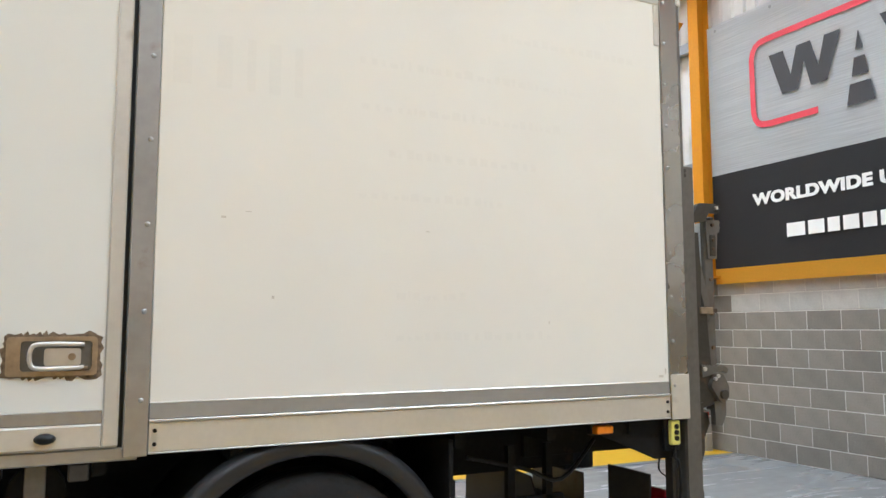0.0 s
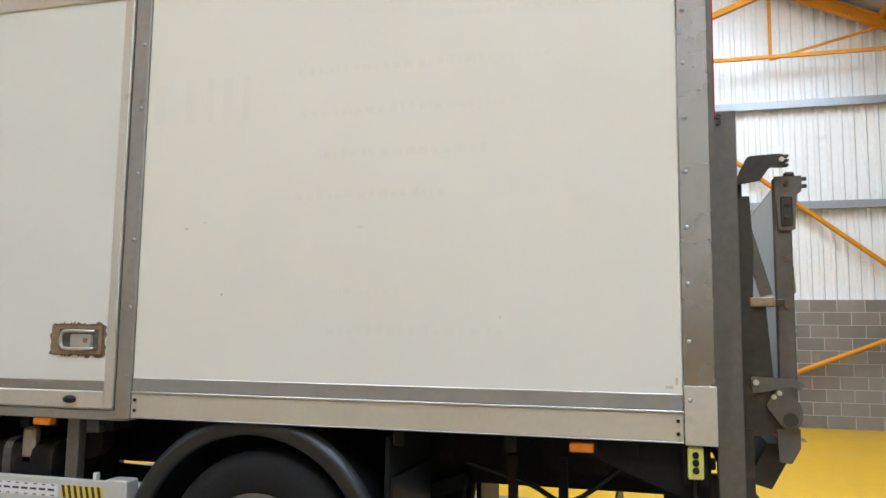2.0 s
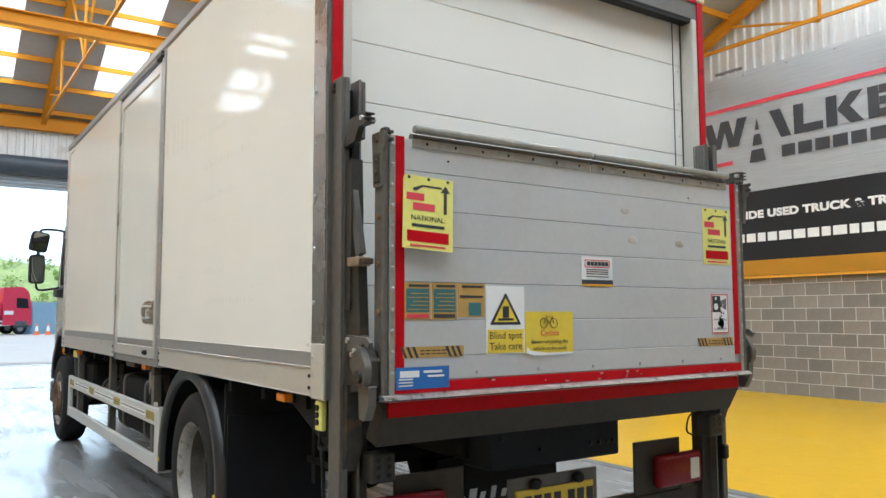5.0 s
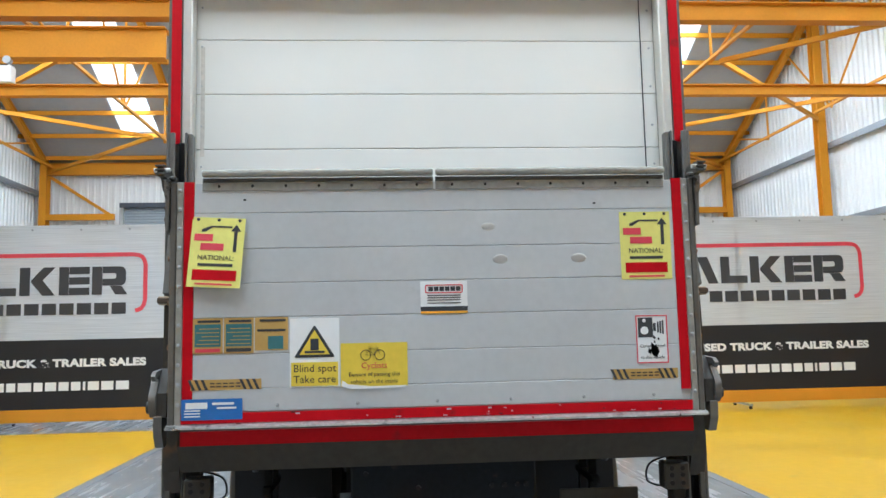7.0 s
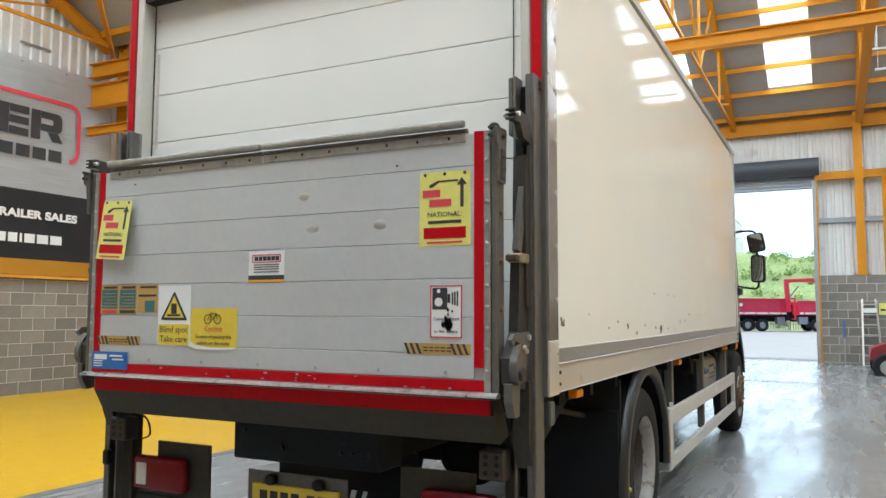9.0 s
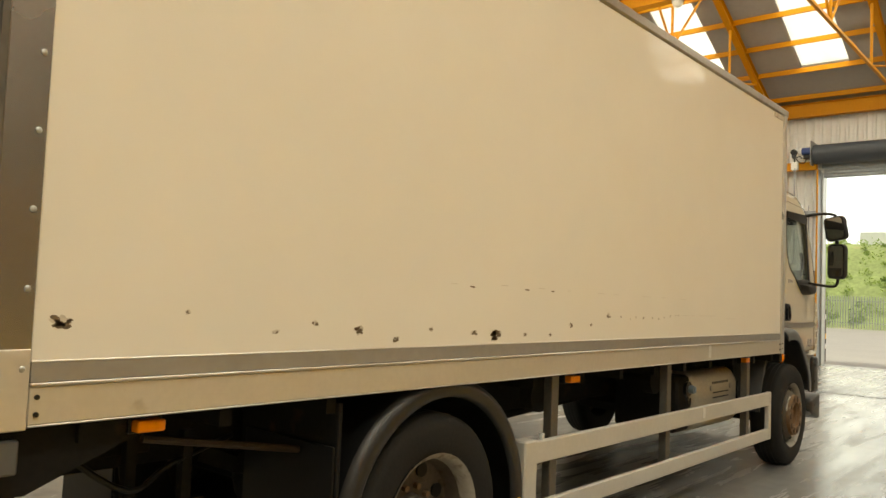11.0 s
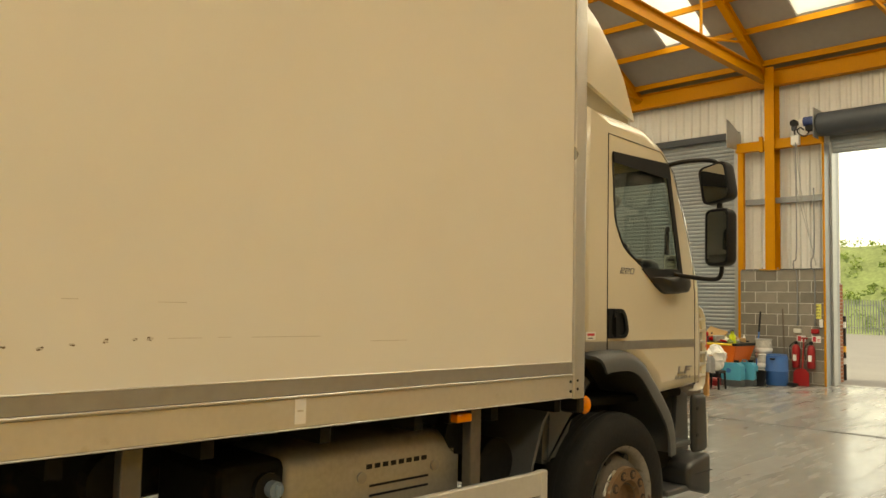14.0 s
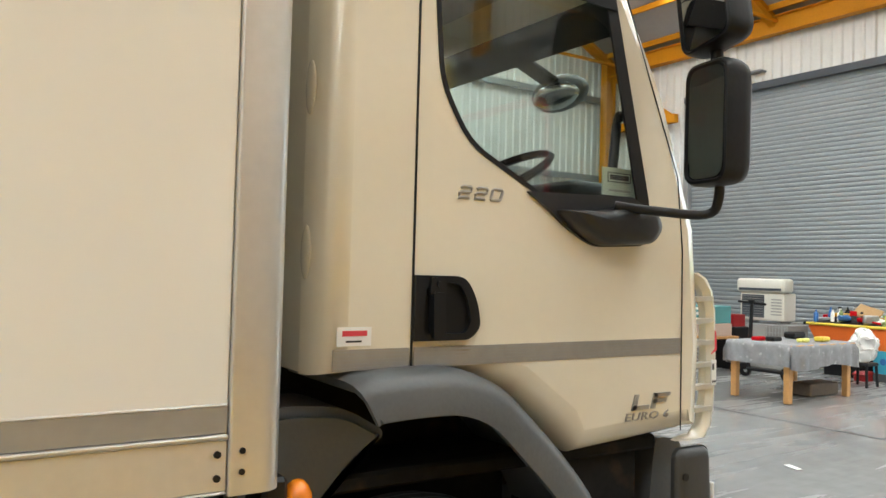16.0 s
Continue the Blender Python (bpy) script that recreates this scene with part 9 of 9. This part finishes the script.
def tree(x, y, z, h):
    t = thing("tree", (x, y, z), "leafy green tree on the bank", "tree", "trees on the bank")
    tk = B()
    tube(tk, smoothline([(x, y, z - 0.3), (x + 0.1, y, z + h * 0.3), (x - 0.05, y + 0.1, z + h * 0.7)], 4), 0.16, 7)
    for k in range(5):
        a = k * 1.3
        tube(tk, [(x, y, z + h * (0.3 + 0.08 * k)), (x + math.cos(a) * h * 0.28, y + math.sin(a) * h * 0.28, z + h * (0.5 + 0.08 * k))], 0.05, 5)
    part("trunk", tk, M["bark"], t)
    cr = B()
    for k in range(16):
        a, rr = random.uniform(0, 6.28), random.uniform(0, 0.36) * h
        clump(cr, (x + rr * math.cos(a), y + rr * math.sin(a), z + h * random.uniform(0.45, 1.0)), h * random.uniform(0.12, 0.2), 60, 0.22)
    part("crown", cr, M["leaf"], t)


for x, y, h in ((91, -21, 2.2), (93, -15, 1.6), (92, -26, 2.6), (95, -33, 3)):
    tree(x, y, 7.4 + 0.05 * y, h)
sb2 = bpy.data.materials.new("bright_cloud")
sb2.use_nodes = True
sb2.node_tree.nodes["Principled BSDF"].inputs["Base Color"].default_value = (0, 0, 0, 1)
_n, _l = sb2.node_tree.nodes, sb2.node_tree.links
_tc, _nz, _rp = _n.new("ShaderNodeTexCoord"), _n.new("ShaderNodeTexNoise"), _n.new("ShaderNodeValToRGB")
_nz.inputs["Scale"].default_value, _nz.inputs["Detail"].default_value = 0.018, 6
_rp.color_ramp.elements[0].position, _rp.color_ramp.elements[0].color = 0.35, (0.60, 0.76, 0.95, 1)
_rp.color_ramp.elements[1].position, _rp.color_ramp.elements[1].color = 0.65, (0.95, 0.98, 1.0, 1)
_l.new(_tc.outputs["Object"], _nz.inputs["Vector"])
_l.new(_nz.outputs["Fac"], _rp.inputs[0])
_l.new(_rp.outputs[0], _n["Principled BSDF"].inputs["Emission Color"])
_n["Principled BSDF"].inputs["Emission Strength"].default_value = 1.5
tagged(part("backdrop_sky", box((330, -320, 0), (331, 320, 130)), sb2), "bright overcast sky beyond the bank", "sky", kind="structure")
# palisade fence
fn = thing("palisade_fence", (70.5, 0, 0), "grey steel palisade fence along the yard", "fence")
pale = bpy.data.meshes.new("pale")
bm = B()
plate(bm, "x", [(-0.04, 0.05), (0.04, 0.05), (0.04, 2.65), (0.0, 2.8), (-0.04, 2.65)], -0.01, 0.01)
bm.to_mesh(pale)
bm.free()
pale.materials.append(M["gal"])
for i in range(260):
    o = new("pale", pale)
    o.location = (0, -24 + i * 0.2, 0)
    o.parent = fn
for z in (0.5, 2.3):
    part("rail", box((70.52, -24, z), (70.58, 28, z + 0.06)), M["gal"], fn)
for i in range(19):
    part("post", box((70.6, -24 + i * 2.8, 0), (70.68, -23.9 + i * 2.8, 2.6)), M["gal"], fn)
# blue screen and white rail seen past the near side of the truck
bsn = thing("blue_screen", (69, -18, 0), "blue-grey sheeted screen along the yard", "screen")
for i in range(16):
    part("sheet", box((68.9, -30 + i * 1.6, 0.0), (68.95, -28.42 + i * 1.6, 2.6)), mat("blue_sheet", (0.22, 0.33, 0.42), 0.6) if i == 0 else bpy.data.materials["blue_sheet"], bsn)
gr = thing("guard_rail", (60, -16, 0), "pale guard rail across the yard", "guard rail")
for i in range(8):
    part("post", box((60, -24 + i * 2, 0), (60.1, -23.9 + i * 2, 1.0)), M["gal"], gr)
part("rail", box((59.95, -24, 0.8), (60.0, -9.9, 1.0)), M["white"], gr)

# parked red tippers
M["tipper"] = mat("tipper_red", (0.60, 0.03, 0.07), 0.35, var=0.04)


def tipper_wheel(t, x, y):
    w = part("wheel", lathe(B(), "x", (x, y, 0.52), [(0.28, -0.15), (0.47, -0.16), (0.52, -0.12), (0.52, 0.12), (0.47, 0.16), (0.28, 0.15)], 22), M["tyre"], t, smooth=40)
    part("rim", lathe(B(), "x", (x, y, 0.52), [(0.0, -0.10), (0.12, -0.12), (0.14, -0.06), (0.27, -0.05), (0.285, -0.15), (0.285, 0.15), (0.27, 0.05), (0.0, 0.06)], 18), M["gal"], w, smooth=40)


def tipper_body(t, length, top):
    """A ribbed open body with a cap rail, on a dark frame."""
    part("side", box((-1.2, -length, 1.4), (-1.15, 0.0, top), 0.02), M["tipper"], t)
    part("side", box((1.15, -length, 1.4), (1.2, 0.0, top), 0.02), M["tipper"], t)
    part("bed", box((-1.15, -length, 1.35), (1.15, 0.0, 1.42)), M["tipper"], t)
    part("headboard", box((-1.2, -length - 0.06, 1.4), (1.2, -length, top + 0.1), 0.02), M["tipper"], t)
    part("cap_rail", box((-1.24, -length, top - 0.02), (-1.16, 0.0, top + 0.06), 0.015), M["tipper"], t)
    part("pale_stripe", box((-1.212, -length + 0.1, 1.42), (-1.2, -0.1, 1.56)), M["white"], t)
    for i in range(int(length / 1.1)):
        part("rib", box((-1.225, -0.5 - i * 1.1, 1.4), (-1.2, -0.42 - i * 1.1, top)), M["tipper"], t)
    part("chassis", box((-0.5, -length, 0.8), (0.5, 0.1, 1.34)), M["chassis"], t)
    for y in (-0.4, -length + 0.8):
        part("side_locker", box((-1.15, y - 0.35, 0.6), (-0.7, y + 0.35, 1.2), 0.03), M["girt"], t)


def trailer(m, label):
    t = thing("tipper_trailer", (0, 0, 0), label, "trailer")
    tipper_body(t, 6.8, 2.65)
    part("tailboard", box((-1.25, 0.0, 1.25), (1.25, 0.1, 3.1), 0.03), M["tipper"], t, "red tailboard with white print as bars")
    for z, w, h in ((2.62, 0.85, 0.22), (2.36, 0.8, 0.09), (2.12, 0.5, 0.06), (1.98, 0.55, 0.06)):
        part("bar", box((-w, 0.101, z), (w, 0.11, z + h)), M["white"], t)
    for i in range(4):
        part("bar", box((-1.215, -1.5 - i * 0.36, 2.05), (-1.203, -1.22 - i * 0.36, 2.3)), M["white"], t)
    part("under_run", box((-1.15, 0.0, 0.72), (1.15, 0.1, 0.92), 0.02), M["ext_red"], t)
    part("number_plate", box((-0.3, 0.1, 1.0), (0.3, 0.11, 1.13)), M["yellow_label"], t)
    for x in (-0.55, 0.55):
        part("tail_light", cyl(B(), (x, 0.1, 1.0), (x, 0.12, 1.0), 0.07, n=14), M["clear_lens"], t)
    for y in (-1.75, -3.05, -4.35):
        for x in (-1.0, 1.0):
            tipper_wheel(t, x, y)
    t.matrix_world = m
    return t


def crane_truck(m, label):
    t = thing("crane_truck", (0, 0, 0), label, "truck")
    tipper_body(t, 3.5, 2.45)
    fr = B()
    for x in (-1.15, 1.15):
        obox(fr, (x, 0.25, 0.95), (x, 0.25, 2.75), 0.12, 0.12)
    for z in (1.0, 2.7):
        obox(fr, (-1.15, 0.25, z), (1.15, 0.25, z), 0.1, 0.1)
    part("rear_frame", fr, M["tipper"], t, "red upright rear frame")
    part("crane_base", box((-0.35, 0.15, 0.9), (0.5, 0.6, 2.2), 0.04), M["chassis"], t)
    cr = B()
    obox(cr, (-0.3, 0.45, 1.6), (-0.3, 0.6, 4.1), 0.3, 0.34, bev=0.03)
    obox(cr, (-0.3, 0.75, 4.15), (-0.3, -1.6, 4.25), 0.28, 0.3, bev=0.03)
    obox(cr, (-0.3, -1.4, 4.2), (-0.3, -3.1, 3.75), 0.22, 0.24, bev=0.03)
    part("crane_boom", cr, M["tipper"], t, "folded red crane boom")
    rm = B()
    obox(rm, (-0.3, 0.7, 2.4), (-0.3, -0.35, 3.7), 0.1, 0.1)
    part("ram", rm, M["girt"], t)
    part("grab", box((-0.6, -2.7, 2.5), (0.1, -2.2, 3.1), 0.08), M["yellow_label"], t, "yellow grab hung behind the cab")
    for y in (-1.5, -2.6):
        for x in (-1.0, 1.0):
            tipper_wheel(t, x, y)
    cb = part("cab", plate(B(), "x", rounded([(-3.7, 0.75), (-3.7, 3.75), (-5.3, 3.85), (-5.75, 3.4), (-5.95, 2.3), (-6.0, 0.75)], [0.05, 0.1, 0.25, 0.2, 0.1, 0.1], 4), -1.2, 1.2), M["tipper"], t, "red cab with a high roof", smooth=40)
    part("cab_window", plate(B(), "x", rounded([(-4.75, 2.15), (-5.75, 2.1), (-5.6, 2.9), (-4.75, 2.95)], 0.06, 3), -1.215, -1.2), M["black"], cb)
    part("windscreen", obox(B(), (-0.0, -5.99, 2.35), (0.0, -5.74, 3.3), 2.1, 0.02, up=(0, 1, 0)), M["black"], cb)
    part("arch", box((-1.21, -5.75, 0.55), (-1.05, -4.55, 1.2), 0.15, 3), M["fender"], cb)
    part("pale_stripe", box((-1.212, -4.5, 1.6), (-1.2, -3.8, 1.9)), M["white"], cb)
    for z in (0.7, 1.0):
        part("side_rail", box((-1.16, -4.4, z), (-1.1, -3.0, z + 0.12)), M["white"], t)
    for x in (-1.0, 1.0):
        tipper_wheel(t, x, -5.15)
    t.matrix_world = m
    return t


trailer(pose(64.5, 7.3, 0, 0, 0, 35), "red tipper trailer with a pale stripe parked in the yard")
crane_truck(pose(67.6, 0.85, 0, 0, 0, 22), "red truck with a folded loading crane in the yard")
for y in (-5.2, -6.0):
    cn = thing("traffic_cone", (65.5, y, 0), "orange and white traffic cone on the yard", "cone", "traffic cones")
    part("base", box((65.28, y - 0.22, 0), (65.72, y + 0.22, 0.04), 0.01), M["orange_bin"], cn)
    part("cone", lathe(B(), "z", (65.5, y, 0), [(0.17, 0.04), (0.13, 0.3), (0.09, 0.55), (0.03, 0.9), (0.0, 0.9)], 16), M["orange_bin"], cn, smooth=40)
    part("sleeve", lathe(B(), "z", (65.5, y, 0), [(0.139, 0.3), (0.1, 0.55), (0.07, 0.7)], 16), M["white"], cn, smooth=40)
# white building on the bank
M["far_white"] = mat("far_white_render", (0.85, 0.85, 0.86), 0.7, var=0.03)
M["far_glass"] = mat("far_blue_glass", (0.25, 0.31, 0.44), 0.4, var=0.08)
wb = thing("white_building", (108, 12, 8), "white flat-roofed building with a large window above the bank", "building")
part("wall", box((104, 9.2, 6.5), (114, 15.5, 13.75), 0.05), M["far_white"], wb)
part("parapet", box((103.9, 9.1, 13.75), (114.1, 15.6, 13.95)), M["far_white"], wb)
part("terrace", box((102.5, 8.0, 6.5), (104, 19.0, 10.95)), M["far_white"], wb)
wn_ = part("window", box((103.94, 10.2, 11.2), (104.02, 12.9, 13.55)), M["far_glass"], wb)
part("frame", box((103.9, 11.5, 11.2), (103.94, 11.58, 13.55)), M["far_glass"], wn_)
for y in (9.35, 13.1, 14.3):
    part("shutter_panel", box((103.93, y, 11.25), (104.02, y + (0.75 if y < 10 else 1.05), 13.5)), mat("far_pale_grey", (0.62, 0.64, 0.66), 0.6) if y < 10 else bpy.data.materials["far_pale_grey"], wb)

# brick pier and striped post by the doorway
bw = thing("brick_pier", (X1 + 0.9, 2.3, 0), "red brick pier outside the doorway", "pier")
part("mortar_core", box((X1 + 0.42, 2.0, 0.0), (X1 + 1.15, 2.55, 2.25)), M["mortar"], bw)
for r in range(29):
    z = r * 0.077 + 0.006
    for side in (0, 1):
        n = 4 if side == 0 else 3
        for c in range(n):
            if side == 0:
                a = X1 + 0.41 + (c - 0.5 * (r % 2)) * 0.225
                a, b = max(a, X1 + 0.41), min(a + 0.215, X1 + 1.16)
                if b - a > 0.03:
                    part("brick", box((a, 1.992, z), (b, 2.05, z + 0.065)), M["brick"], bw)
            else:
                a = 2.0 + (c - 0.5 * (r % 2)) * 0.225
                a, b = max(a, 2.0), min(a + 0.215, 2.56)
                if b - a > 0.03:
                    part("brick", box((X1 + 0.41, a, z), (X1 + 0.45, b, z + 0.065)), M["brick"], bw)
part("white_panel", box((X1 + 0.42, 1.98, 2.25), (X1 + 1.0, 2.55, 5.4)), M["white"], bw)
for y in (2.2, -2.6):
    bl = thing("striped_bollard", (X1 + 1.7, y, 0), "amber, black and white striped steel bollard", "bollard", "striped bollards")
    for i in range(12):
        part("band", cyl(B(), (X1 + 1.7, y, i * 0.13), (X1 + 1.7, y, (i + 1) * 0.13), 0.09, n=18), M[("amber_band", "black", "white")[(i * 2) % 3] if i % 2 == 0 else "black"], bl, smooth=40)

# ---- blockwork, last of the structure ----
blockwall("wall_block_rear", "x", Y0, Y1, X0 + 0.1, 1, (-10.0, 1.0), joint=0.0048, pale=-3.2)
blockwall("wall_block_right", "y", X0 + 0.12, X1 - 0.12, Y0 + 0.1, 1, (1.0, 8.6))
blockwall("wall_block_left", "y", X0 + 0.12, X1 - 0.12, Y1 - 0.1, -1, (3.0, 10.0))
blockwall("wall_block_front_1", "x", DOOR[1] + 0.05, SHUT[0] - 0.22, X1 - 0.42, -1, (1.9, 3.8), top=2.475)
blockwall("wall_block_front_2", "x", -SHUT[0] + 0.22, DOOR[0] - 0.05, X1 - 0.42, -1, (-3.8, -1.9), top=2.475)
blockwall("wall_block_front_3", "x", SHUT[1] + 0.05, Y1 - 0.2, X1 - 0.1, -1, None, top=2.475)
blockwall("wall_block_front_4", "x", Y0 + 0.2, -SHUT[1] - 0.05, X1 - 0.1, -1, None, top=2.475)
blockwall("wall_pier_rear", "x", -3.81, -3.36, X0 + 0.31, 1, (-5, -3), label="concrete block pier under a steel column")
